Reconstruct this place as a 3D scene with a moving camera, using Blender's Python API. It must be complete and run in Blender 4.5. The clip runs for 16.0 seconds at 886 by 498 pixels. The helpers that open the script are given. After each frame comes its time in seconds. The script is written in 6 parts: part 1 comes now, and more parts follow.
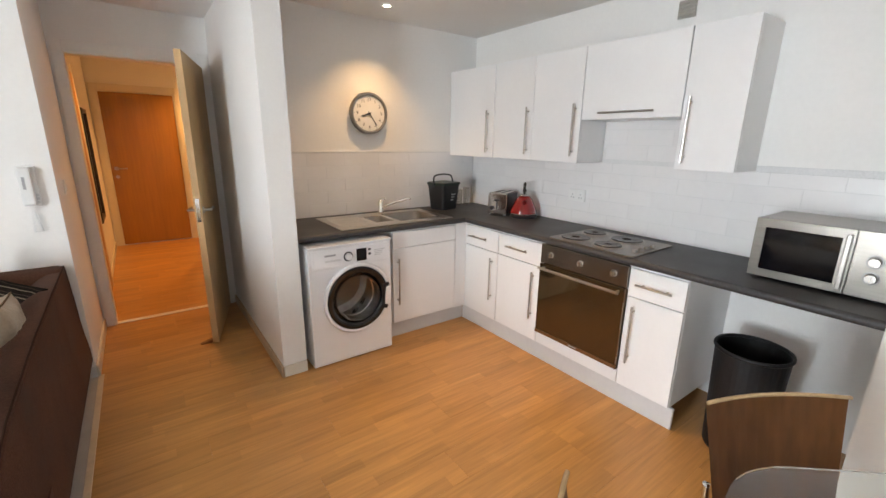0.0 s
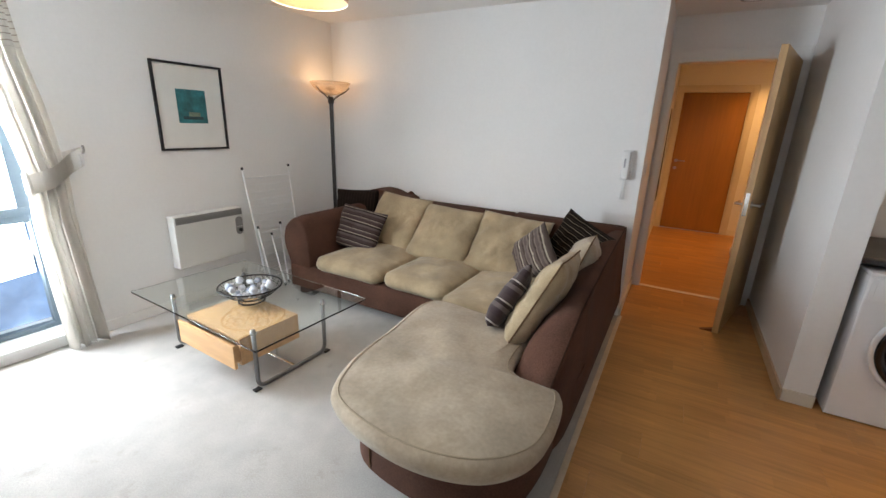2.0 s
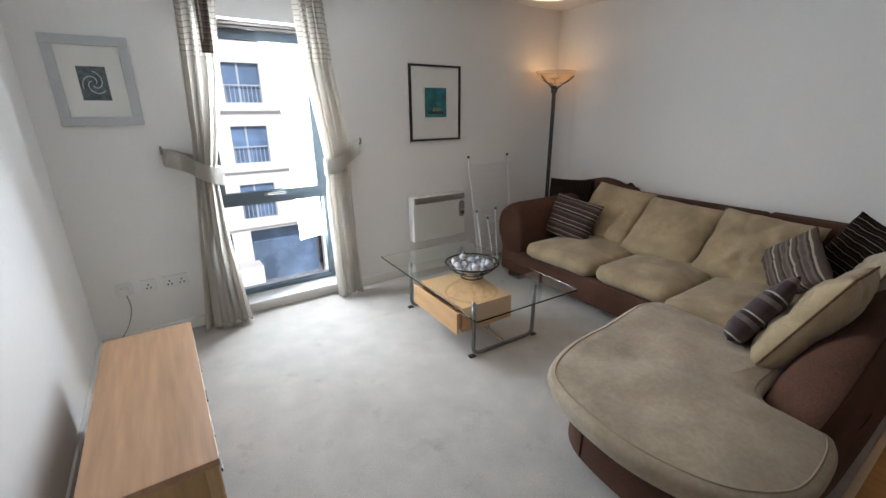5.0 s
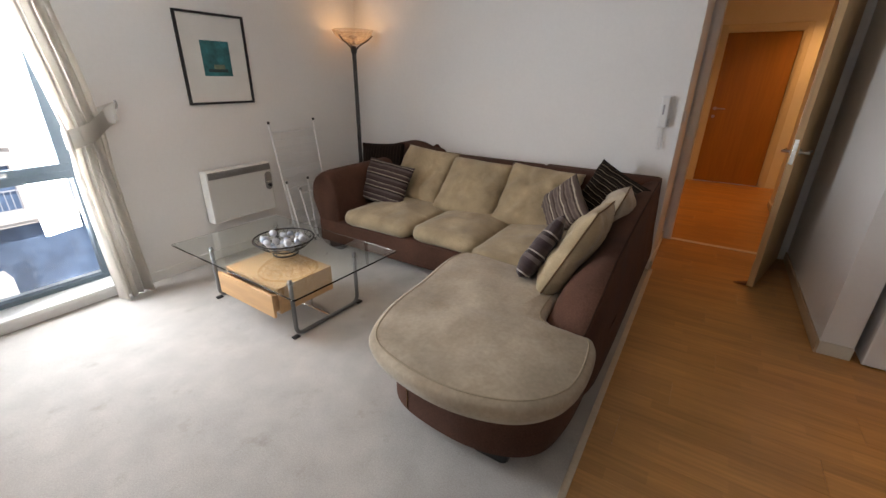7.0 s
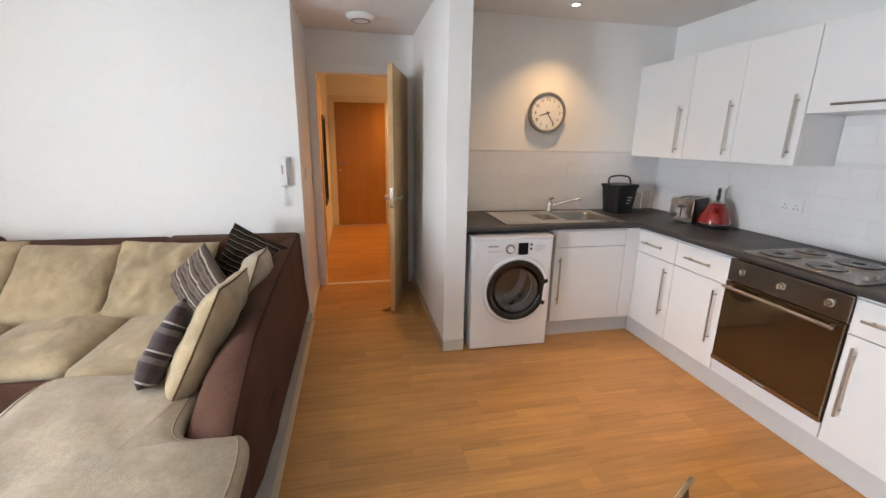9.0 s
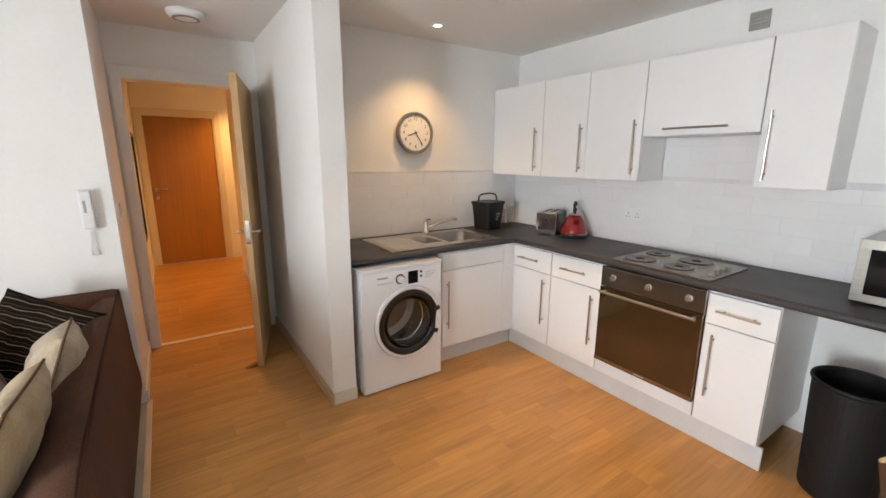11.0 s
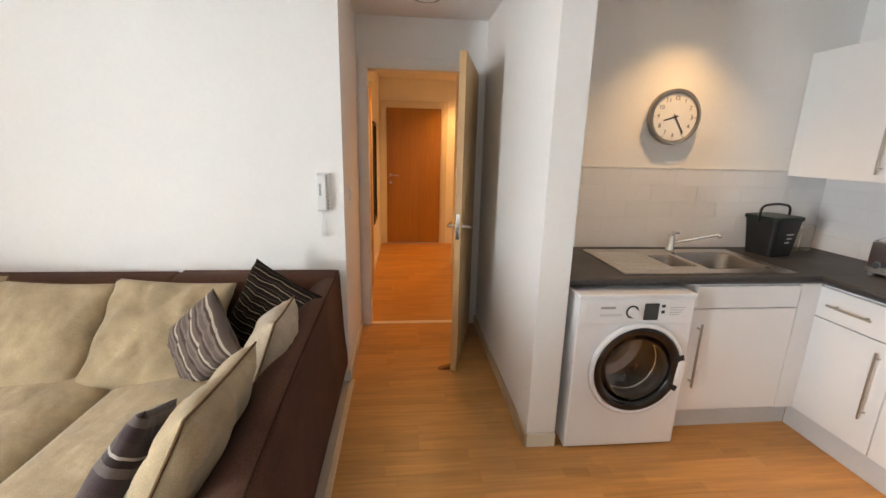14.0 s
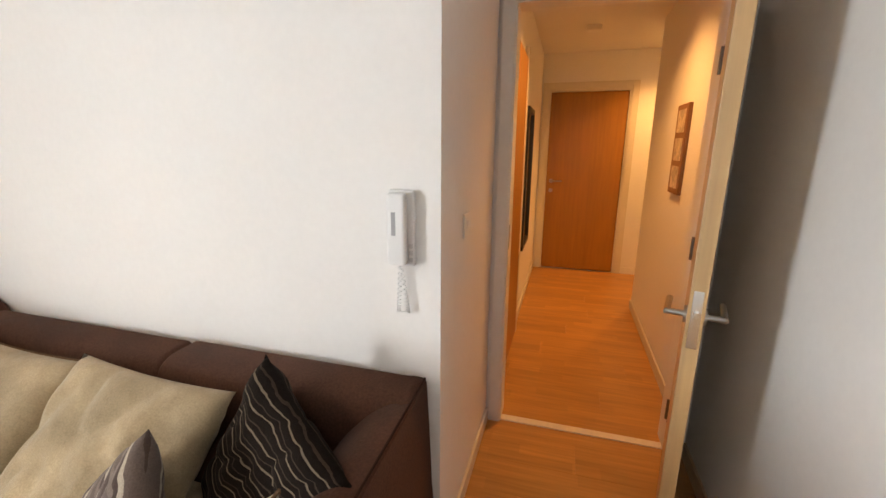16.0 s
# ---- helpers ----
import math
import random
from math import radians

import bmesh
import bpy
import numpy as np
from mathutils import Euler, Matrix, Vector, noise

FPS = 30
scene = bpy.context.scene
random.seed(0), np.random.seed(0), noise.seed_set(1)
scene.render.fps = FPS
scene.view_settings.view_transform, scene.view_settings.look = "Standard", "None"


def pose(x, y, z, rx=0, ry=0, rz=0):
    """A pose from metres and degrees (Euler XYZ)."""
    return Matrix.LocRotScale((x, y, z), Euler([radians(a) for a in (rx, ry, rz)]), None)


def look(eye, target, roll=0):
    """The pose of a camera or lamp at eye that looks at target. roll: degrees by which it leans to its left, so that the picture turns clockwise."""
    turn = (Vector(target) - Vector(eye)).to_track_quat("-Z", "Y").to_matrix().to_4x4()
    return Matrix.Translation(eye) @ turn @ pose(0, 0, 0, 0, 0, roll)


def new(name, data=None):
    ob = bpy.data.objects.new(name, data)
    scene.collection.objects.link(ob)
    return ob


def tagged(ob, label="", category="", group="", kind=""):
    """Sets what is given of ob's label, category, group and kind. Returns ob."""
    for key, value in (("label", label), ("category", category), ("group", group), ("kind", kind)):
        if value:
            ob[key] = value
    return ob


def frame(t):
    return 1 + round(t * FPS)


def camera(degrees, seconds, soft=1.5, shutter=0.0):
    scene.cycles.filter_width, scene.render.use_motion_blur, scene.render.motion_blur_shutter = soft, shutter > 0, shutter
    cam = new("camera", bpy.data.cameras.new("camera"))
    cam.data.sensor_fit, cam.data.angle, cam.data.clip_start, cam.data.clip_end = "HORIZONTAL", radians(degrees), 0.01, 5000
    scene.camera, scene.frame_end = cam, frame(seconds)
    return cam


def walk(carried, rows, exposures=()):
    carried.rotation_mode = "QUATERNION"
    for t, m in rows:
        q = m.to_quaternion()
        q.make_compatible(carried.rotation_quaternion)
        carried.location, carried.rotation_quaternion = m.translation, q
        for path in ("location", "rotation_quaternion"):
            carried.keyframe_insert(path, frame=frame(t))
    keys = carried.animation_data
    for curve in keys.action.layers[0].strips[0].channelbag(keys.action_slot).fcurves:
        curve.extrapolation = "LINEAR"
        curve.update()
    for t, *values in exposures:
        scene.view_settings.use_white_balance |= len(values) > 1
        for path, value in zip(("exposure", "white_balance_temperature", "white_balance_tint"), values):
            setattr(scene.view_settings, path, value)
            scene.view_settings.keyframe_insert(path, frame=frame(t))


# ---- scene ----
cam = camera(93.7, 16.0)
PATH = [
    (0, (0.302, 0.234, 1.476), (1.443, 1.796, 0.967), 0.9),
    (0.5, (0.371, 0.178, 1.481), (0.964, 2.019, 0.974), 1.4),
    (1, (0.334, 0.094, 1.475), (0.339, 2.023, 0.948), 1.7),
    (1.5, (0.216, 0.022, 1.452), (-0.301, 1.874, 0.902), 2.1),
    (2, (0.166, -0.033, 1.449), (-0.762, 1.642, 0.873), 2.0),
    (2.5, (0.132, -0.084, 1.428), (-1.09, 1.392, 0.852), 1.9),
    (3, (0.116, -0.12, 1.429), (-1.309, 1.166, 0.868), 1.7),
    (3.5, (0.115, -0.149, 1.454), (-1.448, 0.977, 0.916), 0.9),
    (3.7, (0.114, -0.157, 1.466), (-1.486, 0.92, 0.937), 0.6),
    (5.8, (0.068, -0.181, 1.399), (-1.421, 0.927, 0.655), -0.4),
    (6, (0.076, -0.175, 1.385), (-1.367, 0.975, 0.614), -0.5),
    (6.5, (0.078, -0.139, 1.359), (-1.185, 1.199, 0.576), 0.1),
    (7, (0.122, -0.067, 1.413), (-0.853, 1.501, 0.645), 0.8),
    (7.5, (0.185, -0.014, 1.425), (-0.442, 1.751, 0.723), 1.2),
    (8, (0.237, 0.011, 1.441), (-0.018, 1.891, 0.806), 1.3),
    (8.5, (0.279, 0.032, 1.453), (0.36, 1.947, 0.881), 1.0),
    (9, (0.317, 0.111, 1.447), (0.72, 2.003, 0.938), 1.0),
    (9.5, (0.315, 0.238, 1.454), (1.029, 2.046, 0.983), 0.7),
    (10, (0.232, 0.37, 1.471), (1.228, 2.046, 1.025), 0.4),
    (10.2, (0.199, 0.414, 1.473), (1.286, 2.036, 1.038), 0.3),
    (12.3, (0.135, 0.48, 1.494), (1.153, 2.154, 1.093), -0.4),
    (12.5, (0.108, 0.495, 1.495), (1.03, 2.223, 1.088), -0.2),
    (13, (0.1, 0.572, 1.48), (0.757, 2.413, 1.057), 0.2),
    (13.5, (0.2, 0.745, 1.469), (0.579, 2.657, 1.022), 0.9),
    (14, (0.26, 0.957, 1.464), (0.455, 2.889, 0.988), 1.4),
    (14.5, (0.252, 1.255, 1.455), (0.386, 3.189, 0.965), 0.7),
    (15, (0.286, 1.591, 1.446), (0.329, 3.527, 0.949), 0.1),
    (15.5, (0.308, 1.949, 1.438), (0.18, 3.884, 0.948), 0.3),
    (16, (0.25, 2.3, 1.427), (-0.294, 4.163, 0.944), 0.3),
]
# seconds, stops, kelvin, tint
EXPOSURES = [(0.0, 1.41, 6600, 11), (0.5, 1.39, 6550, 10), (1.0, 1.29, 6500, 10), (1.5, 1.07, 6350, 10), (2.0, 0.80, 6300, 11), (2.5, 0.44, 6350, 11), (3.0, 0.22, 6300, 12), (3.5, 0.04, 6300, 12), (6.0, 0.10, 6400, 13), (6.5, 0.17, 6500, 14), (7.0, 0.28, 6750, 16), (7.5, 0.76, 7000, 21), (8.0, 1.07, 6550, 16), (8.5, 1.21, 6400, 13), (9.0, 1.32, 6350, 12), (10.0, 1.39, 6800, 12), (12.5, 1.36, 6450, 10), (13.5, 1.36, 6750, 11), (14.5, 1.36, 6800, 12), (16.0, 1.36, 7000, 14)]
walk(cam, [(t, look(eye, target, roll)) for t, eye, target, roll in PATH], EXPOSURES)

# ---- world, sun, large lights ----
world = bpy.data.worlds.new("sky")
scene.world = world
world.use_nodes = True
sky = world.node_tree.nodes.new("ShaderNodeTexSky")
sky.sky_type, sky.sun_disc = "NISHITA", False
sky.sun_elevation, sky.sun_rotation = radians(36), radians(100)
world.node_tree.links.new(sky.outputs[0], world.node_tree.nodes["Background"].inputs[0])
world.node_tree.nodes["Background"].inputs[1].default_value = 0.15


def lamp(name, kind, m, watts, colour, **more):
    data = bpy.data.lights.new(name, kind)
    data.energy, data.color = watts, colour
    for key, value in more.items():
        if key == "size":
            data.shape, data.size = "RECTANGLE", value[0]
            data.size_y = value[1]
        elif key == "radius":
            data.shadow_soft_size = value
        elif key == "cone":
            data.spot_size, data.spot_blend = radians(value[0]), value[1]
        elif key == "angle":
            data.angle = radians(value)
    ob = new(name, data)
    ob.matrix_world = m
    return ob


XW, XE, YN, YS, H = -3.09, 2.95, 3.39, -0.70, 2.365
# the sun stands behind this building and lights the facade across the street
lamp("sun", "SUN", look((24, -4.5, 17.7), (0, 0, 0)), 3.7, (1.0, 0.95, 0.88), angle=0.5)
# sky light that comes in through the window
lamp("window_light", "AREA", look((XW - 0.130, 0.515, 1.20), (XW + 2.0, 1.25, 1.22)), 80.0, (0.83, 0.925, 1.0), size=(0.78, 1.50))
# downlights in the kitchen ceiling (the last two unseen, added), the hall's added unseen lamps, the standing lamp and
# the pendant
for x, y, watts, tint, spread_angle in ((1.85, 3.05, 24.0, 0.60, 106), (1.85, 1.70, 44.0, 0.62, 70), (1.85, 0.45, 3.0, 0.68, 100)):
    lamp("downlight_lamp", "SPOT", look((x, y, H - 0.004), (x, y + 0.02, 0)), watts, (1.0, tint, tint * 2 - 1 + 0.05), radius=0.03, cone=(spread_angle, 0.85))
# added out of view to give the hall its warm light
for x, y in ((0.40, 5.0), (1.15, 6.75)):
    lamp("hall_downlight_lamp", "SPOT", look((x, y, 2.37), (x, y + 0.1, 0)), 33.0, (1.0, 0.48, 0.14), radius=0.04, cone=(128, 0.9))
lamp("standing_lamp_bulb", "POINT", pose(-2.86, 3.11, 1.765), 1.5, (1.0, 0.56, 0.22), radius=0.03)
lamp("pendant_bulb", "POINT", pose(-1.545, 1.625, 2.09), 5.5, (1.0, 0.66, 0.38), radius=0.03)

# ---- materials ----


def material(name, base, rough=0.5, metal=0.0, grain=(60.0, 0.06), stain=(3.0, 0.06), bump=(80.0, 0.05), stretch=(1, 1, 1), shade=0.0, sheen=0.0, coat=0.0, folds=None, spec=0.5):
    """A procedural surface: fine grain and broad stains vary colour and roughness, with a fine relief."""
    m = bpy.data.materials.new(name)
    m.use_nodes = True
    t, n = m.node_tree, m.node_tree.nodes
    b = n["Principled BSDF"]
    co = n.new("ShaderNodeTexCoord")
    info = n.new("ShaderNodeObjectInfo")
    shift = n.new("ShaderNodeVectorMath")
    shift.operation = "MULTIPLY_ADD"
    t.links.new(info.outputs["Random"], shift.inputs[0])
    shift.inputs[1].default_value = (13.0, 7.0, 5.0)
    t.links.new(co.outputs["Object"], shift.inputs[2])
    mapping = n.new("ShaderNodeMapping")
    mapping.inputs["Scale"].default_value = stretch
    t.links.new(shift.outputs[0], mapping.inputs["Vector"])

    def cloud(scale, detail):
        c = n.new("ShaderNodeTexNoise")
        c.inputs["Scale"].default_value, c.inputs["Detail"].default_value = scale, detail
        t.links.new(mapping.outputs[0], c.inputs["Vector"])
        return c.outputs["Fac"]

    def spread(value, low, high):
        r = n.new("ShaderNodeMapRange")
        r.inputs["From Min"].default_value, r.inputs["From Max"].default_value = 0.3, 0.7
        r.inputs["To Min"].default_value, r.inputs["To Max"].default_value = low, high
        t.links.new(value, r.inputs["Value"])
        return r.outputs[0]

    fine, broad = cloud(grain[0], 4), cloud(stain[0], 3)
    f, s = spread(fine, 1 - grain[1], 1 + grain[1]), spread(broad, 1 - stain[1], 1 + stain[1])
    mul = n.new("ShaderNodeMath")
    mul.operation = "MULTIPLY"
    t.links.new(f, mul.inputs[0]), t.links.new(s, mul.inputs[1])
    value = mul.outputs[0]
    if shade:
        r = n.new("ShaderNodeMapRange")
        r.inputs["To Min"].default_value, r.inputs["To Max"].default_value = 1 - shade, 1 + shade
        t.links.new(info.outputs["Random"], r.inputs["Value"])
        again = n.new("ShaderNodeMath")
        again.operation = "MULTIPLY"
        t.links.new(value, again.inputs[0]), t.links.new(r.outputs[0], again.inputs[1])
        value = again.outputs[0]
    tone = n.new("ShaderNodeVectorMath")
    tone.operation = "SCALE"
    tone.inputs[0].default_value = base
    t.links.new(value, tone.inputs["Scale"])
    t.links.new(tone.outputs[0], b.inputs["Base Color"])
    wear = min(0.15, stain[1] * 0.9)
    t.links.new(spread(broad, rough * (1 - wear), min(1.0, rough * (1 + wear))), b.inputs["Roughness"])
    b.inputs["Metallic"].default_value = metal
    b.inputs["Sheen Weight"].default_value = sheen
    b.inputs["Coat Weight"].default_value = coat
    b.inputs["Specular IOR Level"].default_value = spec
    b.inputs["Coat Roughness"].default_value = 0.15
    if bump[1]:
        k = n.new("ShaderNodeBump")
        k.inputs["Strength"].default_value, k.inputs["Distance"].default_value = bump[1], 0.004
        t.links.new(cloud(bump[0], 5), k.inputs["Height"])
        t.links.new(k.outputs[0], b.inputs["Normal"])
        if folds:
            crumple = n.new("ShaderNodeBump")
            crumple.inputs["Strength"].default_value, crumple.inputs["Distance"].default_value = folds[1], 0.03
            t.links.new(cloud(folds[0], 2), crumple.inputs["Height"])
            t.links.new(crumple.outputs[0], k.inputs["Normal"])
    m["tone"] = tone.name
    return m


def two_tone(m, stops, axis=0, scale=1.0, warp=0.0):
    """Bands across an object's own axis, as woven stripes or printed fields; stops are (place, colour)."""
    t, n = m.node_tree, m.node_tree.nodes
    co = n.new("ShaderNodeTexCoord")
    split = n.new("ShaderNodeSeparateXYZ")
    t.links.new(co.outputs["Object"], split.inputs[0])
    value = split.outputs[axis]
    if warp:
        c = n.new("ShaderNodeTexNoise")
        c.inputs["Scale"].default_value = 9.0
        t.links.new(co.outputs["Object"], c.inputs["Vector"])
        a = n.new("ShaderNodeMath")
        a.operation = "MULTIPLY_ADD"
        a.inputs[1].default_value = warp
        t.links.new(c.outputs["Fac"], a.inputs[0]), t.links.new(value, a.inputs[2])
        value = a.outputs[0]
    s = n.new("ShaderNodeMath")
    s.operation = "MULTIPLY"
    s.inputs[1].default_value = scale
    t.links.new(value, s.inputs[0])
    frac = n.new("ShaderNodeMath")
    frac.operation = "FRACT"
    t.links.new(s.outputs[0], frac.inputs[0])
    ramp = n.new("ShaderNodeValToRGB")
    ramp.color_ramp.interpolation = "CONSTANT"
    while len(ramp.color_ramp.elements) < len(stops):
        ramp.color_ramp.elements.new(0.5)
    for e, (place, colour) in zip(ramp.color_ramp.elements, stops):
        e.position, e.color = place, (*colour, 1)
    t.links.new(frac.outputs[0], ramp.inputs[0])
    t.links.new(ramp.outputs[0], n[m["tone"]].inputs[0])
    return m


def glowing(name, colour, strength):
    m = bpy.data.materials.new(name)
    m.use_nodes = True
    b = m.node_tree.nodes["Principled BSDF"]
    b.inputs["Base Color"].default_value = (*colour, 1)
    b.inputs["Emission Color"].default_value = (*colour, 1)
    b.inputs["Emission Strength"].default_value = strength
    return m


def clear(name, colour, rough=0.0, ior=1.45):
    m = bpy.data.materials.new(name)
    m.use_nodes = True
    b = m.node_tree.nodes["Principled BSDF"]
    b.inputs["Base Color"].default_value = (*colour, 1)
    b.inputs["Transmission Weight"].default_value = 1.0
    b.inputs["Roughness"].default_value, b.inputs["IOR"].default_value = rough, ior
    return m


PAINT = material("white_wall_paint", (0.80, 0.79, 0.77), 0.75, grain=(45, 0.012), stain=(1.3, 0.02), bump=(240, 0.05))
CEILING = material("white_ceiling_paint", (0.78, 0.77, 0.75), 0.85, grain=(50, 0.012), stain=(1.1, 0.03), bump=(200, 0.05))
GLOSS = material("white_gloss_woodwork", (0.78, 0.77, 0.74), 0.35, grain=(40, 0.02), stain=(4, 0.03), bump=(90, 0.02))
CREAM = material("cream_painted_frame", (0.66, 0.62, 0.54), 0.45, grain=(40, 0.02), stain=(4, 0.03), bump=(90, 0.02))
CARPET = material("pale_wool_carpet", (0.41, 0.382, 0.345), spec=0.08, rough=0.95, grain=(170, 0.11), stain=(7, 0.09), bump=(330, 0.6), sheen=0.3)
LAMINATE = material("oak_laminate", (0.45, 0.226, 0.070), 0.34, grain=(44, 0.13), stain=(10, 0.10), bump=(60, 0.02), stretch=(0.09, 1.5, 1), shade=0.06)


def stripped(m, length, width, depth):
    """Narrow staves within a plank, each a little lighter or darker than the next."""
    t, n = m.node_tree, m.node_tree.nodes
    co, info, add = n.new("ShaderNodeTexCoord"), n.new("ShaderNodeObjectInfo"), n.new("ShaderNodeVectorMath")
    add.operation = "MULTIPLY_ADD"
    add.inputs[1].default_value = (31.0, 0.0, 0.0)
    t.links.new(info.outputs["Random"], add.inputs[0]), t.links.new(co.outputs["Object"], add.inputs[2])
    b = n.new("ShaderNodeTexBrick")
    b.offset, b.offset_frequency = 0.37, 2
    t.links.new(add.outputs[0], b.inputs["Vector"])
    for key, value in (("Scale", 1.0), ("Brick Width", length), ("Row Height", width), ("Mortar Size", 0.0)):
        b.inputs[key].default_value = value
    b.inputs["Color1"].default_value, b.inputs["Color2"].default_value = (1 - depth, 1 - depth, 1 - depth * 1.2, 1), (1 + depth, 1 + depth, 1 + depth, 1)
    tone = n[m["tone"]]
    mul = n.new("ShaderNodeVectorMath")
    mul.operation = "MULTIPLY"
    t.links.new(tone.outputs[0], mul.inputs[0]), t.links.new(b.outputs["Color"], mul.inputs[1])
    t.links.new(mul.outputs[0], n["Principled BSDF"].inputs["Base Color"])



def worn(m, scale, low, high, tint, detail=5.0):
    """Irregular worn or soiled patches, where the cloth's colour turns towards tint times its own."""
    t, n = m.node_tree, m.node_tree.nodes
    co, c, ramp, mix = n.new("ShaderNodeTexCoord"), n.new("ShaderNodeTexNoise"), n.new("ShaderNodeMapRange"), n.new("ShaderNodeMix")
    c.inputs["Scale"].default_value, c.inputs["Detail"].default_value, c.inputs["Roughness"].default_value = scale, detail, 0.62
    t.links.new(co.outputs["Object"], c.inputs["Vector"])
    ramp.inputs["From Min"].default_value, ramp.inputs["From Max"].default_value = low, high
    t.links.new(c.outputs["Fac"], ramp.inputs["Value"])
    b = n["Principled BSDF"]
    was = b.inputs["Base Color"].links[0].from_socket
    mul = n.new("ShaderNodeVectorMath")
    mul.operation = "MULTIPLY"
    mul.inputs[1].default_value = tint
    t.links.new(was, mul.inputs[0])
    mix.data_type = "RGBA"
    t.links.new(ramp.outputs[0], mix.inputs[0])
    t.links.new(was, mix.inputs[6]), t.links.new(mul.outputs[0], mix.inputs[7])
    t.links.new(mix.outputs[2], b.inputs["Base Color"])


worn(CARPET, 7.0, 0.60, 0.72, (0.84, 0.82, 0.79), 8.0)
worn(CARPET, 1.6, 0.50, 0.70, (1.06, 1.06, 1.07), 3.0)
stripped(LAMINATE, 0.39, 0.064, 0.105)
OAK = material("oak_veneer", (0.50, 0.29, 0.13), 0.42, grain=(30, 0.12), stain=(8, 0.08), bump=(60, 0.02), stretch=(0.12, 1.5, 1))
BENCH_OAK = material("pinkish_oak_veneer", (0.43, 0.255, 0.145), 0.42, grain=(30, 0.12), stain=(8, 0.08), bump=(60, 0.02), stretch=(0.12, 1.5, 1))
OAK_UP = material("oak_veneer_upright", (0.52, 0.33, 0.15), 0.42, grain=(30, 0.10), stain=(8, 0.08), bump=(60, 0.02), stretch=(1.5, 1.5, 0.1))
DOOR_RED = material("reddish_door_veneer", (0.35, 0.158, 0.024), 0.34, grain=(28, 0.08), stain=(4, 0.10), bump=(60, 0.02), stretch=(1.5, 1.5, 0.1))
WALNUT = material("walnut_plywood", (0.20, 0.080, 0.024), 0.38, grain=(26, 0.16), stain=(6, 0.12), bump=(60, 0.02), stretch=(1.4, 1.4, 0.12))
PLY_EDGE = material("pale_plywood_edge", (0.50, 0.34, 0.18), 0.5, grain=(90, 0.1))
CABINET = material("white_cabinet_board", (0.80, 0.80, 0.80), 0.30, grain=(40, 0.008), stain=(2, 0.012), bump=(60, 0.004))
PLINTH = material("pale_grey_plinth", (0.62, 0.62, 0.62), 0.4, grain=(40, 0.02), stain=(3, 0.04), bump=(60, 0.01))
WORKTOP = material("charcoal_worktop", (0.036, 0.035, 0.037), 0.48, grain=(130, 0.35), stain=(4, 0.12), bump=(150, 0.10))
TILE = material("white_glazed_tile", (0.77, 0.76, 0.76), 0.22, grain=(30, 0.01), stain=(3, 0.02), bump=(14, 0.03), shade=0.012)
GROUT = material("pale_grout", (0.66, 0.66, 0.66), 0.9, grain=(120, 0.06), stain=(5, 0.06))
STEEL = material("brushed_steel", (0.60, 0.56, 0.51), 0.29, 1.0, grain=(45, 0.06), stain=(5, 0.04), bump=(90, 0.03), stretch=(0.1, 2, 2))
STEEL_UP = material("satin_steel_handle", (0.44, 0.42, 0.39), 0.30, 1.0, grain=(60, 0.05), stain=(9, 0.05), bump=(90, 0.02))
CHROME = material("chrome", (0.80, 0.79, 0.77), 0.10, 1.0, grain=(60, 0.02), stain=(9, 0.03), bump=(90, 0.0))
OVEN_STEEL = material("brown_tinted_steel", (0.29, 0.255, 0.215), 0.27, 1.0, grain=(45, 0.06), stain=(5, 0.04), bump=(90, 0.03), stretch=(0.1, 0.1, 2))
CLOCK_STEEL = material("clock_rim_steel", (0.33, 0.30, 0.27), 0.30, 1.0, grain=(60, 0.05), stain=(9, 0.04), bump=(90, 0.02))
HOB_STEEL = material("worn_hob_steel", (0.25, 0.225, 0.195), 0.30, 1.0, grain=(45, 0.08), stain=(6, 0.10), bump=(90, 0.03), stretch=(2, 0.1, 2))
IRON = material("black_iron_hotplate", (0.022, 0.017, 0.014), spec=0.4, rough=0.27, metal=0.0, grain=(120, 0.25), stain=(14, 0.2), bump=(160, 0.05))
APPLIANCE = material("white_enamel", (0.80, 0.80, 0.81), 0.25, grain=(40, 0.006), stain=(2, 0.01), bump=(60, 0.0))
BLACK = material("black_plastic", (0.016, 0.016, 0.017), spec=0.35, rough=0.38, grain=(90, 0.1), stain=(6, 0.1), bump=(120, 0.04))
RUBBER = material("grey_rubber_gasket", (0.20, 0.20, 0.20), 0.6, grain=(90, 0.1))
BLACK_GLASS = material("black_display_glass", (0.006, 0.006, 0.008), 0.06, grain=(60, 0.02), bump=(60, 0.0))
OVEN_GLASS = material("brown_oven_glass", (0.115, 0.075, 0.036), 0.06, 0.75, grain=(50, 0.04), stain=(4, 0.08), bump=(50, 0.0))
GRAPHITE = material("graphite_bin_plastic", (0.011, 0.011, 0.012), spec=0.3, rough=0.5, grain=(90, 0.1), stain=(6, 0.1), bump=(120, 0.05))
GREEN_BLACK = material("dark_green_caddy_plastic", (0.012, 0.022, 0.018), spec=0.3, rough=0.4, grain=(90, 0.1), stain=(6, 0.1), bump=(120, 0.05))
RED = material("red_enamel", (0.24, 0.008, 0.008), 0.16, grain=(60, 0.04), stain=(6, 0.05), bump=(60, 0.0), coat=0.7)
WHITE_PLASTIC = material("white_plastic", (0.76, 0.76, 0.75), 0.35, grain=(60, 0.01), stain=(5, 0.02), bump=(90, 0.01))
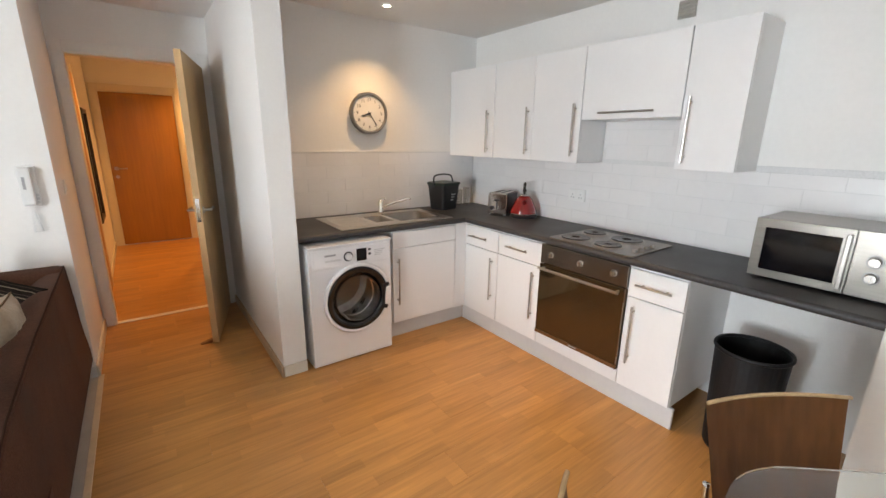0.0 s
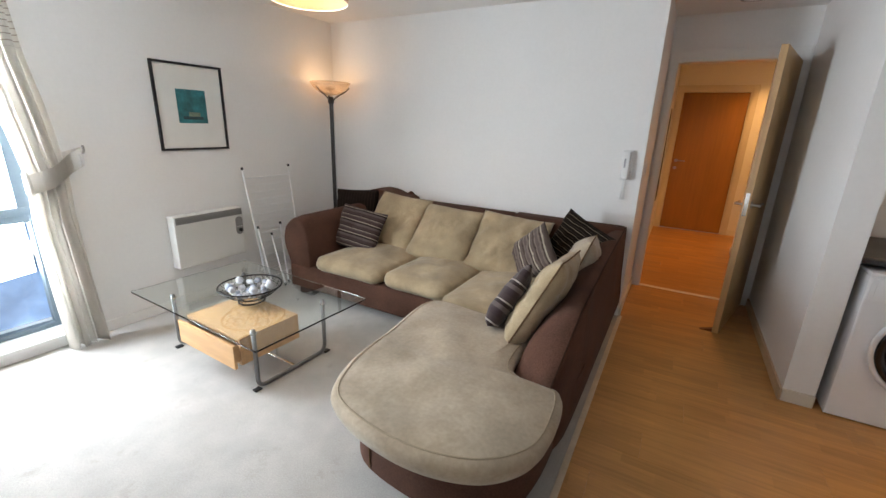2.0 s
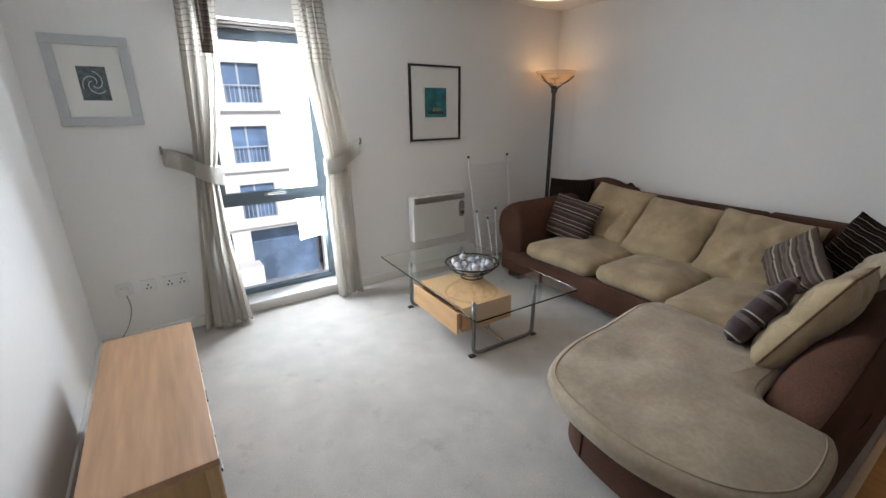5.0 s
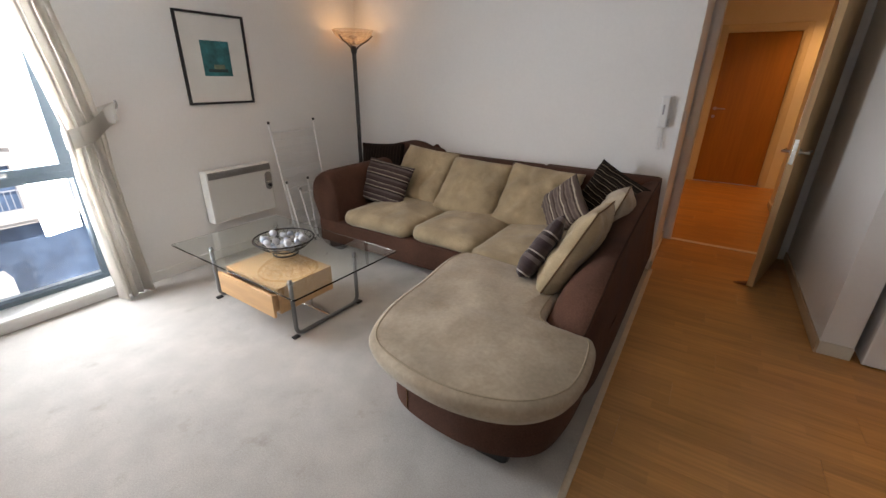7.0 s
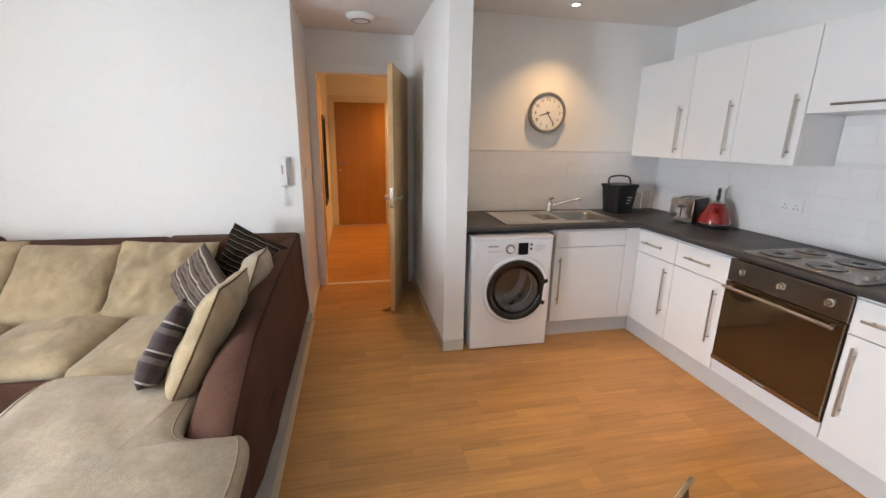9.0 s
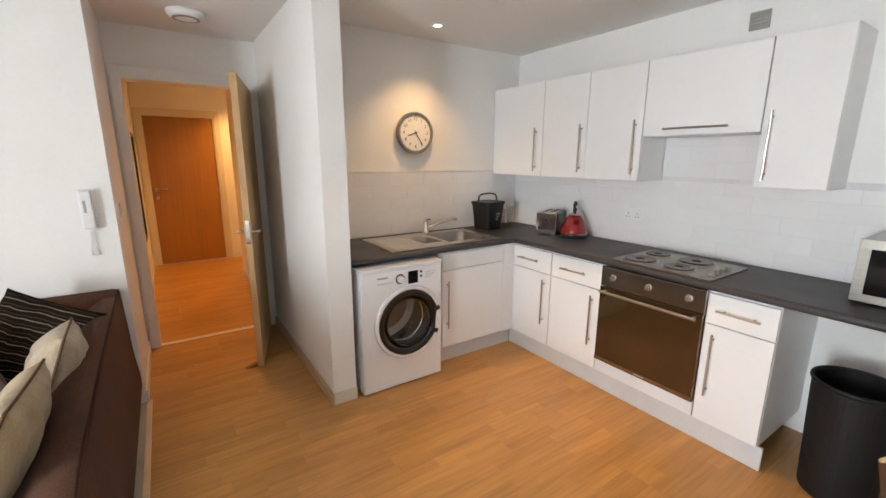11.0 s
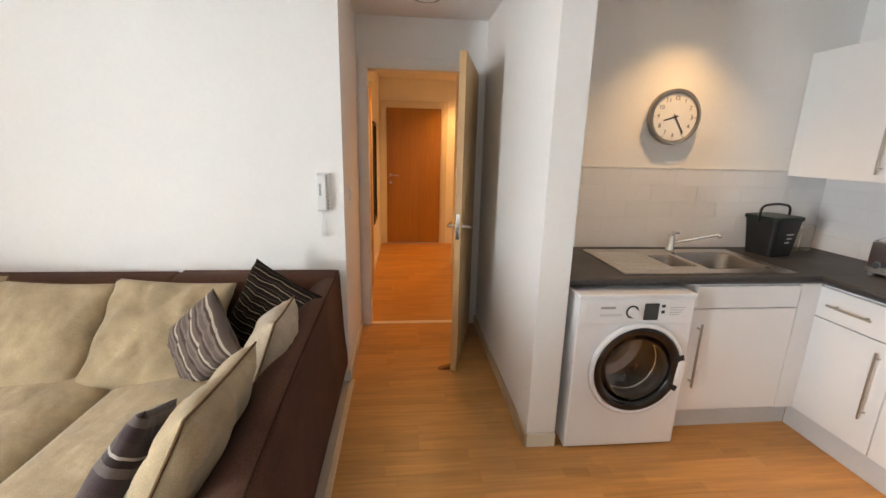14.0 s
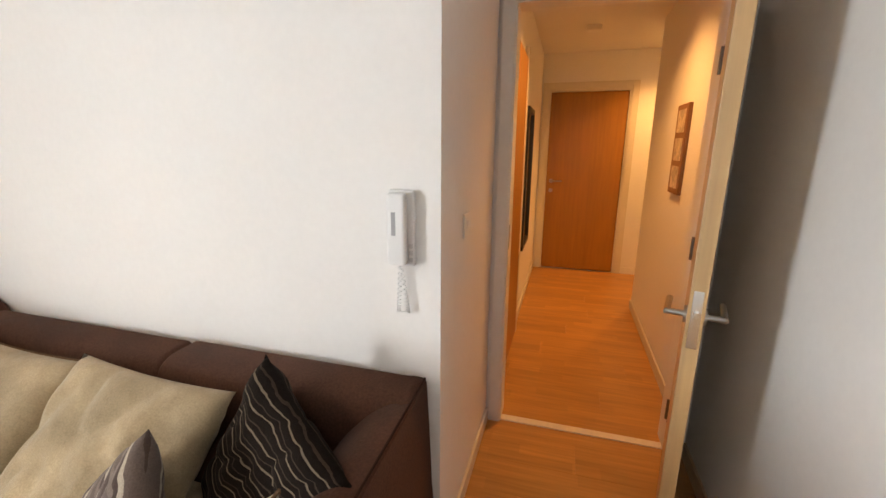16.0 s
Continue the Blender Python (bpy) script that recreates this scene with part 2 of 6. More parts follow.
GREY_PLASTIC = material("grey_plastic", (0.25, 0.24, 0.23), 0.45, grain=(60, 0.05), stain=(5, 0.05))
PRINT_GREY = material("grey_printing", (0.35, 0.35, 0.36), 0.5, grain=(60, 0.02), bump=(60, 0))
PRINT_BLACK = material("black_printing", (0.015, 0.015, 0.015), 0.5, grain=(60, 0.02), bump=(60, 0))
PRINT_WHITE = material("white_printing", (0.6, 0.6, 0.6), 0.5, grain=(60, 0.02), bump=(60, 0))
DIAL = material("white_clock_dial", (0.80, 0.79, 0.76), 0.5, grain=(60, 0.01), bump=(60, 0))
WINDOW_METAL = material("blue_grey_window_metal", (0.10, 0.135, 0.16), 0.4, 0.0, grain=(60, 0.04), stain=(5, 0.06))
GLASS = clear("clear_glass", (1, 1, 1))
THIN_GLASS = bpy.data.materials.new("thin_drinking_glass")
THIN_GLASS.use_nodes = True
_t, _n = THIN_GLASS.node_tree, THIN_GLASS.node_tree.nodes
_n["Principled BSDF"].inputs["Roughness"].default_value = 0.05
_see, _mix = _n.new("ShaderNodeBsdfTransparent"), _n.new("ShaderNodeMixShader")
_see.inputs[0].default_value, _mix.inputs[0].default_value = (0.95, 0.96, 0.96, 1), 0.88
_t.links.new(_n["Principled BSDF"].outputs[0], _mix.inputs[1]), _t.links.new(_see.outputs[0], _mix.inputs[2])
_t.links.new(_mix.outputs[0], _n["Material Output"].inputs["Surface"])
TABLE_GLASS = clear("greenish_table_glass", (0.93, 0.98, 0.965), 0.0, 1.45)
RIM_BLACK = material("glossy_black_rim", (0.010, 0.010, 0.011), 0.16, grain=(60, 0.02), stain=(5, 0.02), bump=(60, 0.0))
# darker than the sink deck's steel: puts the bowls' shade into the colour
DARKENED_STEEL = material("darkened_steel", (0.33, 0.30, 0.27), 0.30, 1.0, grain=(70, 0.06), stain=(9, 0.05), bump=(90, 0.03))
DRUM_STEEL = material("washing_drum_steel", (0.15, 0.145, 0.14), 0.30, 1.0, grain=(160, 0.2), stain=(6, 0.1), bump=(120, 0.2))

# ---- builders ----
HOME = {}


def thing(name, base=(0, 0, 0), label="", category="", group="", turn=0.0, kind=""):
    ob = new(name)
    ob.matrix_world = pose(*base, 0, 0, turn)
    ob.empty_display_size = 0.1
    HOME[ob] = pose(*base, 0, 0, turn)
    return tagged(ob, label, category, group, kind)


def part(name, bm, mat, parent=None, label="", local=False, smooth=False, kind=""):
    """Links a bmesh as one mesh object under a thing or a part. The shape is in world metres, or in the thing's own if local."""
    home = HOME.get(parent, Matrix())
    if not local and parent is not None:
        bm.transform(home.inverted())
    bmesh.ops.recalc_face_normals(bm, faces=bm.faces)
    data = bpy.data.meshes.new(name)
    bm.to_mesh(data)
    bm.free()
    if smooth:
        data.polygons.foreach_set("use_smooth", [True] * len(data.polygons))
        data.update()
    data.materials.append(mat)
    ob = new(name, data)
    if parent is not None:
        ob.parent = parent
        HOME[ob] = home
    return tagged(ob, label, kind=kind)


def structure(name, bm, mat, label=""):
    return part(name, bm, mat, None, label, kind="structure")


def solid(x0, x1, y0, y1, z0, z1, bevel=0.0, seg=2, bm=None):
    own = bmesh.new()
    bmesh.ops.create_cube(own, size=1)
    for v in own.verts:
        v.co = (x0 + (v.co.x + 0.5) * (x1 - x0), y0 + (v.co.y + 0.5) * (y1 - y0), z0 + (v.co.z + 0.5) * (z1 - z0))
    if bevel:
        bmesh.ops.bevel(own, geom=own.edges[:], offset=bevel, segments=seg, profile=0.6, affect="EDGES")
    return joined(bm, own)


def joined(bm, own):
    if bm is None:
        return own
    data = bpy.data.meshes.new("tmp")
    own.to_mesh(data)
    own.free()
    bm.from_mesh(data)
    bpy.data.meshes.remove(data)
    return bm


def several(*pieces):
    bm = pieces[0]
    for own in pieces[1:]:
        bm = joined(bm, own)
    return bm


def moved(bm, m):
    bm.transform(m)
    return bm


def rod(a, b, r, seg=12, r2=None):
    a, b = Vector(a), Vector(b)
    bm = bmesh.new()
    bmesh.ops.create_cone(bm, cap_ends=True, segments=seg, radius1=r, radius2=r if r2 is None else r2, depth=(b - a).length)
    q = (b - a).to_track_quat("Z", "Y").to_matrix().to_4x4()
    bm.transform(Matrix.Translation((a + b) / 2) @ q)
    return bm


def tube(points, r, seg=8, closed=False):
    """A round tube along a line of points."""
    bm = bmesh.new()
    pts = [Vector(p) for p in points]
    rings, last = [], None
    count = len(pts)
    for i, p in enumerate(pts):
        before = pts[i - 1] if i or closed else p
        after = pts[(i + 1) % count] if i < count - 1 or closed else p
        d = (after - before).normalized()
        if last is None:
            side = d.orthogonal().normalized()
        else:
            side = (last - d * last.dot(d)).normalized()
        last = side
        up = d.cross(side)
        rings.append([bm.verts.new(p + r * (math.cos(a) * side + math.sin(a) * up)) for a in (math.tau * k / seg for k in range(seg))])
    pairs = list(zip(rings, rings[1:])) + ([(rings[-1], rings[0])] if closed else [])
    for one, two in pairs:
        for k in range(seg):
            bm.faces.new((one[k], one[(k + 1) % seg], two[(k + 1) % seg], two[k]))
    if not closed:
        bm.faces.new(rings[0][::-1]), bm.faces.new(rings[-1])
    return bm


def rounded(points, radius, steps=6):
    """A line of points with its inner corners rounded off."""
    pts = [Vector(p) for p in points]
    out = [pts[0]]
    for a, b, c in zip(pts, pts[1:], pts[2:]):
        r = min(radius, (a - b).length / 2.01, (c - b).length / 2.01)
        one, two = b + (a - b).normalized() * r, b + (c - b).normalized() * r
        out += [one.lerp(b, t).lerp(b.lerp(two, t), t) for t in (k / steps for k in range(steps + 1))]
    return out + [pts[-1]]


def lathe(profile, seg=32, closed=False):
    """A turned shape about z; profile is a run of (radius, height)."""
    bm = bmesh.new()
    rings = []
    for r, z in profile:
        if r < 1e-5:
            rings.append([bm.verts.new((0, 0, z))])
        else:
            rings.append([bm.verts.new((r * math.cos(a), r * math.sin(a), z)) for a in (math.tau * k / seg for k in range(seg))])
    pairs = list(zip(rings, rings[1:])) + ([(rings[-1], rings[0])] if closed else [])
    for one, two in pairs:
        for k in range(seg):
            j = (k + 1) % seg
            corners = [one[k % len(one)], one[j % len(one)], two[j % len(two)], two[k % len(two)]]
            corners = list(dict.fromkeys(corners))
            if len(corners) > 2:
                bm.faces.new(corners)
    return bm


def prism(outline, z0, z1, bevel=0.0, seg=3):
    """An upright prism over a flat outline."""
    bm = bmesh.new()
    low = [bm.verts.new((x, y, z0)) for x, y in outline]
    high = [bm.verts.new((x, y, z1)) for x, y in outline]
    bm.faces.new(low[::-1]), bm.faces.new(high)
    n = len(outline)
    for k in range(n):
        bm.faces.new((low[k], low[(k + 1) % n], high[(k + 1) % n], high[k]))
    if bevel:
        rims = [e for e in bm.edges if abs(e.verts[0].co.z - e.verts[1].co.z) < 1e-6]
        bmesh.ops.bevel(bm, geom=rims, offset=bevel, segments=seg, profile=0.5, affect="EDGES")
    return bm


def round_rect(x0, x1, y0, y1, r, steps=6):
    out = []
    for cx, cy, a in ((x1 - r, y1 - r, 0), (x0 + r, y1 - r, 90), (x0 + r, y0 + r, 180), (x1 - r, y0 + r, 270)):
        out += [(cx + r * math.cos(radians(a + 90 * k / steps)), cy + r * math.sin(radians(a + 90 * k / steps))) for k in range(steps + 1)]
    return out


def writing(text, size, m, mat, parent, name="lettering"):
    """Flat letters that stand in the plane of m, centred on it."""
    curve = bpy.data.curves.new(name, "FONT")
    curve.body, curve.size, curve.align_x, curve.align_y, curve.extrude = text, size, "CENTER", "CENTER", 0.0004
    ob = bpy.data.objects.new(name, curve)
    scene.collection.objects.link(ob)
    data = bpy.data.meshes.new_from_object(ob.evaluated_get(bpy.context.evaluated_depsgraph_get()))
    bpy.data.objects.remove(ob)
    bm = bmesh.new()
    bm.from_mesh(data)
    bm.transform(m)
    return part(name, bm, mat, parent)


# ---- the building's shell ----
T = 0.15
structure("wall_north_living", solid(XW - T, -0.075, YN, YN + T, 0, H), PAINT)
structure("wall_passage_west", solid(-0.225, -0.075, YN + T, 4.25, 0, H), PAINT)
structure("wall_passage_east", solid(0.885, 1.03, 2.72, 4.25, 0, H), PAINT)
structure("wall_north_kitchen", solid(1.03, XE + T, YN, YN + T, 0, H), PAINT)
structure("wall_east", solid(XE, XE + T, 0.40, YN, 0, H), PAINT)
structure("wall_service_riser", solid(2.34, XE + T, YS, 0.40, 0, H), PAINT)
structure("wall_south", solid(XW - T, XE + T, YS - T, YS, 0, H), PAINT)
# window wall with its opening
WY0, WY1, WZ0, WZ1 = 0.10, 0.93, 0.085, 2.01
WD = 0.34
structure("wall_west", several(solid(XW - WD, XW, YS, WY0, 0, H), solid(XW - WD, XW, WY1, YN, 0, H), solid(XW - WD, XW, WY0, WY1, 0, WZ0), solid(XW - WD, XW, WY0, WY1, WZ1, H)), PAINT)
structure("ceiling", solid(XW - WD, XE + T, YS - T, 4.40, H, H + 0.12), CEILING)
# wall to the hall with the door opening
DX0, DX1, DZ = 0.005, 0.795, 2.01
structure("wall_hall", several(solid(-0.225, DX0 - 0.03, 4.25, 4.37, 0, H), solid(DX1 + 0.03, 1.03, 4.25, 4.37, 0, H), solid(DX0 - 0.03, DX1 + 0.03, 4.25, 4.37, DZ + 0.03, H)), PAINT)
HH = 2.40
structure("wall_hall_west", several(solid(-0.225, -0.075, 4.37, 7.42, 0, HH)), PAINT)
structure("wall_hall_east", several(solid(0.90, 1.05, 4.37, 6.20, 0, HH), solid(1.05, 1.75, 6.05, 6.20, 0, HH), solid(1.60, 1.75, 6.20, 7.42, 0, HH)), PAINT)
structure("wall_hall_north", several(solid(-0.075, 0.0, 7.30, 7.42, 0, HH), solid(0.86, 1.60, 7.30, 7.42, 0, HH), solid(0.0, 0.86, 7.30, 7.42, 2.035, HH), solid(0.0, 0.86, 7.40, 7.42, 0, 2.035)), PAINT)
structure("ceiling_hall", solid(-0.225, 1.75, 4.40, 7.42, HH, HH + 0.1), CEILING)
structure("floor_slab", solid(XW - WD, XE + T, YS - T, 7.42, -0.20, -0.012), GROUT)
CX = -0.072
STRIP = material("pale_brass_edge_strip", (0.62, 0.54, 0.42), 0.40, 0.5, grain=(60, 0.06), stain=(6, 0.10))
structure("floor_carpet", solid(XW, CX, YS, YN, -0.012, 0.0), CARPET)
structure("threshold_strip", solid(CX, CX + 0.028, YS, YN, -0.012, 0.004, 0.002), STRIP)
structure("threshold_hall", solid(DX0, DX1, 4.255, 4.30, -0.012, 0.006, 0.003), material("pale_metal_threshold", (0.75, 0.68, 0.58), 0.45))

# skirting boards
# darker and browner than the cream boards, for the passage's east side
TAN = material("tan_skirting", (0.50, 0.37, 0.235), 0.45, grain=(40, 0.05), stain=(4, 0.06), bump=(90, 0.02))
SK = 0.075


def skirting(name, x0, x1, y0, y1, mat=None):
    structure(name, solid(x0, x1, y0, y1, 0, SK, 0.004), mat or GLOSS)


skirting("baseboard_north", XW + 0.015, -0.075, YN - 0.015, YN - 0.001)
skirting("baseboard_west_a", XW + 0.001, XW + 0.015, YS, 0.06)
skirting("baseboard_west_b", XW + 0.001, XW + 0.015, WY1 + 0.04, YN - 0.016)
skirting("baseboard_south", XW + 0.016, 2.34, YS + 0.001, YS + 0.015)
skirting("baseboard_passage_west", -0.074, -0.060, YN - 0.015, 4.235, CREAM)
skirting("baseboard_passage_east", 0.870, 0.884, 2.705, 4.235, TAN)
skirting("baseboard_pier", 0.885, 1.03, 2.705, 2.719, CREAM)
skirting("baseboard_riser", 2.326, 2.339, YS + 0.016, 0.40)
skirting("baseboard_hall_west", -0.074, -0.060, 4.375, 7.285, CREAM)
skirting("baseboard_hall_east", 0.886, 0.899, 4.375, 6.20, CREAM)
skirting("baseboard_hall_north", 0.93, 1.60, 7.285, 7.299)

# ---- kitchen ----
XD, YD = 2.382, 2.765  # faces of the doors of the two runs
CT0, CT1 = 0.842, 0.880


def bar_handle(parent, a, b, out, gap=0.030, r=0.006):
    """A bar handle from a to b that stands off along out."""
    a, b, out = Vector(a), Vector(b), Vector(out)
    d = (b - a).normalized()
    bm = several(rod(a + out * gap, b + out * gap, r, 12), *(rod(p, p + out * gap, r * 0.8, 8) for p in (a + d * 0.03, b - d * 0.03)))
    return part("handle", bm, STEEL_UP, parent, "satin steel bar handle", smooth=False)


def door_x(parent, name, y0, y1, z0, z1, x=XD):
    return part(name, solid(x, x + 0.018, y0 + 0.0015, y1 - 0.0015, z0, z1, 0.002), CABINET, parent)


def base_unit(y0, y1, drawer, handle_y, dh, label):
    u = thing("base_cabinet", (2.66, (y0 + y1) / 2, 0), label, "kitchen cabinet", "white base cabinets")
    part("body", solid(XD + 0.020, XE - 0.005, y0 + 0.0005, y1 - 0.0005, 0.125, CT0 - 0.002), CABINET, u)
    d = door_x(u, "door", y0, y1, 0.130, 0.664)
    bar_handle(d, (XD, handle_y, 0.290), (XD, handle_y, 0.622), (-1, 0, 0))
    if drawer:
        f = door_x(u, "drawer_front", y0, y1, 0.669, 0.825)
        bar_handle(f, (XD, dh[0], 0.747), (XD, dh[1], 0.747), (-1, 0, 0))
    return u


base_unit(2.392, 2.795, True, 2.445, (2.50, 2.70), "white base cabinet with a drawer and one door, beside the corner")
base_unit(1.982, 2.389, True, 2.033, (2.09, 2.29), "white base cabinet with a drawer and one door, beside the oven")
base_unit(1.066, 1.364, True, 1.313, (1.125, 1.312), "narrow white base cabinet with drawer and door, at the run's end")

oven_unit = thing("oven_housing", (2.66, 1.67, 0), "white housing round the built-in electric oven", "kitchen cabinet")
part("body", several(solid(XD + 0.020, XE - 0.005, 1.366, 1.380, 0.125, 0.838), solid(XD + 0.020, XE - 0.005, 1.966, 1.980, 0.125, 0.838), solid(2.90, XE - 0.005, 1.381, 1.965, 0.125, 0.838)), CABINET, oven_unit)
part("lower_panel", solid(XD, XD + 0.018, 1.3675, 1.9785, 0.130, 0.208, 0.002), CABINET, oven_unit)

oven = thing("oven", (2.64, 1.67, 0.212), "built-in electric oven with brown glass door and steel panel", "oven")
part("body", solid(XD + 0.012, 2.88, 1.385, 1.962, 0.214, 0.832), BLACK, oven)
part("control_panel", solid(XD - 0.008, XD + 0.011, 1.3685, 1.9775, 0.708, 0.832, 0.003), OVEN_STEEL, oven, "dark brushed steel control panel")
door = part("door", solid(XD - 0.012, XD + 0.011, 1.3685, 1.9775, 0.214, 0.702, 0.003), OVEN_GLASS, oven, "dark brown glass oven door")
part("door_trim", solid(XD - 0.016, XD - 0.0125, 1.3685, 1.9775, 0.214, 0.240, 0.001), OVEN_STEEL, door)
part("door_trim", solid(XD - 0.016, XD - 0.0125, 1.3685, 1.374, 0.241, 0.702, 0.001), OVEN_STEEL, door)
bar = several(rod((XD - 0.052, 1.39, 0.680), (XD - 0.052, 1.957, 0.680), 0.009, 14), rod((XD - 0.052, 1.41, 0.680), (XD - 0.010, 1.41, 0.680), 0.007, 10), rod((XD - 0.052, 1.937, 0.680), (XD - 0.010, 1.937, 0.680), 0.007, 10))
part("handle", bar, STEEL_UP, door, "long steel towel-bar handle", smooth=False)
for y in (1.895, 1.672, 1.452):
    k = part("knob", several(rod((XD - 0.006, y, 0.772), (XD - 0.026, y, 0.772), 0.015, 20), solid(XD - 0.034, XD - 0.026, y - 0.004, y + 0.004, 0.756, 0.788, 0.001)), CHROME, oven, "round chrome knob")
    part("dial_mark", rod((XD - 0.0082, y, 0.772), (XD - 0.0090, y, 0.772), 0.019, 20), STEEL_UP, oven)
part("maker_mark", solid(XD - 0.017, XD - 0.0162, 1.640, 1.700, 0.223, 0.231), PRINT_GREY, door)

plinth_e = thing("plinth", (2.42, 1.93, 0), "pale grey plinth board under the long cabinet run", "plinth")
part("board", solid(2.402, 2.418, 1.045, 2.8145, 0.002, 0.126, 0.002), PLINTH, plinth_e)
plinth_n = thing("plinth", (2.0, 2.80, 0), "pale grey plinth board under the sink cabinet", "plinth")
part("board", solid(1.70, 2.400, 2.815, 2.831, 0.002, 0.130, 0.002), PLINTH, plinth_n)

sink_unit = thing("sink_cabinet", (2.0, 3.07, 0), "white cabinet under the sink with one door and false drawer", "kitchen cabinet", "white base cabinets")
part("body", several(solid(1.706, 1.722, YD + 0.020, YN - 0.005, 0.132, CT0 - 0.002), solid(2.362, 2.378, YD + 0.020, 3.30, 0.132, CT0 - 0.002), solid(1.723, 2.361, YD + 0.020, YN - 0.005, 0.132, 0.150), solid(1.723, 2.361, YD + 0.020, YD + 0.036, 0.70, CT0 - 0.002)), CABINET, sink_unit)
sd = part("door", solid(1.707, 2.268, YD, YD + 0.018, 0.138, 0.708, 0.002), CABINET, sink_unit)
bar_handle(sd, (1.742, YD, 0.290), (1.742, YD, 0.640), (0, -1, 0))
part("drawer_front", solid(1.707, 2.268, YD, YD + 0.018, 0.714, 0.828, 0.002), CABINET, sink_unit)
part("corner_post", solid(2.272, 2.380, YD + 0.002, YD + 0.018, 0.132, 0.838, 0.001), CABINET, sink_unit)

# worktop: an L with an opening for the sink bowls
SX0, SX1, SY0, SY1 = 1.655, 2.215, 2.865, 3.235
work = thing("worktop", (2.4, 2.6, CT0), "charcoal laminate worktop that runs round the corner", "worktop")
pieces = [
    solid(1.032, SX0, 2.765, YN - 0.002, CT0, CT1), solid(SX1, XE - 0.002, 2.765, YN - 0.002, CT0, CT1),
    solid(SX0, SX1, 2.765, SY0, CT0, CT1), solid(SX0, SX1, SY1, YN - 0.002, CT0, CT1), solid(2.372, XE - 0.002, 0.402, 2.765, CT0, CT1)]
nose = [(0.0, CT0), (0.0, CT1)] + [(-0.019 * math.sin(radians(a)), (CT0 + CT1) / 2 + 0.019 * math.cos(radians(a))) for a in range(10, 180, 17)]


def nosing(a, b, out):
    bm = bmesh.new()
    ends = [[bm.verts.new((p[0] - out[0] * u, p[1] - out[1] * u, z)) for u, z in nose] for p in (a, b)]
    bm.faces.new(ends[0]), bm.faces.new(ends[1][::-1])
    for k in range(len(nose)):
        j = (k + 1) % len(nose)
        bm.faces.new((ends[0][k], ends[0][j], ends[1][j], ends[1][k]))
    return bm


part("sink_run", several(*pieces[:4]), WORKTOP, work)
part("hob_run", pieces[4], WORKTOP, work)
part("front_edge", nosing((1.032, 2.765), (2.353, 2.765), (0, -1)), WORKTOP, work, "rounded front edge")
part("front_edge", nosing((2.372, 0.402), (2.372, 2.765), (-1, 0)), WORKTOP, work, "rounded front edge")

# stainless sink with a drainer, a half bowl and a main bowl
sink = thing("sink", (1.82, 3.06, CT1), "stainless steel sink with drainer, half bowl and main bowl", "sink")
K0, K1, KY0, KY1 = 1.345, 2.270, 2.805, 3.300


def bowl(x0, x1, y0, y1, z, deep, r):
    rims = [(0.0, z, r), (0.004, z - 0.001, r), (0.010, z - 0.010, r), (0.016, z - deep * 0.82, r * 0.9), (0.026, z - deep * 0.95, r * 0.8), (0.048, z - deep, r * 0.7)]
    bm = bmesh.new()
    rings = [[bm.verts.new((x, y, h)) for x, y in round_rect(x0 + i, x1 - i, y0 + i, y1 - i, c)] for i, h, c in rims]
    for one, two in zip(rings, rings[1:]):
        for k in range(len(one)):
            j = (k + 1) % len(one)
            bm.faces.new((one[k], one[j], two[j], two[k]))
    bm.faces.new(rings[-1])
    return bm


Z = CT1 + 0.006
deck = [solid(K0, 1.665, KY0, KY1, CT1 + 0.001, Z, 0.002), solid(1.665, 2.205, KY0, 2.88, CT1 + 0.001, Z), solid(1.665, 2.205, 3.225, KY1, CT1 + 0.001, Z), solid(2.205, K1, KY0, KY1, CT1 + 0.001, Z, 0.002), solid(1.815, 1.845, 2.88, 3.225, CT1 + 0.001, Z), solid(1.665, 1.815, 2.88, 2.925, CT1 + 0.001, Z), solid(1.665, 1.815, 3.165, 3.225, CT1 + 0.001, Z)]
part("drainer", deck[0], STEEL, sink, "ribbed drainer")
part("deck", several(*deck[1:]), STEEL, sink)
for k in range(9):
    y = 2.87 + 0.042 * k
    part("drainer_rib", rod((1.385, y, Z), (1.625, y, Z - 0.001), 0.006, 8), STEEL, sink)
part("half_bowl", bowl(1.667, 1.813, 2.927, 3.163, Z, 0.09, 0.05), DARKENED_STEEL, sink, "shallow half bowl", smooth=True)
mb = part("main_bowl", bowl(1.847, 2.203, 2.882, 3.223, Z, 0.15, 0.07), DARKENED_STEEL, sink, "deep main bowl", smooth=True)
part("waste", moved(lathe([(0.0, 0.004), (0.02, 0.004), (0.035, 0.002), (0.036, 0.0)], 20), pose(2.02, 3.05, Z - 0.149)), CHROME, mb)
part("waste", moved(lathe([(0.0, 0.004), (0.014, 0.004), (0.024, 0.002), (0.025, 0.0)], 20), pose(1.74, 3.05, Z - 0.089)), CHROME, sink)
tap = thing("tap", (1.875, 3.262, Z), "chrome mixer tap with a long swivel spout", "tap")
part("base", moved(lathe([(0.0, 0.0), (0.026, 0.0), (0.026, 0.012), (0.021, 0.02), (0.021, 0.085), (0.019, 0.10), (0.0, 0.105)], 20), pose(1.875, 3.262, Z)), CHROME, tap, smooth=True)
part("spout", tube(rounded([(1.880, 3.255, Z + 0.05), (1.94, 3.22, Z + 0.075), (2.06, 3.12, Z + 0.130), (2.066, 3.115, Z + 0.112)], 0.02), 0.010, 10), CHROME, tap, smooth=True)
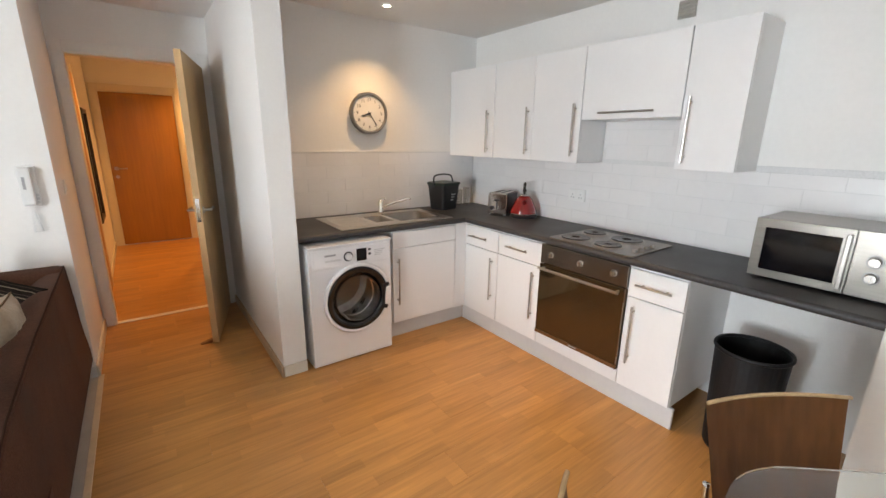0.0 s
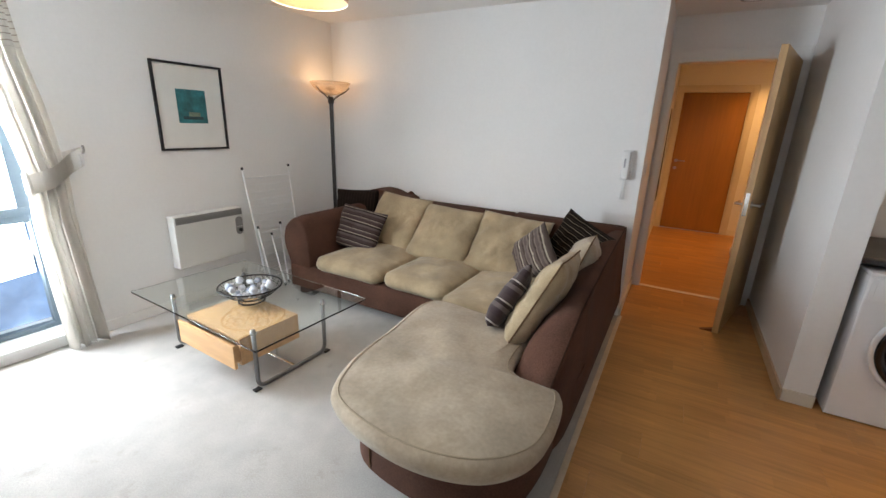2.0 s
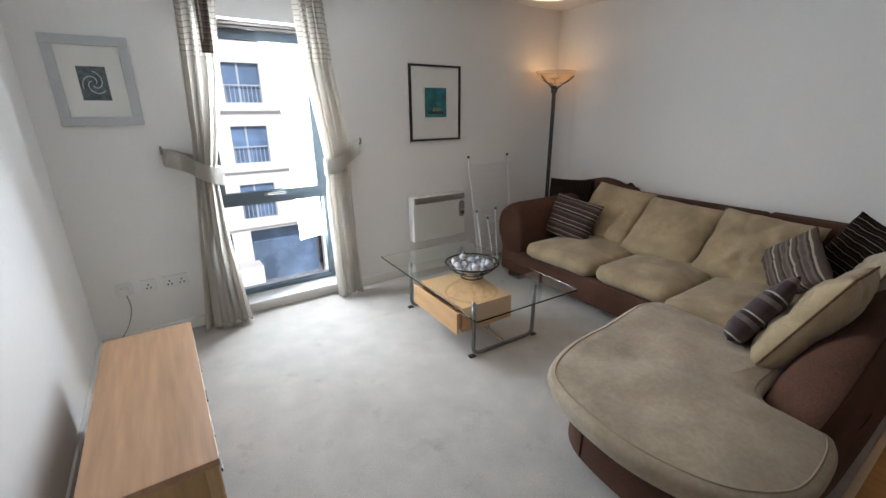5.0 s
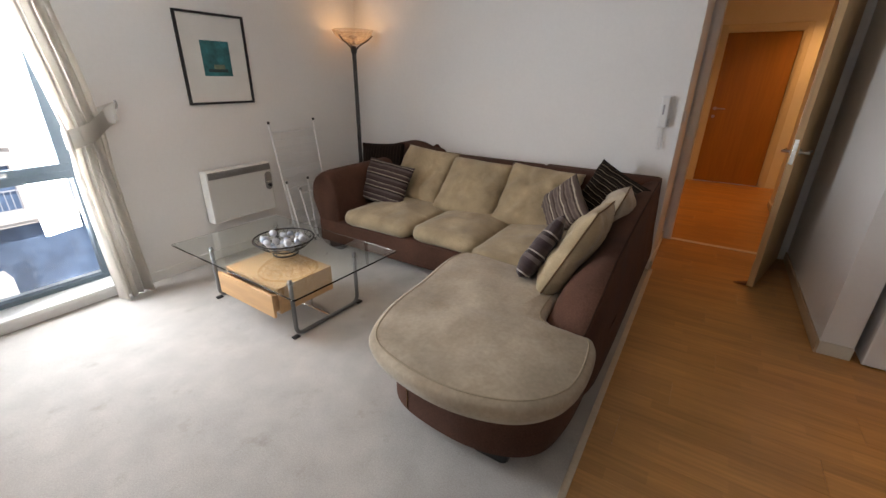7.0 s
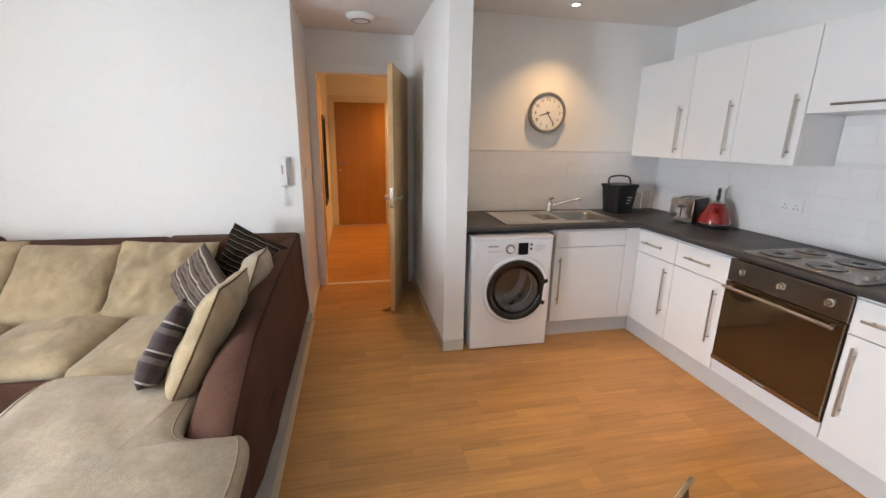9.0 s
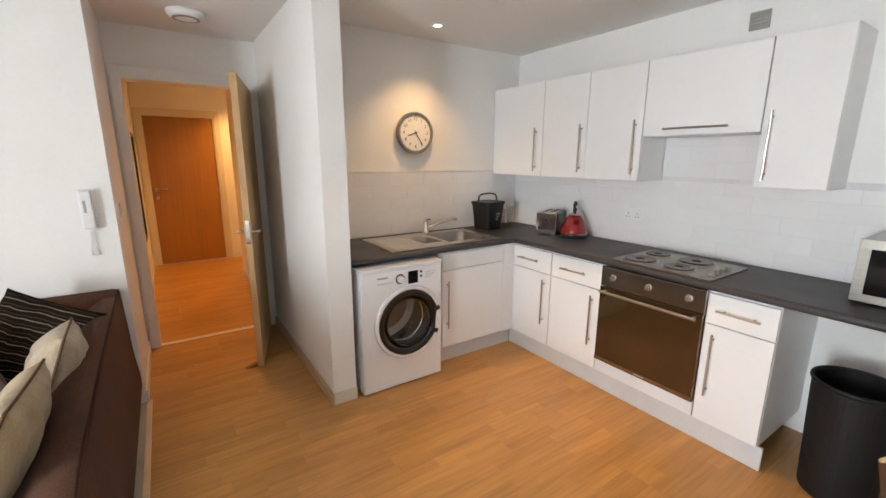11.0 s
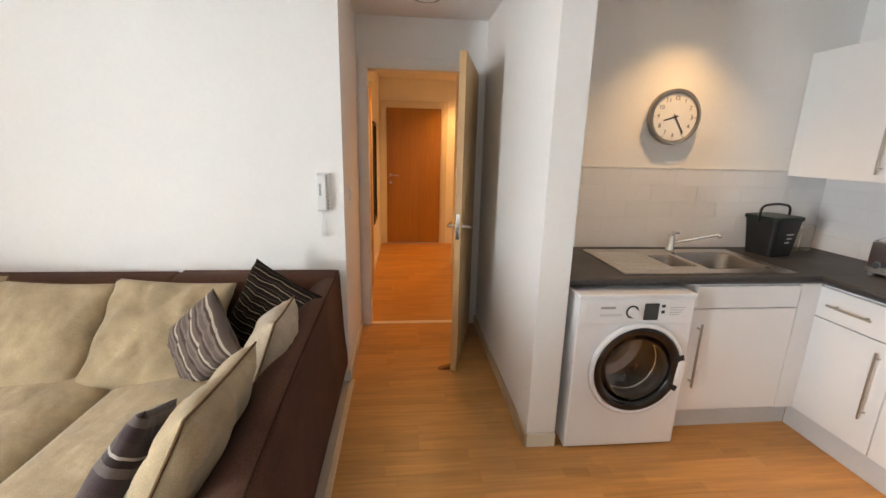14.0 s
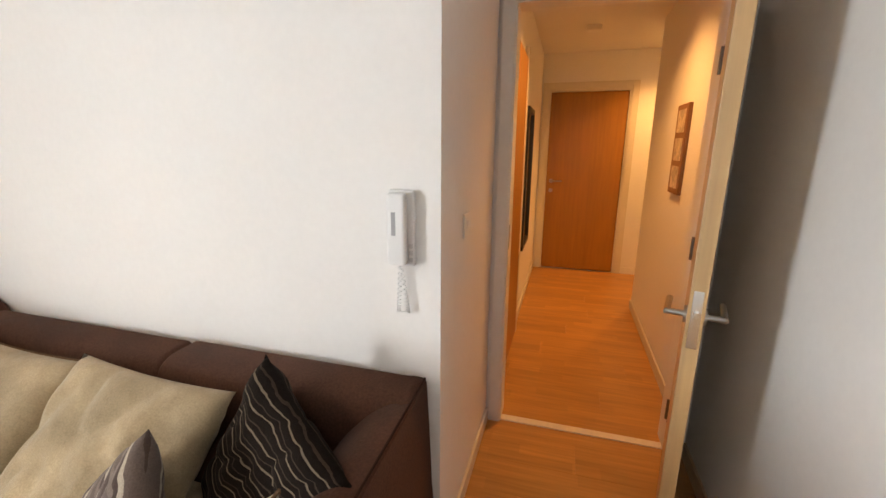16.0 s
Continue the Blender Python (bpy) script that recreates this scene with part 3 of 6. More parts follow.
part("lever", several(rod((1.872, 3.262, Z + 0.10), (1.90, 3.24, Z + 0.125), 0.008, 10), solid(1.868, 1.905, 3.232, 3.266, Z + 0.108, Z + 0.122, 0.004)), CHROME, tap)

# wall cabinets
XU = 2.664


def wall_unit(y0, y1, z0, splits, handles, label, group="white wall cabinets"):
    u = thing("wall_cabinet", (2.81, (y0 + y1) / 2, z0), label, "kitchen cabinet", group)
    part("body", solid(XU + 0.020, XE - 0.002, y0 + 0.0005, y1 - 0.0005, z0, 2.050, 0.001), CABINET, u)
    for (a, b), h in zip(splits, handles):
        d = door_x(u, "door", a, b, z0 + 0.001, 2.050, XU)
        bar_handle(d, (XU, *h[0]), (XU, *h[1]), (-1, 0, 0))
    return u


wall_unit(2.808, YN - 0.004, 1.340, [(2.808, YN - 0.004)], [((2.868, 1.380), (2.868, 1.712))], "white wall cabinet with one door, in the corner")
wall_unit(1.984, 2.805, 1.340, [(2.395, 2.805), (1.984, 2.395)], [((2.436, 1.383), (2.436, 1.714)), ((2.028, 1.383), (2.028, 1.714))], "wide white wall cabinet with two doors")
wall_unit(1.360, 1.981, 1.612, [(1.360, 1.981)], [((1.500, 1.650), (1.842, 1.650))], "short white wall cabinet with a lift-up door over the hob")
wall_unit(1.066, 1.357, 1.340, [(1.066, 1.357)], [((1.314, 1.376), (1.314, 1.710))], "narrow white wall cabinet with one door, at the run's end")

# electric hob
hob = thing("hob", (2.59, 1.64, CT1), "steel electric hob with four solid black plates", "hob")
part("plate", prism(round_rect(2.368, 2.822, 1.362, 1.925, 0.02), CT1 + 0.001, CT1 + 0.009, 0.003), HOB_STEEL, hob, "stainless hob top")
for x, y, r in ((2.480, 1.800, 0.090), (2.700, 1.815, 0.072), (2.480, 1.575, 0.078), (2.695, 1.585, 0.092)):
    ring = part("burner", moved(lathe([(0.0, 0.004), (r * 0.25, 0.004), (r * 0.3, 0.0105), (r * 0.95, 0.012), (r, 0.008), (r, 0.0)], 36), pose(x, y, CT1 + 0.009)), IRON, hob, "black cast-iron hotplate")
    part("burner_rim", moved(lathe([(r + 0.001, 0.0), (r + 0.001, 0.006), (r + 0.010, 0.004), (r + 0.012, 0.0)], 36), pose(x, y, CT1 + 0.009)), DARKENED_STEEL, ring)
for k in range(4):
    part("knob", moved(lathe([(0.0, 0.018), (0.013, 0.017), (0.016, 0.0)], 18), pose(2.475 + 0.062 * k, 1.405, CT1 + 0.009)), GREY_PLASTIC, hob, "dark control knob")

# wall tiles' bed, the tiles themselves are at the end
structure("tile_bed_north", solid(1.033, XE - 0.0105, YN - 0.0099, YN - 0.0005, CT1 + 0.001, 1.3695), GROUT)
structure("tile_bed_east", several(solid(XE - 0.0099, XE - 0.0005, 0.4035, YN - 0.0108, CT1 + 0.001, 1.3365), solid(XE - 0.005, XE - 0.0005, 0.4035, 1.064, 1.3365, 1.370), solid(XE - 0.0099, XE - 0.0005, 1.3645, 1.9775, 1.3365, 1.6055)), GROUT)

structure("tile_trim_north", solid(1.033, XE - 0.0105, YN - 0.0135, YN - 0.0005, 1.3705, 1.378, 0.002), GLOSS)


def socket(m, gangs, label, switched=True, holes=None):
    s = thing("wall_socket", (0, 0, 0), label, "socket", "wall sockets")
    w = 0.146 if gangs == 2 else 0.086
    part("plate", moved(solid(-w / 2, w / 2, -0.009, 0, -0.043, 0.043, 0.003), m), WHITE_PLASTIC, s)
    for k in range(gangs):
        x = (k - (gangs - 1) / 2) * 0.070
        for dx, dz in ((0, 0.006), (-0.011, -0.016), (0.011, -0.016)):
            part("pin_hole", moved(solid(x + dx - 0.004, x + dx + 0.004, -0.0095, -0.0085, dz - 0.005, dz + 0.005), m), holes or BLACK, s)
        if switched:
            part("rocker", moved(solid(x + 0.018, x + 0.026, -0.012, -0.009, 0.012, 0.030, 0.001), m), WHITE_PLASTIC, s)
    return s


socket(pose(XE - 0.0115, 2.155, 1.090, 0, 0, -90), 2, "white double socket on the white tiles over the worktop", holes=PRINT_GREY)
part_vent = thing("wall_vent", (XE - 0.02, 1.545, 2.205), "small grey extractor outlet box on the wall above the cabinets", "vent")
VENT_GREY = material("beige_grey_vent_plastic", (0.36, 0.345, 0.31), 0.5, grain=(60, 0.05), stain=(5, 0.05))
part("housing", solid(XE - 0.016, XE - 0.001, 1.497, 1.592, 2.164, 2.256, 0.003), VENT_GREY, part_vent)
for k in range(5):
    part("slat", moved(solid(-0.0025, 0.0025, 1.503, 1.586, -0.006, 0.006), pose(XE - 0.0175, 0, 2.176 + 0.017 * k, 0, 14, 0)), VENT_GREY, part_vent)

# washing machine
wm = thing("washing_machine", (1.36, 2.98, 0), "white front-loading washing machine with a dark porthole", "washing machine")
WX0, WX1, WY = 1.060, 1.656, 2.700
shell = several(solid(WX0, WX0 + 0.012, WY + 0.020, 3.25, 0.008, 0.822, 0.004), solid(WX1 - 0.012, WX1, WY + 0.020, 3.25, 0.008, 0.822, 0.004), solid(WX0 + 0.012, WX1 - 0.012, 3.238, 3.25, 0.008, 0.822), solid(WX0 + 0.012, WX1 - 0.012, WY + 0.020, 3.238, 0.008, 0.02))
part("body", shell, APPLIANCE, wm)
panel = bmesh.new()
cxm, czm, hole, seg = 1.388, 0.452, 0.219, 64


def square(q, x0, x1, z0, z1):
    dx, dz = math.cos(q), math.sin(q)
    k = min(((x1 if dx > 0 else x0) - cxm) / dx if abs(dx) > 1e-9 else 9, ((z1 if dz > 0 else z0) - czm) / dz if abs(dz) > 1e-9 else 9)
    return cxm + dx * k, czm + dz * k


qs = sorted([math.tau * k / seg for k in range(seg)] + [math.atan2(z - czm, x - cxm) % math.tau for x in (WX0, WX1) for z in (0.008, 0.822)])
loops = [[panel.verts.new((cxm + hole * math.cos(q), y, czm + hole * math.sin(q))) for q in qs] for y in (WY + 0.030, WY)]
for i, y in ((0.007, WY), (0.0015, WY + 0.003), (0.0, WY + 0.009), (0.0, WY + 0.0195)):
    loops.append([panel.verts.new((x, y, z)) for x, z in (square(q, WX0 + i, WX1 - i, 0.008 + i, 0.822 - i) for q in qs)])
for one, two in zip(loops, loops[1:]):
    for k in range(len(qs)):
        j = (k + 1) % len(qs)
        panel.faces.new((one[k], one[j], two[j], two[k]))
part("front_panel", panel, APPLIANCE, wm)
part("top", solid(WX0 - 0.001, WX1 + 0.001, WY - 0.006, 3.25, 0.823, 0.841, 0.006, 3), APPLIANCE, wm)
part("control_panel", solid(WX0 + 0.012, WX1 - 0.012, WY - 0.008, WY - 0.0005, 0.690, 0.815, 0.004), APPLIANCE, wm)
part("drawer", solid(WX0 + 0.030, WX0 + 0.215, WY - 0.012, WY - 0.0085, 0.700, 0.805, 0.002), APPLIANCE, wm, "white detergent drawer")
part("logo", solid(WX0 + 0.105, WX0 + 0.180, WY - 0.0130, WY - 0.0122, 0.772, 0.784), PRINT_GREY, wm)
part("drawer_grip", solid(WX0 + 0.105, WX0 + 0.215, WY - 0.0140, WY - 0.0122, 0.735, 0.748, 0.0005), PLINTH, wm)
part("display", solid(1.388, 1.462, WY - 0.011, WY - 0.0082, 0.712, 0.797, 0.002), BLACK_GLASS, wm)
for k in range(2):
    part("button", solid(1.476, 1.494, WY - 0.011, WY - 0.0082, 0.745 + 0.030 * k, 0.760 + 0.030 * k, 0.002), BLACK, wm)
dial = part("dial", moved(rod((0, 0, 0), (0, -0.022, 0), 0.024, 28, 0.022), pose(1.328, WY - 0.008, 0.755)), APPLIANCE, wm, "white programme dial")
part("dial_ring", moved(tube([(0.029 * math.cos(a), 0, 0.029 * math.sin(a)) for a in (math.tau * k / 28 for k in range(28))], 0.0045, 6, True), pose(1.328, WY - 0.010, 0.755)), BLACK, dial)
for k in range(4):
    part("print_line", solid(1.520, 1.600 - 0.01 * k, WY - 0.0088, WY - 0.0081, 0.772 - 0.012 * k, 0.775 - 0.012 * k), PRINT_GREY, wm)
turned = pose(cxm, WY, czm, 90, 0, 0) @ Matrix.Diagonal((1.14, 1.14, 1.0, 1.0))
ring = part("door_ring", moved(lathe([(0.215, 0.002), (0.219, 0.014), (0.212, 0.026), (0.200, 0.029), (0.196, 0.014), (0.196, 0.002)], 56, True), turned), APPLIANCE, wm, "white porthole ring", smooth=True)
part("door_rim", moved(lathe([(0.1955, 0.002), (0.1955, 0.027), (0.188, 0.031), (0.160, 0.021), (0.153, 0.002)], 56, True), turned), RIM_BLACK, wm, "black glossy inner door rim", smooth=True)
part("door_glass", moved(lathe([(0.0, -0.045), (0.08, -0.038), (0.130, -0.015), (0.162, 0.010), (0.162, 0.014), (0.128, -0.009), (0.078, -0.032), (0.0, -0.040)], 48), turned), GLASS, wm, "bowl-shaped glass", smooth=True)
part("gasket", moved(lathe([(0.165, -0.004), (0.160, 0.008), (0.148, -0.012)], 48, True), turned), RUBBER, wm, smooth=True)
part("drum", moved(lathe([(0.0, -0.330), (0.150, -0.325), (0.190, -0.300), (0.190, -0.085), (0.172, -0.070), (0.166, -0.040), (0.166, 0.000), (0.1910, 0.000)], 48), turned), DRUM_STEEL, wm)
part("drum_lip", moved(tube([(0.138 * math.cos(a), 0.138 * math.sin(a), -0.072) for a in (math.tau * k / 40 for k in range(40))], 0.004, 6, True), turned), CHROME, wm, "bright rim of the drum", smooth=True)
part("door_grip", several(moved(solid(0.178, 0.214, -0.058, 0.058, 0.014, 0.0335, 0.006, 3), turned @ pose(0, 0, 0, 0, 0, -5))), APPLIANCE, wm, "white door pull")
for q in (-26, 16):
    part("grip_recess", moved(solid(0.172, 0.213, -0.013, 0.013, 0.024, 0.0325, 0.004, 2), turned @ pose(0, 0, 0, 0, 0, q)), BLACK, wm, "black notch in the ring")

wm.matrix_world = Matrix.Translation((1.36, 2.965, 0)) @ Matrix.Diagonal((0.965, 1.0, 0.978, 1.0))

# clock
clock = thing("wall_clock", (1.843, YN - 0.03, 1.667), "round dark-steel-rimmed wall clock with a white dial", "clock")
face = pose(1.843, YN - 0.001, 1.667, 90, 0, 0)
part("case", moved(lathe([(0.0, 0.0), (0.150, 0.0), (0.157, 0.010), (0.157, 0.040), (0.152, 0.047), (0.140, 0.047), (0.134, 0.034), (0.0, 0.034)], 56), face), CLOCK_STEEL, clock, "brushed steel rim", smooth=False)
part("dial", moved(lathe([(0.0, 0.0355), (0.1335, 0.0355), (0.1335, 0.0345)], 48), face), DIAL, clock)
for k in range(12):
    a = radians(90 - 30 * (k + 1))
    writing(str(k + 1), 0.034, face @ pose(0.103 * math.cos(a), 0.103 * math.sin(a), 0.0362), PRINT_BLACK, clock, "numeral")
for k in range(60):
    if k % 5 == 0:
        a = radians(6 * k)
        part("minute_mark", moved(solid(0.125, 0.131, -0.0015, 0.0015, 0.0358, 0.0364), face @ pose(0, 0, 0, 0, 0, 6 * k)), PRINT_BLACK, clock)
for name, clockwise, length, width in (("hour_hand", 252.0, 0.072, 0.0075), ("minute_hand", 146.0, 0.105, 0.0055)):
    part(name, moved(solid(-0.018, length, -width / 2, width / 2, 0.038, 0.0395), face @ pose(0, 0, 0, 0, 0, 90 - clockwise)), PRINT_BLACK, clock)
part("cap", moved(rod((0, 0, 0.037), (0, 0, 0.043), 0.006, 14), face), PRINT_BLACK, clock)

# food caddy
caddy = thing("food_caddy", (2.48, 3.22, CT1), "small dark green food-waste caddy with raised handle", "caddy", turn=12)


def tub(x, y, z0, z1, grow, r):
    bm = bmesh.new()
    rings = [[bm.verts.new((px, py, h)) for px, py in round_rect(-x * g, x * g, -y * g, y * g, r)] for h, g in ((z0, 1.0), (z1, grow))]
    for k in range(len(rings[0])):
        j = (k + 1) % len(rings[0])
        bm.faces.new((rings[0][k], rings[0][j], rings[1][j], rings[1][k]))
    bm.faces.new(rings[0][::-1]), bm.faces.new(rings[1])
    return bm


part("tub", tub(0.092, 0.082, 0.001, 0.212, 1.20, 0.025), BLACK, caddy, "black tub", local=True)
part("lid", moved(prism(round_rect(-0.120, 0.120, -0.106, 0.106, 0.03), 0.2125, 0.236, 0.008), pose(0, 0, 0)), GREEN_BLACK, caddy, "dark green lid", local=True, smooth=False)
part("handle", tube(rounded([(-0.124, 0.0, 0.200), (-0.165, -0.03, 0.300), (-0.060, -0.045, 0.312), (0.055, -0.04, 0.296), (0.124, 0.0, 0.215)], 0.04), 0.007, 8), BLACK, caddy, "black carrying handle", local=True, smooth=True)
for k in range(3):
    part("print_bar", solid(-0.005 + 0.008 * (k % 2), 0.050 - 0.01 * k, -0.0945 + 0.0018 * k, -0.0915 + 0.0018 * k, 0.130 - 0.024 * k, 0.137 - 0.024 * k), PRINT_WHITE, caddy, local=True)

# glasses by the caddy
for x, y, h in ((2.72, 3.30, 0.15), (2.79, 3.28, 0.17)):
    g = thing("drinking_glass", (x, y, CT1), "clear straight drinking glass on the worktop corner", "glass", "glasses in the corner")
    part("glass_body", lathe([(0.0, 0.001), (0.028, 0.001), (0.034, h), (0.0325, h), (0.0265, 0.008), (0.0, 0.008)], 20), THIN_GLASS, g, local=True, smooth=True)

# toaster
toaster = thing("toaster", (2.775, 2.765, CT1), "two-slot steel toaster with black sides", "toaster", turn=24)
part("body", solid(-0.120, 0.120, -0.082, 0.082, 0.012, 0.182, 0.016, 3), BLACK, toaster, "black side casing", local=True)
part("end_panel", solid(-0.136, -0.1195, -0.080, 0.080, 0.014, 0.178, 0.003), CHROME, toaster, "brushed steel end panel", local=True)
part("top_plate", solid(-0.120, 0.120, -0.066, 0.066, 0.179, 0.184, 0.002), STEEL, toaster, local=True)
for y in (-0.028, 0.028):
    part("slot", solid(-0.100, 0.100, y - 0.014, y + 0.014, 0.1835, 0.1855), PRINT_BLACK, toaster, local=True)
part("lever", several(solid(-0.155, -0.136, -0.022, 0.022, 0.118, 0.132, 0.004), solid(-0.138, -0.1355, -0.004, 0.004, 0.05, 0.14)), BLACK, toaster, local=True)
part("browning_dial", rod((-0.136, 0.045, 0.06), (-0.150, 0.045, 0.06), 0.016, 18), BLACK, toaster, local=True)
for x, y in ((-0.11, -0.06), (0.11, -0.06), (-0.11, 0.06), (0.11, 0.06)):
    part("foot", rod((x, y, 0.0), (x, y, 0.014), 0.012, 10), RUBBER, toaster, local=True)

# kettle
kettle = thing("kettle", (2.790, 2.545, CT1), "red enamel pyramid kettle with a black handle", "kettle", turn=44)
part("base", lathe([(0.0, 0.0), (0.103, 0.0), (0.105, 0.014), (0.098, 0.02), (0.0, 0.02)], 36), BLACK, kettle, local=True)
kb = part("body", lathe([(0.0, 0.021), (0.104, 0.021), (0.109, 0.034), (0.101, 0.066), (0.066, 0.140), (0.044, 0.172), (0.0, 0.176)], 40), RED, kettle, "red enamel body", local=True, smooth=True)
part("band", lathe([(0.105, 0.022), (0.1095, 0.027), (0.1105, 0.034), (0.107, 0.037)], 40), CHROME, kb, local=True)
part("lid", lathe([(0.045, 0.173), (0.040, 0.182), (0.026, 0.190), (0.0, 0.192)], 32), CHROME, kettle, local=True, smooth=True)
part("knob", lathe([(0.0, 0.225), (0.013, 0.222), (0.016, 0.210), (0.008, 0.198), (0.008, 0.190)], 18), BLACK, kettle, local=True, smooth=True)
part("handle", tube(rounded([(0.062, 0.0, 0.145), (0.085, 0.0, 0.262), (0.0, 0.0, 0.268), (-0.025, 0.0, 0.252)], 0.03), 0.011, 10), BLACK, kettle, "black arched handle", local=True, smooth=True)
part("spout", rod((-0.055, 0.0, 0.115), (-0.108, 0.0, 0.155), 0.022, 14, 0.013), RED, kettle, local=True)

# microwave
OVEN_BOX_STEEL = material("dull_microwave_steel", (0.27, 0.25, 0.225), 0.30, 1.0, grain=(45, 0.06), stain=(5, 0.05), bump=(90, 0.03), stretch=(1, 0.1, 2))
mw = thing("microwave", (2.75, 0.67, CT1), "stainless steel microwave oven with dark door window", "microwave")
m0, m1, my0, my1, mz0, mz1 = 2.560, 2.925, 0.430, 0.900, CT1 + 0.012, CT1 + 0.278
part("casing", solid(m0 + 0.02, m1, my0, my1, mz0, mz1, 0.006), OVEN_BOX_STEEL, mw)
md = part("door", several(solid(m0, m0 + 0.019, 0.565, my1, mz0, mz0 + 0.034, 0.002), solid(m0, m0 + 0.019, 0.565, my1, mz1 - 0.040, mz1, 0.002), solid(m0, m0 + 0.019, 0.862, my1, mz0 + 0.034, mz1 - 0.040), solid(m0, m0 + 0.019, 0.565, 0.602, mz0 + 0.034, mz1 - 0.040)), OVEN_BOX_STEEL, mw, "steel door frame")
part("window", solid(m0 + 0.005, m0 + 0.018, 0.602, 0.862, mz0 + 0.034, mz1 - 0.040), BLACK_GLASS, md, "dark door window")
part("handle", several(solid(m0 - 0.022, m0 - 0.012, 0.572, 0.590, mz0 + 0.020, mz1 - 0.020, 0.004), solid(m0 - 0.012, m0, 0.576, 0.586, mz0 + 0.03, mz0 + 0.045), solid(m0 - 0.012, m0, 0.576, 0.586, mz1 - 0.045, mz1 - 0.03)), STEEL_UP, md)
part("control_panel", solid(m0, m0 + 0.019, my0, 0.562, mz0, mz1, 0.002), OVEN_BOX_STEEL, mw)
for z in (mz0 + 0.085, mz0 + 0.150):
    k = part("knob", several(rod((m0, 0.495, z), (m0 - 0.020, 0.495, z), 0.019, 24, 0.017), solid(m0 - 0.026, m0 - 0.019, 0.492, 0.498, z - 0.015, z + 0.015, 0.001)), STEEL_UP, mw)
    part("dial_mark", rod((m0 - 0.0002, 0.495, z), (m0 - 0.0012, 0.495, z), 0.027, 24), GREY_PLASTIC, mw)
for x in (2.60, 2.88):
    for y in (0.47, 0.86):
        part("foot", rod((x, y, CT1), (x, y, mz0 + 0.002), 0.015, 10), BLACK, mw)

# bin under the end of the worktop
bin_ = thing("waste_bin", (2.548, 0.805, 0), "tall open-topped dark plastic waste bin under the worktop", "bin")
part("tub", lathe([(0.0, 0.002), (0.126, 0.002), (0.132, 0.012), (0.152, 0.530), (0.148, 0.530), (0.128, 0.02), (0.0, 0.018)], 44), GRAPHITE, bin_, "black tapered tub", local=True, smooth=False)
part("rim", lathe([(0.147, 0.531), (0.156, 0.528), (0.160, 0.535), (0.158, 0.545), (0.150, 0.547), (0.147, 0.541)], 44, True), GRAPHITE, bin_, "rolled black rim", local=True, smooth=True)
part("foot_ring", lathe([(0.100, 0.0), (0.127, 0.0), (0.127, 0.004), (0.100, 0.004)], 40, True), GRAPHITE, bin_, local=True)

# ceiling fittings
def downlight(x, y, z, n):
    d = thing("downlight", (x, y, z), "small round recessed ceiling spotlight, lit", "spotlight", "ceiling spotlights")
    part("bezel", lathe([(0.028, -0.0005), (0.044, -0.0005), (0.044, -0.004), (0.030, -0.008), (0.028, -0.006)], 28, True), WHITE_PLASTIC, d, local=True, smooth=True)
    part("bulb", lathe([(0.0, -0.002), (0.026, -0.002), (0.026, -0.0005), (0.0, -0.0005)], 20), LIT, d, "glowing bulb", local=True)


LIT = glowing("warm_lit_bulb", (1.0, 0.86, 0.62), 9.0)
# only the first is a seen fitting; the other two are guessed
for x, y in ((1.85, 3.05), (1.85, 1.70), (1.85, 0.45)):
    downlight(x, y, H, 0)
# fittings for the added hall lamps, placed where they stay unseen
for x, y in ((0.40, 5.0), (1.15, 6.75)):
    downlight(x, y, HH, 0)
smoke = thing("smoke_alarm", (0.405, 3.72, H), "round white smoke alarm on the passage ceiling", "smoke alarm")
part("base", lathe([(0.0, -0.001), (0.108, -0.001), (0.108, -0.016), (0.094, -0.036), (0.060, -0.044), (0.0, -0.046)], 40), WHITE_PLASTIC, smoke, local=True, smooth=True)
part("grille_ring", lathe([(0.060, -0.0435), (0.078, -0.0405), (0.079, -0.0435), (0.061, -0.0465)], 40, True), GREY_PLASTIC, smoke, local=True)
alarm = thing("smoke_alarm", (0.385, 6.30, HH), "small square smoke alarm on the hall ceiling", "smoke alarm")
part("base", solid(-0.06, 0.06, -0.05, 0.05, -0.04, -0.001, 0.008, 3), WHITE_PLASTIC, alarm, local=True)

# ---- hall and doors ----


def lever_handle(parent, m, mat=None):
    """A lever on a rose that stands off along -y of m."""
    mat = mat or STEEL_UP
    part("door_handle", several(moved(rod((0, 0, 0), (0, -0.008, 0), 0.024, 20), m), moved(rod((0, 0, 0), (0, -0.05, 0), 0.009, 12), m), moved(tube(rounded([(0, -0.048, 0), (0.12, -0.048, 0)], 0.01), 0.009, 10), m)), mat, parent, "satin steel lever handle")


fr = thing("door_frame_hall", (0.40, 4.31, 0), "white painted frame round the hall doorway", "door frame", kind="structure")
for x0, x1 in ((DX0 - 0.03, DX0), (DX1, DX1 + 0.03)):
    part("jamb", solid(x0, x1, 4.245, 4.375, 0, DZ + 0.03), GLOSS, fr)
part("head", solid(DX0, DX1, 4.245, 4.375, DZ, DZ + 0.03), GLOSS, fr)
part("architrave", solid(-0.058, DX0 - 0.006, 4.234, 4.2445, 0.0, DZ + 0.085, 0.003), GLOSS, fr)
part("architrave", solid(DX1 + 0.006, 0.868, 4.234, 4.2445, 0.0, DZ + 0.085, 0.003), GLOSS, fr)
part("architrave", solid(DX0 - 0.006, DX1 + 0.006, 4.234, 4.2445, DZ + 0.006, DZ + 0.085, 0.003), GLOSS, fr)
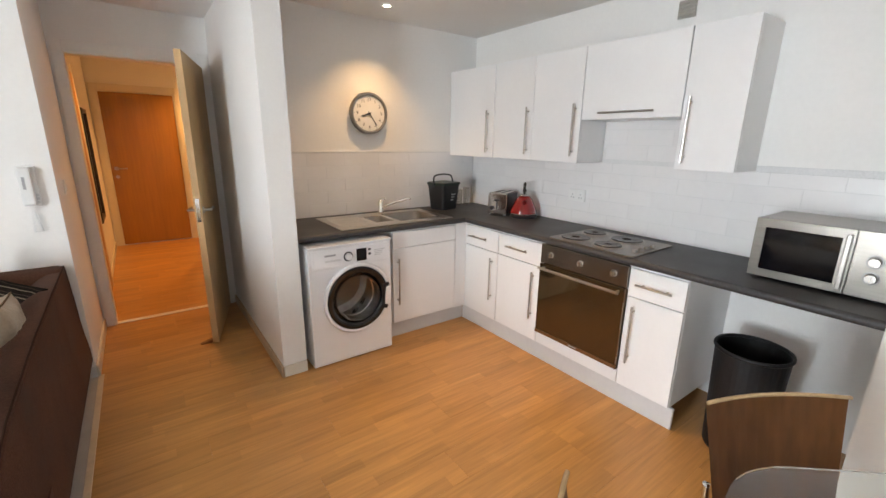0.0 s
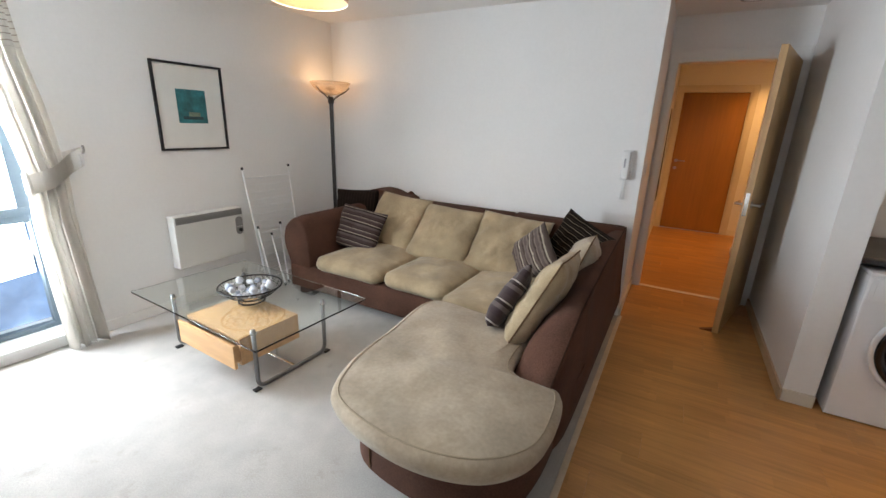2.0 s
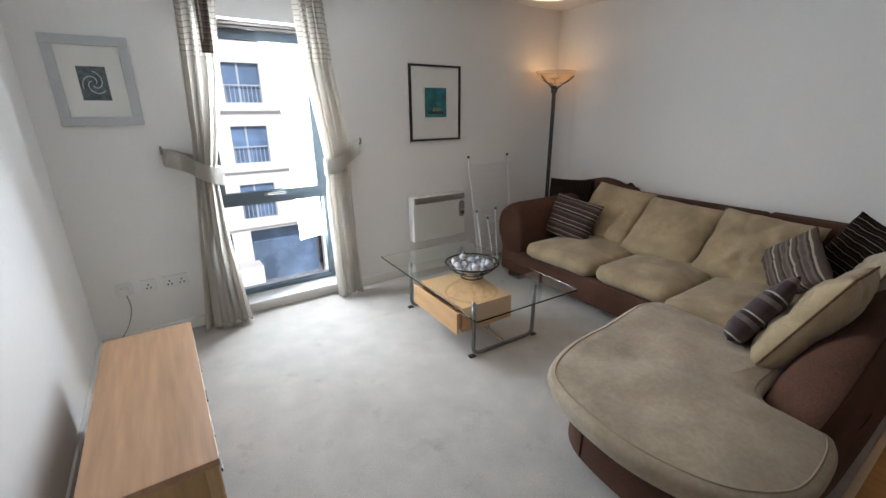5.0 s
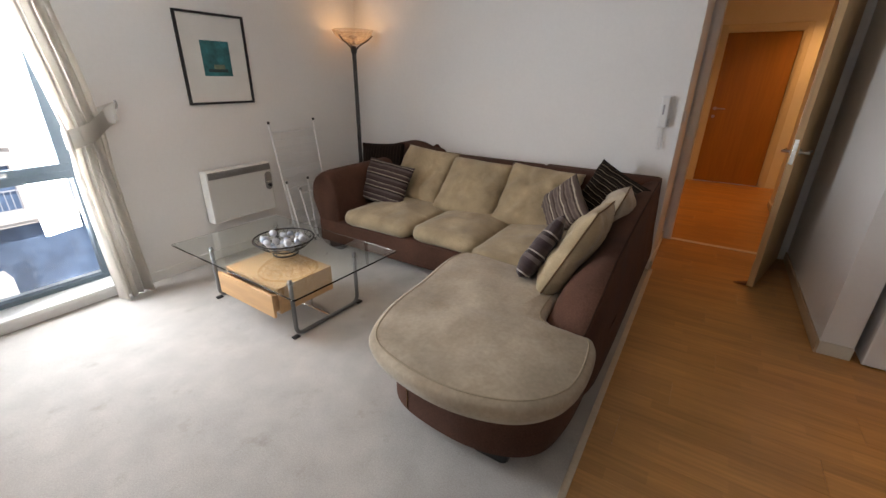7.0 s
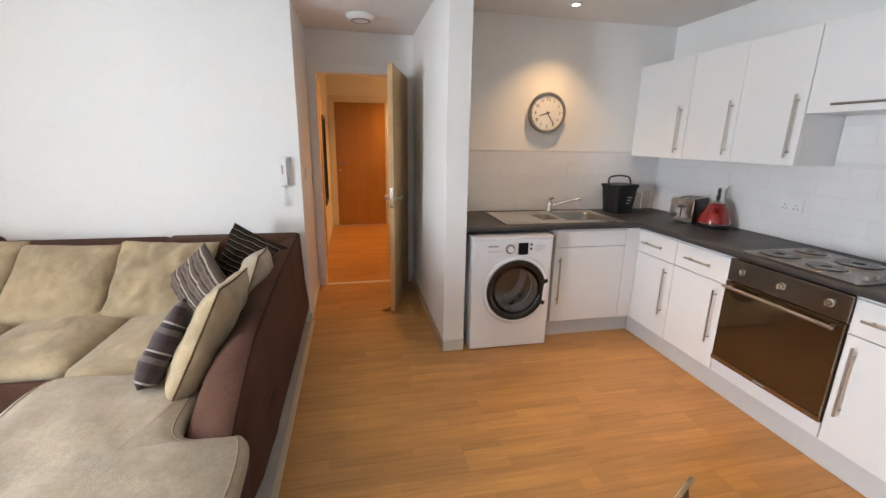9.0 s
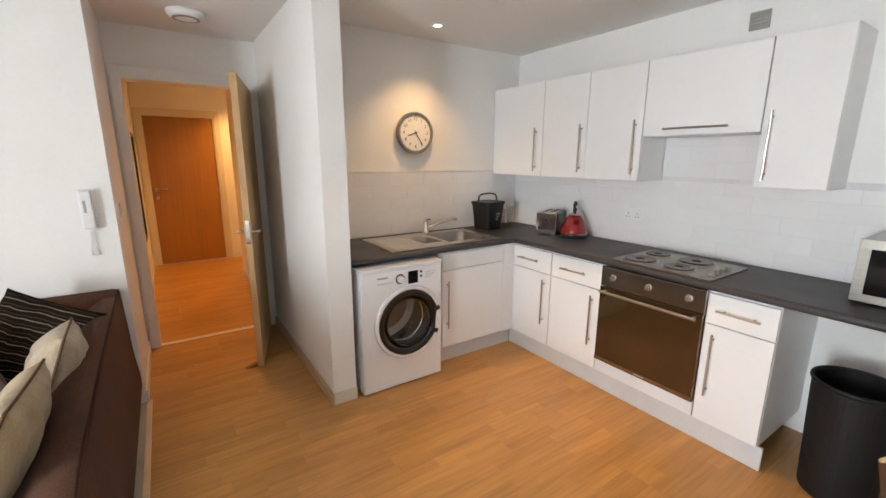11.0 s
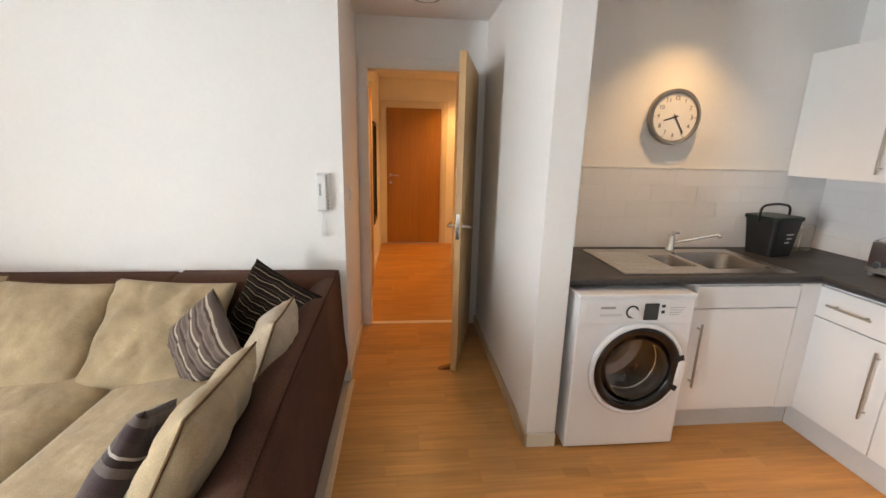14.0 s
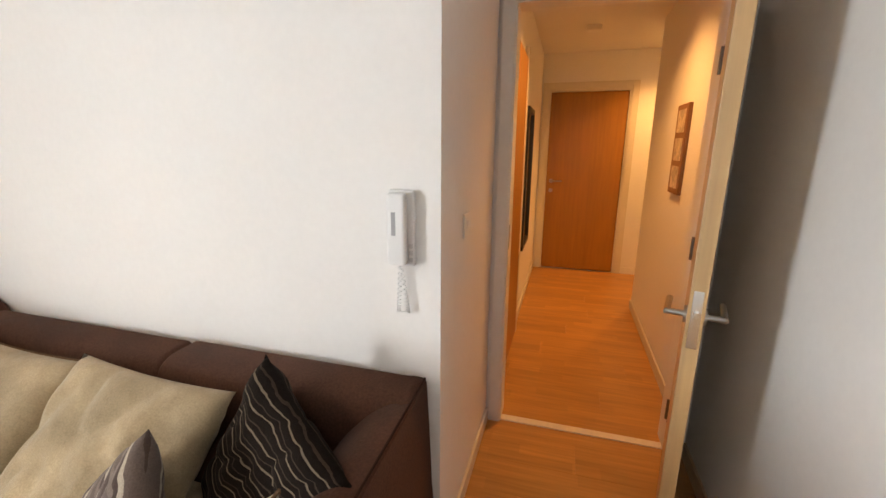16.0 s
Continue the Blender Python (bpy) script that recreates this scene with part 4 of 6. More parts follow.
part("strike_plate", solid(DX0, DX0 + 0.002, 4.27, 4.29, 0.94, 1.06), STEEL_UP, fr)

# the open door, hinged at the passage's east side
turn = math.degrees(math.atan2(3.455 - 4.24, 0.580 - 0.790))
leaf = thing("door_1", (0.790, 4.240, 0.008), "open oak-veneer door with steel lever handles, swung into the passage", "door", turn=turn, kind="structure")
LEN = math.hypot(3.455 - 4.24, 0.580 - 0.790)
part("leaf", solid(0.0, LEN, 0.0, 0.040, 0.0, 1.985, 0.002), OAK_UP, leaf, local=True)
part("lock_plate", several(solid(LEN, LEN + 0.0015, 0.008, 0.032, 0.90, 1.06, 0.0005)), CHROME, leaf, "steel lock edge plate", local=True)
part("latch", solid(LEN + 0.0012, LEN + 0.010, 0.014, 0.026, 0.985, 1.005, 0.001), CHROME, leaf, local=True)
for s, y in ((1, 0.0), (-1, 0.040)):
    m = pose(LEN - 0.055, y, 0.975)
    d = -1 if s == 1 else 1
    part("door_handle", several(moved(rod((0, 0, 0), (0, 0.008 * d, 0), 0.024, 20), m), moved(rod((0, 0, 0), (0, 0.05 * d, 0), 0.009, 12), m), moved(rod((0.005, 0.048 * d, 0), (-0.12, 0.048 * d, 0), 0.009, 12), m)), STEEL_UP, leaf, "satin steel lever handle", local=True)
for z in (0.22, 1.0, 1.74):
    part("hinge", several(rod((-0.004, -0.006, z - 0.05), (-0.004, -0.006, z + 0.05), 0.006, 10), solid(0.0, 0.03, -0.0015, -0.0002, z - 0.05, z + 0.05)), material("dull_hinge_metal", (0.20, 0.17, 0.14), 0.5, 0.8), leaf, local=True)
stop = thing("door_wedge", (0.548, 3.50, 0), "small brown wooden wedge at the door's foot", "door stop")
wedge = bmesh.new()
wv = [wedge.verts.new(p) for p in ((-0.045, -0.018, 0.001), (0.045, -0.018, 0.001), (0.045, 0.018, 0.001), (-0.045, 0.018, 0.001), (0.045, -0.018, 0.028), (0.045, 0.018, 0.028))]
for f in ((3, 2, 1, 0), (0, 1, 4), (3, 5, 2), (1, 2, 5, 4), (0, 4, 5, 3)):
    wedge.faces.new([wv[k] for k in f])
part("wedge", wedge, WALNUT, stop, local=True)

# end door of the hall
end = thing("door_2", (0.43, 7.32, 0), "closed reddish-brown veneered entrance door at the hall's end", "door", kind="structure")
part("leaf", solid(0.030, 0.830, 7.315, 7.355, 0.006, 2.002, 0.002), DOOR_RED, end)
lever_handle(end, pose(0.085, 7.315, 1.04))
part("lock_cylinder", several(rod((0.085, 7.315, 0.93), (0.085, 7.305, 0.93), 0.022, 18)), STEEL_UP, end)
ef = thing("door_frame_entrance", (0.43, 7.30, 0), "cream frame round the entrance door", "door frame", kind="structure")
for x0, x1 in ((0.0, 0.028), (0.832, 0.860)):
    part("jamb", solid(x0, x1, 7.296, 7.398, 0, 2.035), CREAM, ef)
part("head", solid(0.028, 0.832, 7.296, 7.398, 2.005, 2.035), CREAM, ef)
for x0, x1 in ((-0.058, 0.006), (0.854, 0.920)):
    part("architrave", solid(x0, x1, 7.283, 7.2955, 0, 2.10, 0.003), CREAM, ef)
part("architrave", solid(0.006, 0.854, 7.283, 7.2955, 2.03, 2.10, 0.003), CREAM, ef)

# door in the hall's west wall, mirror, and picture opposite
side = thing("door_3", (-0.07, 5.05, 0), "reddish-brown veneered door in the side of the hall", "door", kind="structure")
part("leaf", solid(-0.0745, -0.050, 4.62, 5.36, 0.006, 2.002, 0.002), DOOR_RED, side)
for y0, y1 in ((4.55, 4.618), (5.362, 5.43)):
    part("architrave", solid(-0.0735, -0.046, y0, y1, 0, 2.08, 0.003), CREAM, side)
mirror = thing("wall_mirror", (-0.06, 5.85, 0.60), "tall mirror in a black frame on the hall wall", "mirror")
for y0, y1, z0, z1 in ((5.60, 5.64, 0.60, 1.72), (6.06, 6.10, 0.60, 1.72), (5.64, 6.06, 0.60, 0.64), (5.64, 6.06, 1.68, 1.72)):
    part("frame", solid(-0.0745, -0.045, y0, y1, z0, z1, 0.003), BLACK, mirror, "black frame")
part("mirror_glass", solid(-0.0740, -0.062, 5.64, 6.06, 0.64, 1.68), material("silvered_mirror", (0.82, 0.82, 0.82), 0.03, 1.0, grain=(9, 0.005), stain=(3, 0.01), bump=(9, 0)), mirror)
multi = thing("picture_frame", (0.89, 5.15, 1.15), "tall brown multi-aperture photo frame on the hall wall", "picture")
part("frame", solid(0.878, 0.899, 5.02, 5.27, 1.150, 1.670, 0.003), material("brown_frame", (0.22, 0.10, 0.04), 0.5), multi)
for k in range(3):
    part("print", solid(0.8762, 0.8778, 5.06, 5.23, 1.185 + 0.162 * k, 1.315 + 0.162 * k), material("faded_print", (0.50, 0.42, 0.33), 0.5, grain=(40, 0.3), stain=(14, 0.4)), multi)
sw = thing("light_switch", (-0.07, 3.69, 1.16), "small white light switch on the passage wall", "light switch")
part("plate", solid(-0.0745, -0.066, 3.647, 3.733, 1.117, 1.203, 0.003), WHITE_PLASTIC, sw)
part("rocker", solid(-0.0662, -0.0625, 3.68, 3.70, 1.145, 1.175, 0.001), WHITE_PLASTIC, sw)

# ---- living room ----
BROWN = material("brown_microfibre", (0.083, 0.040, 0.027), spec=0.08, rough=0.85, grain=(140, 0.2), stain=(4, 0.26), bump=(220, 0.25), sheen=0.03, folds=(5, 0.25))
BROWN_SEAM = material("dark_brown_seam", (0.040, 0.019, 0.012), spec=0.08, rough=0.85, grain=(160, 0.1))
BEIGE = material("beige_chenille", (0.370, 0.287, 0.178), spec=0.08, rough=0.92, grain=(200, 0.12), stain=(6, 0.19), bump=(240, 0.35), sheen=0.2, folds=(9, 0.55))
BEIGE_PALE = material("worn_pale_chenille", (0.375, 0.305, 0.222), spec=0.08, rough=0.92, grain=(60, 0.09), stain=(3.6, 0.20), bump=(240, 0.3), sheen=0.2, folds=(6, 0.35))
worn(BEIGE, 4.5, 0.52, 0.68, (1.20, 1.22, 1.26), 6.0)
worn(BEIGE, 3.1, 0.55, 0.72, (0.80, 0.77, 0.72), 4.0)
worn(BEIGE_PALE, 3.4, 0.48, 0.66, (1.17, 1.19, 1.22), 8.0)
worn(BEIGE_PALE, 2.3, 0.52, 0.70, (0.78, 0.74, 0.69), 6.0)
WELT = material("brown_piping_cord", (0.14, 0.085, 0.045), spec=0.08, rough=0.85, grain=(200, 0.1))
WELT_PALE = material("pale_piping_cord", (0.31, 0.25, 0.175), spec=0.08, rough=0.9, grain=(200, 0.1))
DARK_CLOTH = two_tone(material("dark_brown_corduroy", (0.020, 0.013, 0.011), spec=0.08, rough=0.9, grain=(200, 0.15), bump=(260, 0.3)), [(0.0, (0.016, 0.010, 0.008)), (0.60, (0.034, 0.023, 0.018)), (0.75, (0.016, 0.010, 0.008))], 0, 34.0, 0.004)
a, b, c, d = (0.055, 0.035, 0.032), (0.33, 0.28, 0.22), (0.10, 0.075, 0.070), (0.025, 0.016, 0.014)
STRIPED = two_tone(material("striped_woven_cloth", (0.1, 0.1, 0.1), spec=0.08, rough=0.9, grain=(220, 0.15), bump=(260, 0.35), sheen=0.1), [(0.0, a), (0.22, c), (0.40, d), (0.52, b), (0.585, a), (0.80, c), (0.90, b), (0.935, d)], 2, 9.0, 0.012)
a, b, c, d = (0.125, 0.095, 0.082), (0.40, 0.35, 0.28), (0.072, 0.050, 0.042), (0.18, 0.142, 0.122)
STRIPED_GREY = two_tone(material("grey_striped_cloth", (0.1, 0.1, 0.1), spec=0.08, rough=0.9, grain=(220, 0.15), bump=(260, 0.35), sheen=0.1), [(0.0, a), (0.20, d), (0.34, c), (0.46, b), (0.56, a), (0.78, c), (0.90, d)], 0, 10.0, 0.012)
a, b = (0.012, 0.008, 0.006), (0.17, 0.135, 0.095)
STRIPED_DARK = two_tone(material("dark_striped_cloth", (0.1, 0.1, 0.1), spec=0.08, rough=0.9, grain=(220, 0.15), bump=(200, 0.6)), [(0.0, a), (0.42, b), (0.53, a), (0.84, (0.045, 0.032, 0.024)), (0.93, a)], 2, 27.0, 0.03)
STRIPED_SIDE = two_tone(material("purplish_striped_cloth", (0.1, 0.1, 0.1), spec=0.08, rough=0.9, grain=(220, 0.15), bump=(260, 0.35), sheen=0.2), [(0.0, (0.050, 0.034, 0.036)), (0.30, (0.12, 0.095, 0.09)), (0.50, (0.028, 0.018, 0.018)), (0.66, (0.40, 0.36, 0.32)), (0.72, (0.06, 0.042, 0.042))], 2, 8.0, 0.012)
CURTAIN = material("natural_linen_curtain", (0.68, 0.635, 0.575), 0.92, grain=(260, 0.08), stain=(4, 0.06), bump=(300, 0.2), sheen=0.2)
a, b = (0.67, 0.63, 0.57), (0.26, 0.20, 0.155)
CURTAIN_BAND = two_tone(material("striped_curtain_heading", (0.4, 0.4, 0.4), 0.92, grain=(260, 0.08), bump=(300, 0.2)), [(0.0, a), (0.62, b), (0.80, a)], 2, 32.0, 0.004)
# darkened copy of the striped heading, for the shade in its ruffles
CURTAIN_SHADED = two_tone(material("shaded_curtain_heading", (0.4, 0.4, 0.4), 0.92, grain=(260, 0.08), bump=(300, 0.2)), [(0.0, (0.17, 0.13, 0.105)), (0.55, (0.10, 0.075, 0.06)), (0.80, (0.26, 0.21, 0.165))], 2, 32.0, 0.004)
for cloth in (CURTAIN, CURTAIN_BAND):
    nodes_, tree_ = cloth.node_tree.nodes, cloth.node_tree
    through_cloth, blend_ = nodes_.new("ShaderNodeBsdfTranslucent"), nodes_.new("ShaderNodeMixShader")
    through_cloth.inputs[0].default_value, blend_.inputs[0].default_value = (0.72, 0.69, 0.63, 1), 0.28
    tree_.links.new(nodes_["Principled BSDF"].outputs[0], blend_.inputs[1])
    tree_.links.new(through_cloth.outputs[0], blend_.inputs[2])
    tree_.links.new(blend_.outputs[0], nodes_["Material Output"].inputs["Surface"])
GUNMETAL = material("grey_lacquered_tube", (0.20, 0.20, 0.20), 0.32, 0.85, grain=(60, 0.05), stain=(7, 0.06))
POLE = material("dark_lamp_pole", (0.055, 0.050, 0.048), 0.35, 0.7, grain=(60, 0.05))
ROD = material("antique_nickel_rod", (0.28, 0.26, 0.24), 0.3, 0.9)
MAT_BOARD = material("off_white_mount_board", (0.76, 0.75, 0.71), 0.8, grain=(90, 0.01))
WIRE_BLACK = material("black_wire", (0.02, 0.018, 0.017), 0.4, 0.5)
HEATER = material("off_white_heater_steel", (0.68, 0.67, 0.63), 0.4, grain=(50, 0.01), stain=(3, 0.03))


def curved(points, closed=True, steps=8):
    """A smooth line through points."""
    pts, out, n = [Vector((*p, 0)) if len(p) == 2 else Vector(p) for p in points], [], len(points)
    for i in range(n if closed else n - 1):
        p = [pts[(i + k) % n] if closed else pts[min(max(i + k, 0), n - 1)] for k in (-1, 0, 1, 2)]
        for t in (k / steps for k in range(steps)):
            out.append(0.5 * (2 * p[1] + (p[2] - p[0]) * t + (2 * p[0] - 5 * p[1] + 4 * p[2] - p[3]) * t * t + (3 * p[1] - p[0] - 3 * p[2] + p[3]) * t ** 3))
    return out if closed else out + [pts[-1]]


def soft_slab(outline, z0, z1, puff, edge, seed, rings=7, under=0.0):
    """A stuffed cushion over an outline: rounded edges, a domed top and slight creases."""
    bm = bmesh.new()
    mid = sum((Vector((p.x, p.y, 0)) for p in outline), Vector()) / len(outline)
    inward = []
    n = len(outline)
    for k in range(n):
        t = (outline[(k + 1) % n] - outline[k - 1]).normalized()
        inward.append(Vector((-t.y, t.x, 0)))
    area = sum(outline[k].x * outline[(k + 1) % n].y - outline[(k + 1) % n].x * outline[k].y for k in range(n))
    if area < 0:
        inward = [-v for v in inward]
    levels = [(edge * 0.8 + under, z0), (edge * 0.15 + under * 0.75, z0 + edge * 0.5), (under * 0.35, (z0 + z1) / 2 - 0.01), (0.0, z1 - edge), (edge * 0.3, z1 - edge * 0.3), (edge, z1)]
    loops = [[bm.verts.new((p.x + w.x * i, p.y + w.y * i, z)) for p, w in zip(outline, inward)] for i, z in levels]
    rim = [v.co.copy() for v in loops[-1]]
    for r in range(1, rings):
        f = r / rings
        loop = []
        for co in rim:
            q = co.lerp(Vector((mid.x, mid.y, z1)), f)
            q.z = z1 + puff * (1 - (1 - f) ** 2) + 0.018 * (noise.noise(Vector((q.x * 5 + seed, q.y * 5, seed))))  * f ** 0.5
            loop.append(bm.verts.new(q))
        loops.append(loop)
    for one, two in zip(loops, loops[1:]):
        for k in range(n):
            j = (k + 1) % n
            bm.faces.new((one[k], one[j], two[j], two[k]))
    top = bm.verts.new((mid.x, mid.y, z1 + puff))
    for k in range(n):
        bm.faces.new((loops[-1][k], loops[-1][(k + 1) % n], top))
    bm.faces.new(loops[0][::-1])
    return bm, rim


def pillow(w, h, t, seed, crease=0.010, n=26):
    """A stuffed square pillow, pinched at its seams; wide along x, tall along z. Gives the shape and its seam line."""
    bm = bmesh.new()
    seam = []

    def at(i, j, side):
        u, v = 2 * i / n - 1, 2 * j / n - 1
        pinch = 1 - 0.05 * (1 - u * u) * v * v, 1 - 0.05 * (1 - v * v) * u * u
        fat = ((1 - u ** 4) * (1 - v ** 4)) ** 0.55
        k = 1.5 * noise.noise(Vector((u * 1.6 + seed, v * 1.6, seed * 0.7 + side))) + 0.8 * noise.noise(Vector((u * 3.4 + seed, v * 2.6, side + seed))) - 1.1 * max(0.0, abs(noise.noise(Vector((u * 2.1 - v * 1.3 + seed, u * 0.7 + v * 1.1, seed)))) * -4 + 1) ** 2
        sag = -0.02 * h * (1 - v) * fat
        return Vector((u * w / 2 * pinch[1] + crease * 0.6 * noise.noise(Vector((v * 3, seed, 0))), side * (t / 2 * fat * (1 - 0.15 * v) + crease * k * fat), v * h / 2 * pinch[0] + sag))

    grid = {}
    for side in (-1, 1):
        for i in range(n + 1):
            for j in range(n + 1):
                border = i in (0, n) or j in (0, n)
                key = (i, j, 0 if border else side)
                if key not in grid:
                    grid[key] = bm.verts.new(at(i, j, side) if not border else Vector((at(i, j, 1).x, 0, at(i, j, 1).z)))
        for i in range(n):
            for j in range(n):
                vs = [grid.get((p, q, side)) or grid[(p, q, 0)] for p, q in ((i, j), (i + 1, j), (i + 1, j + 1), (i, j + 1))]
                bm.faces.new(vs)
    ring = [(i, 0) for i in range(n)] + [(n, j) for j in range(n)] + [(i, n) for i in range(n, 0, -1)] + [(0, j) for j in range(n, 0, -1)]
    seam = [grid[(i, j, 0)].co.copy() for i, j in ring]
    return bm, seam


def put_pillow(name, m, w, h, t, mat, label, category="cushion", group="", welt=None, seed=1.0, crease=0.010):
    base = thing(name, (0, 0, 0), label, category, group)
    base.matrix_world = m
    bm, seam = pillow(w, h, t, seed, crease)
    cover = part("cover", bm, mat, base, local=True, smooth=True)
    if welt:
        part("piping", tube(seam, 0.0045, 6, True), welt, base, local=True, smooth=True)
    return base


# corner sofa
sofa = thing("corner_sofa", (-1.2, 2.6, 0), "large brown microfibre corner sofa with beige chenille seat cushions", "sofa")
part("base", solid(-2.58, -0.11, 2.250, 3.375, 0.075, 0.282, 0.025, 3), BROWN, sofa, "brown upholstered base")
chaise_line = curved([(-0.945, 1.95), (-0.94, 1.48), (-0.91, 1.22), (-0.785, 1.060), (-0.52, 1.010), (-0.31, 1.035), (-0.175, 1.13), (-0.125, 1.32), (-0.115, 1.60), (-0.12, 2.09), (-0.50, 2.09), (-0.86, 2.09)])
part("chaise_base", prism([(p.x, p.y) for p in chaise_line], 0.078, 0.282, 0.012), BROWN, sofa, "brown upholstered chaise base", smooth=False)
part("base_seam", tube([(-0.735, 1.037, 0.085), (-0.735, 1.037, 0.275)], 0.003, 6), WELT, sofa)
for x, y in ((-0.36, 1.12), (-0.80, 1.24), (-0.20, 3.10), (-2.46, 2.34), (-2.46, 3.15), (-1.3, 2.36)):
    part("foot", prism(round_rect(x - 0.075, x + 0.075, y - 0.045, y + 0.045, 0.02), 0.0, 0.079, 0.004), BLACK, sofa, "black block foot")
line = curved([(-1.049, 2.038), (-1.039, 1.552), (-1.008, 1.221), (-0.879, 0.985), (-0.543, 0.905), (-0.254, 0.964), (-0.094, 1.128), (-0.07, 1.345), (-0.114, 1.526), (-0.264, 1.537), (-0.342, 1.599), (-0.352, 1.811), (-0.352, 2.038), (-0.678, 2.054)])
bm, rim = soft_slab(line, 0.276, 0.400, 0.022, 0.032, 2.0, 9, 0.035)
chaise = part("chaise_cushion", bm, BEIGE_PALE, sofa, "rounded beige chaise cushion", smooth=True)
part("piping", tube([p + Vector((0, 0, -0.001)) for p in rim], 0.0042, 6, True), WELT_PALE, chaise, smooth=True)


def seat(x0, x1, y0, y1, seed):
    ring = [Vector((x, y, 0)) for x, y in round_rect(x0, x1, y0, y1, 0.10, 7)]
    dense = []
    for k, p in enumerate(ring):
        q = ring[(k + 1) % len(ring)]
        steps = max(1, int((q - p).length / 0.07))
        dense += [p.lerp(q, s / steps) for s in range(steps)]
    for p in dense:
        p.x += 0.010 * noise.noise(Vector((p.x * 4, p.y * 4, seed)))
        p.y += 0.014 * noise.noise(Vector((p.x * 4, p.y * 4, seed + 5)))
    bm, _ = soft_slab(dense, 0.280, 0.392, 0.034, 0.048, seed, 7)
    return part("seat_cushion", bm, BEIGE, sofa, "beige chenille seat cushion", smooth=True)


seat(-2.290, -1.622, 2.215, 3.16, 3.0)
seat(-1.616, -1.046, 2.225, 3.16, 4.0)
seat(-1.040, -0.300, 2.075, 3.16, 5.0)


def roll(name, profile, y0, y1, label, axis="y", soft=0.03):
    """A padded length with one cross-section; profile runs in (across, height)."""
    pts = curved(profile, True, 4)
    bm = bmesh.new()
    loops = []
    for y, s in ((y0, 0.86), (y0 + soft * 0.10, 0.925), (y0 + soft * 0.40, 0.975), (y0 + soft, 1.0), (y1 - soft, 1.0), (y1, 0.97)):
        cx, cz = sum(p.x for p in pts) / len(pts), sum(p.y for p in pts) / len(pts)
        loops.append([bm.verts.new((cx + (p.x - cx) * s, y, cz + (p.y - cz) * s) if axis == "y" else (y, cx + (p.x - cx) * s, cz + (p.y - cz) * s)) for p in pts])
    for one, two in zip(loops, loops[1:]):
        for k in range(len(pts)):
            j = (k + 1) % len(pts)
            bm.faces.new((one[k], one[j], two[j], two[k]))
    bm.faces.new(loops[0][::-1]), bm.faces.new(loops[-1])
    return part(name, bm, BROWN, sofa, label, smooth=True)


roll("arm", [(-2.560, 0.076), (-2.580, 0.26), (-2.640, 0.43), (-2.640, 0.560), (-2.575, 0.655), (-2.465, 0.690), (-2.385, 0.640), (-2.345, 0.50), (-2.335, 0.28), (-2.335, 0.076), (-2.45, 0.074)], 2.255, 3.24, "rolled brown arm", soft=0.11)
back = [(3.14, 0.30), (3.17, 0.55), (3.20, 0.690), (3.245, 0.735), (3.32, 0.742), (3.372, 0.722), (3.378, 0.55), (3.378, 0.30), (3.35, 0.07), (3.17, 0.07)]
roll("backrest", back, -2.58, -0.995, "brown padded backrest", "x", 0.02)
roll("backrest", [(y, z + (0.006 if z > 0.6 else 0)) for y, z in back], -0.990, -0.12, "brown padded backrest", "x", 0.02)
# raised shoulder where the back meets the arm
hump = bmesh.new()
shape = curved([(-2.66, 0.30), (-2.64, 0.60), (-2.55, 0.740), (-2.42, 0.815), (-2.26, 0.815), (-2.12, 0.775), (-1.98, 0.735), (-1.90, 0.30)], True, 5)
front, rear = [[hump.verts.new((p.x, y, p.y)) for p in shape] for y in (3.16, 3.382)]
hump.faces.new(front), hump.faces.new(rear[::-1])
for k in range(len(shape)):
    j = (k + 1) % len(shape)
    hump.faces.new((front[k], front[j], rear[j], rear[k]))
bmesh.ops.bevel(hump, geom=[e for e in hump.edges if abs(e.verts[0].co.y - e.verts[1].co.y) < 1e-6], offset=0.03, segments=3, profile=0.5, affect="EDGES")
part("shoulder", hump, BROWN, sofa, "raised brown shoulder of the back", smooth=True)
# side back over the chaise, falling towards its front
fall = bmesh.new()
rows = [(3.375, 0.738, 0.0), (2.9, 0.722, 0.0), (2.4, 0.695, 0.0), (2.05, 0.662, 0.0), (1.85, 0.635, 0.002), (1.72, 0.592, 0.004), (1.62, 0.540, 0.008), (1.555, 0.475, 0.018), (1.520, 0.400, 0.034), (1.508, 0.34, 0.055)]
loops = []
for y, top, nip in rows:
    sec = curved([(-0.100 - nip, 0.07), (-0.098 - nip, 0.35 * top / 0.7), (-0.112 - nip, top - 0.045), (-0.116 - nip, top - 0.010), (-0.128 - nip, top + 0.001), (-0.185, top - 0.004), (-0.250 + nip * 0.5, top - 0.050), (-0.325 + nip * 0.7, top - 0.150), (-0.378 + nip, 0.52 * top), (-0.380 + nip, 0.22), (-0.350 + nip, 0.07)], True, 4)
    loops.append([fall.verts.new((p.x, y, p.y)) for p in sec])
for one, two in zip(loops, loops[1:]):
    for k in range(len(one)):
        j = (k + 1) % len(one)
        fall.faces.new((one[k], one[j], two[j], two[k]))
fall.faces.new(loops[0][::-1]), fall.faces.new(loops[-1])
side_back = part("side_backrest", fall, BROWN, sofa, "brown side back that slopes down over the chaise", smooth=True)
part("ridge_seam", tube([(-0.119 - nip, y, top - 0.001) for y, top, nip in rows], 0.0035, 6), BROWN_SEAM, side_back)

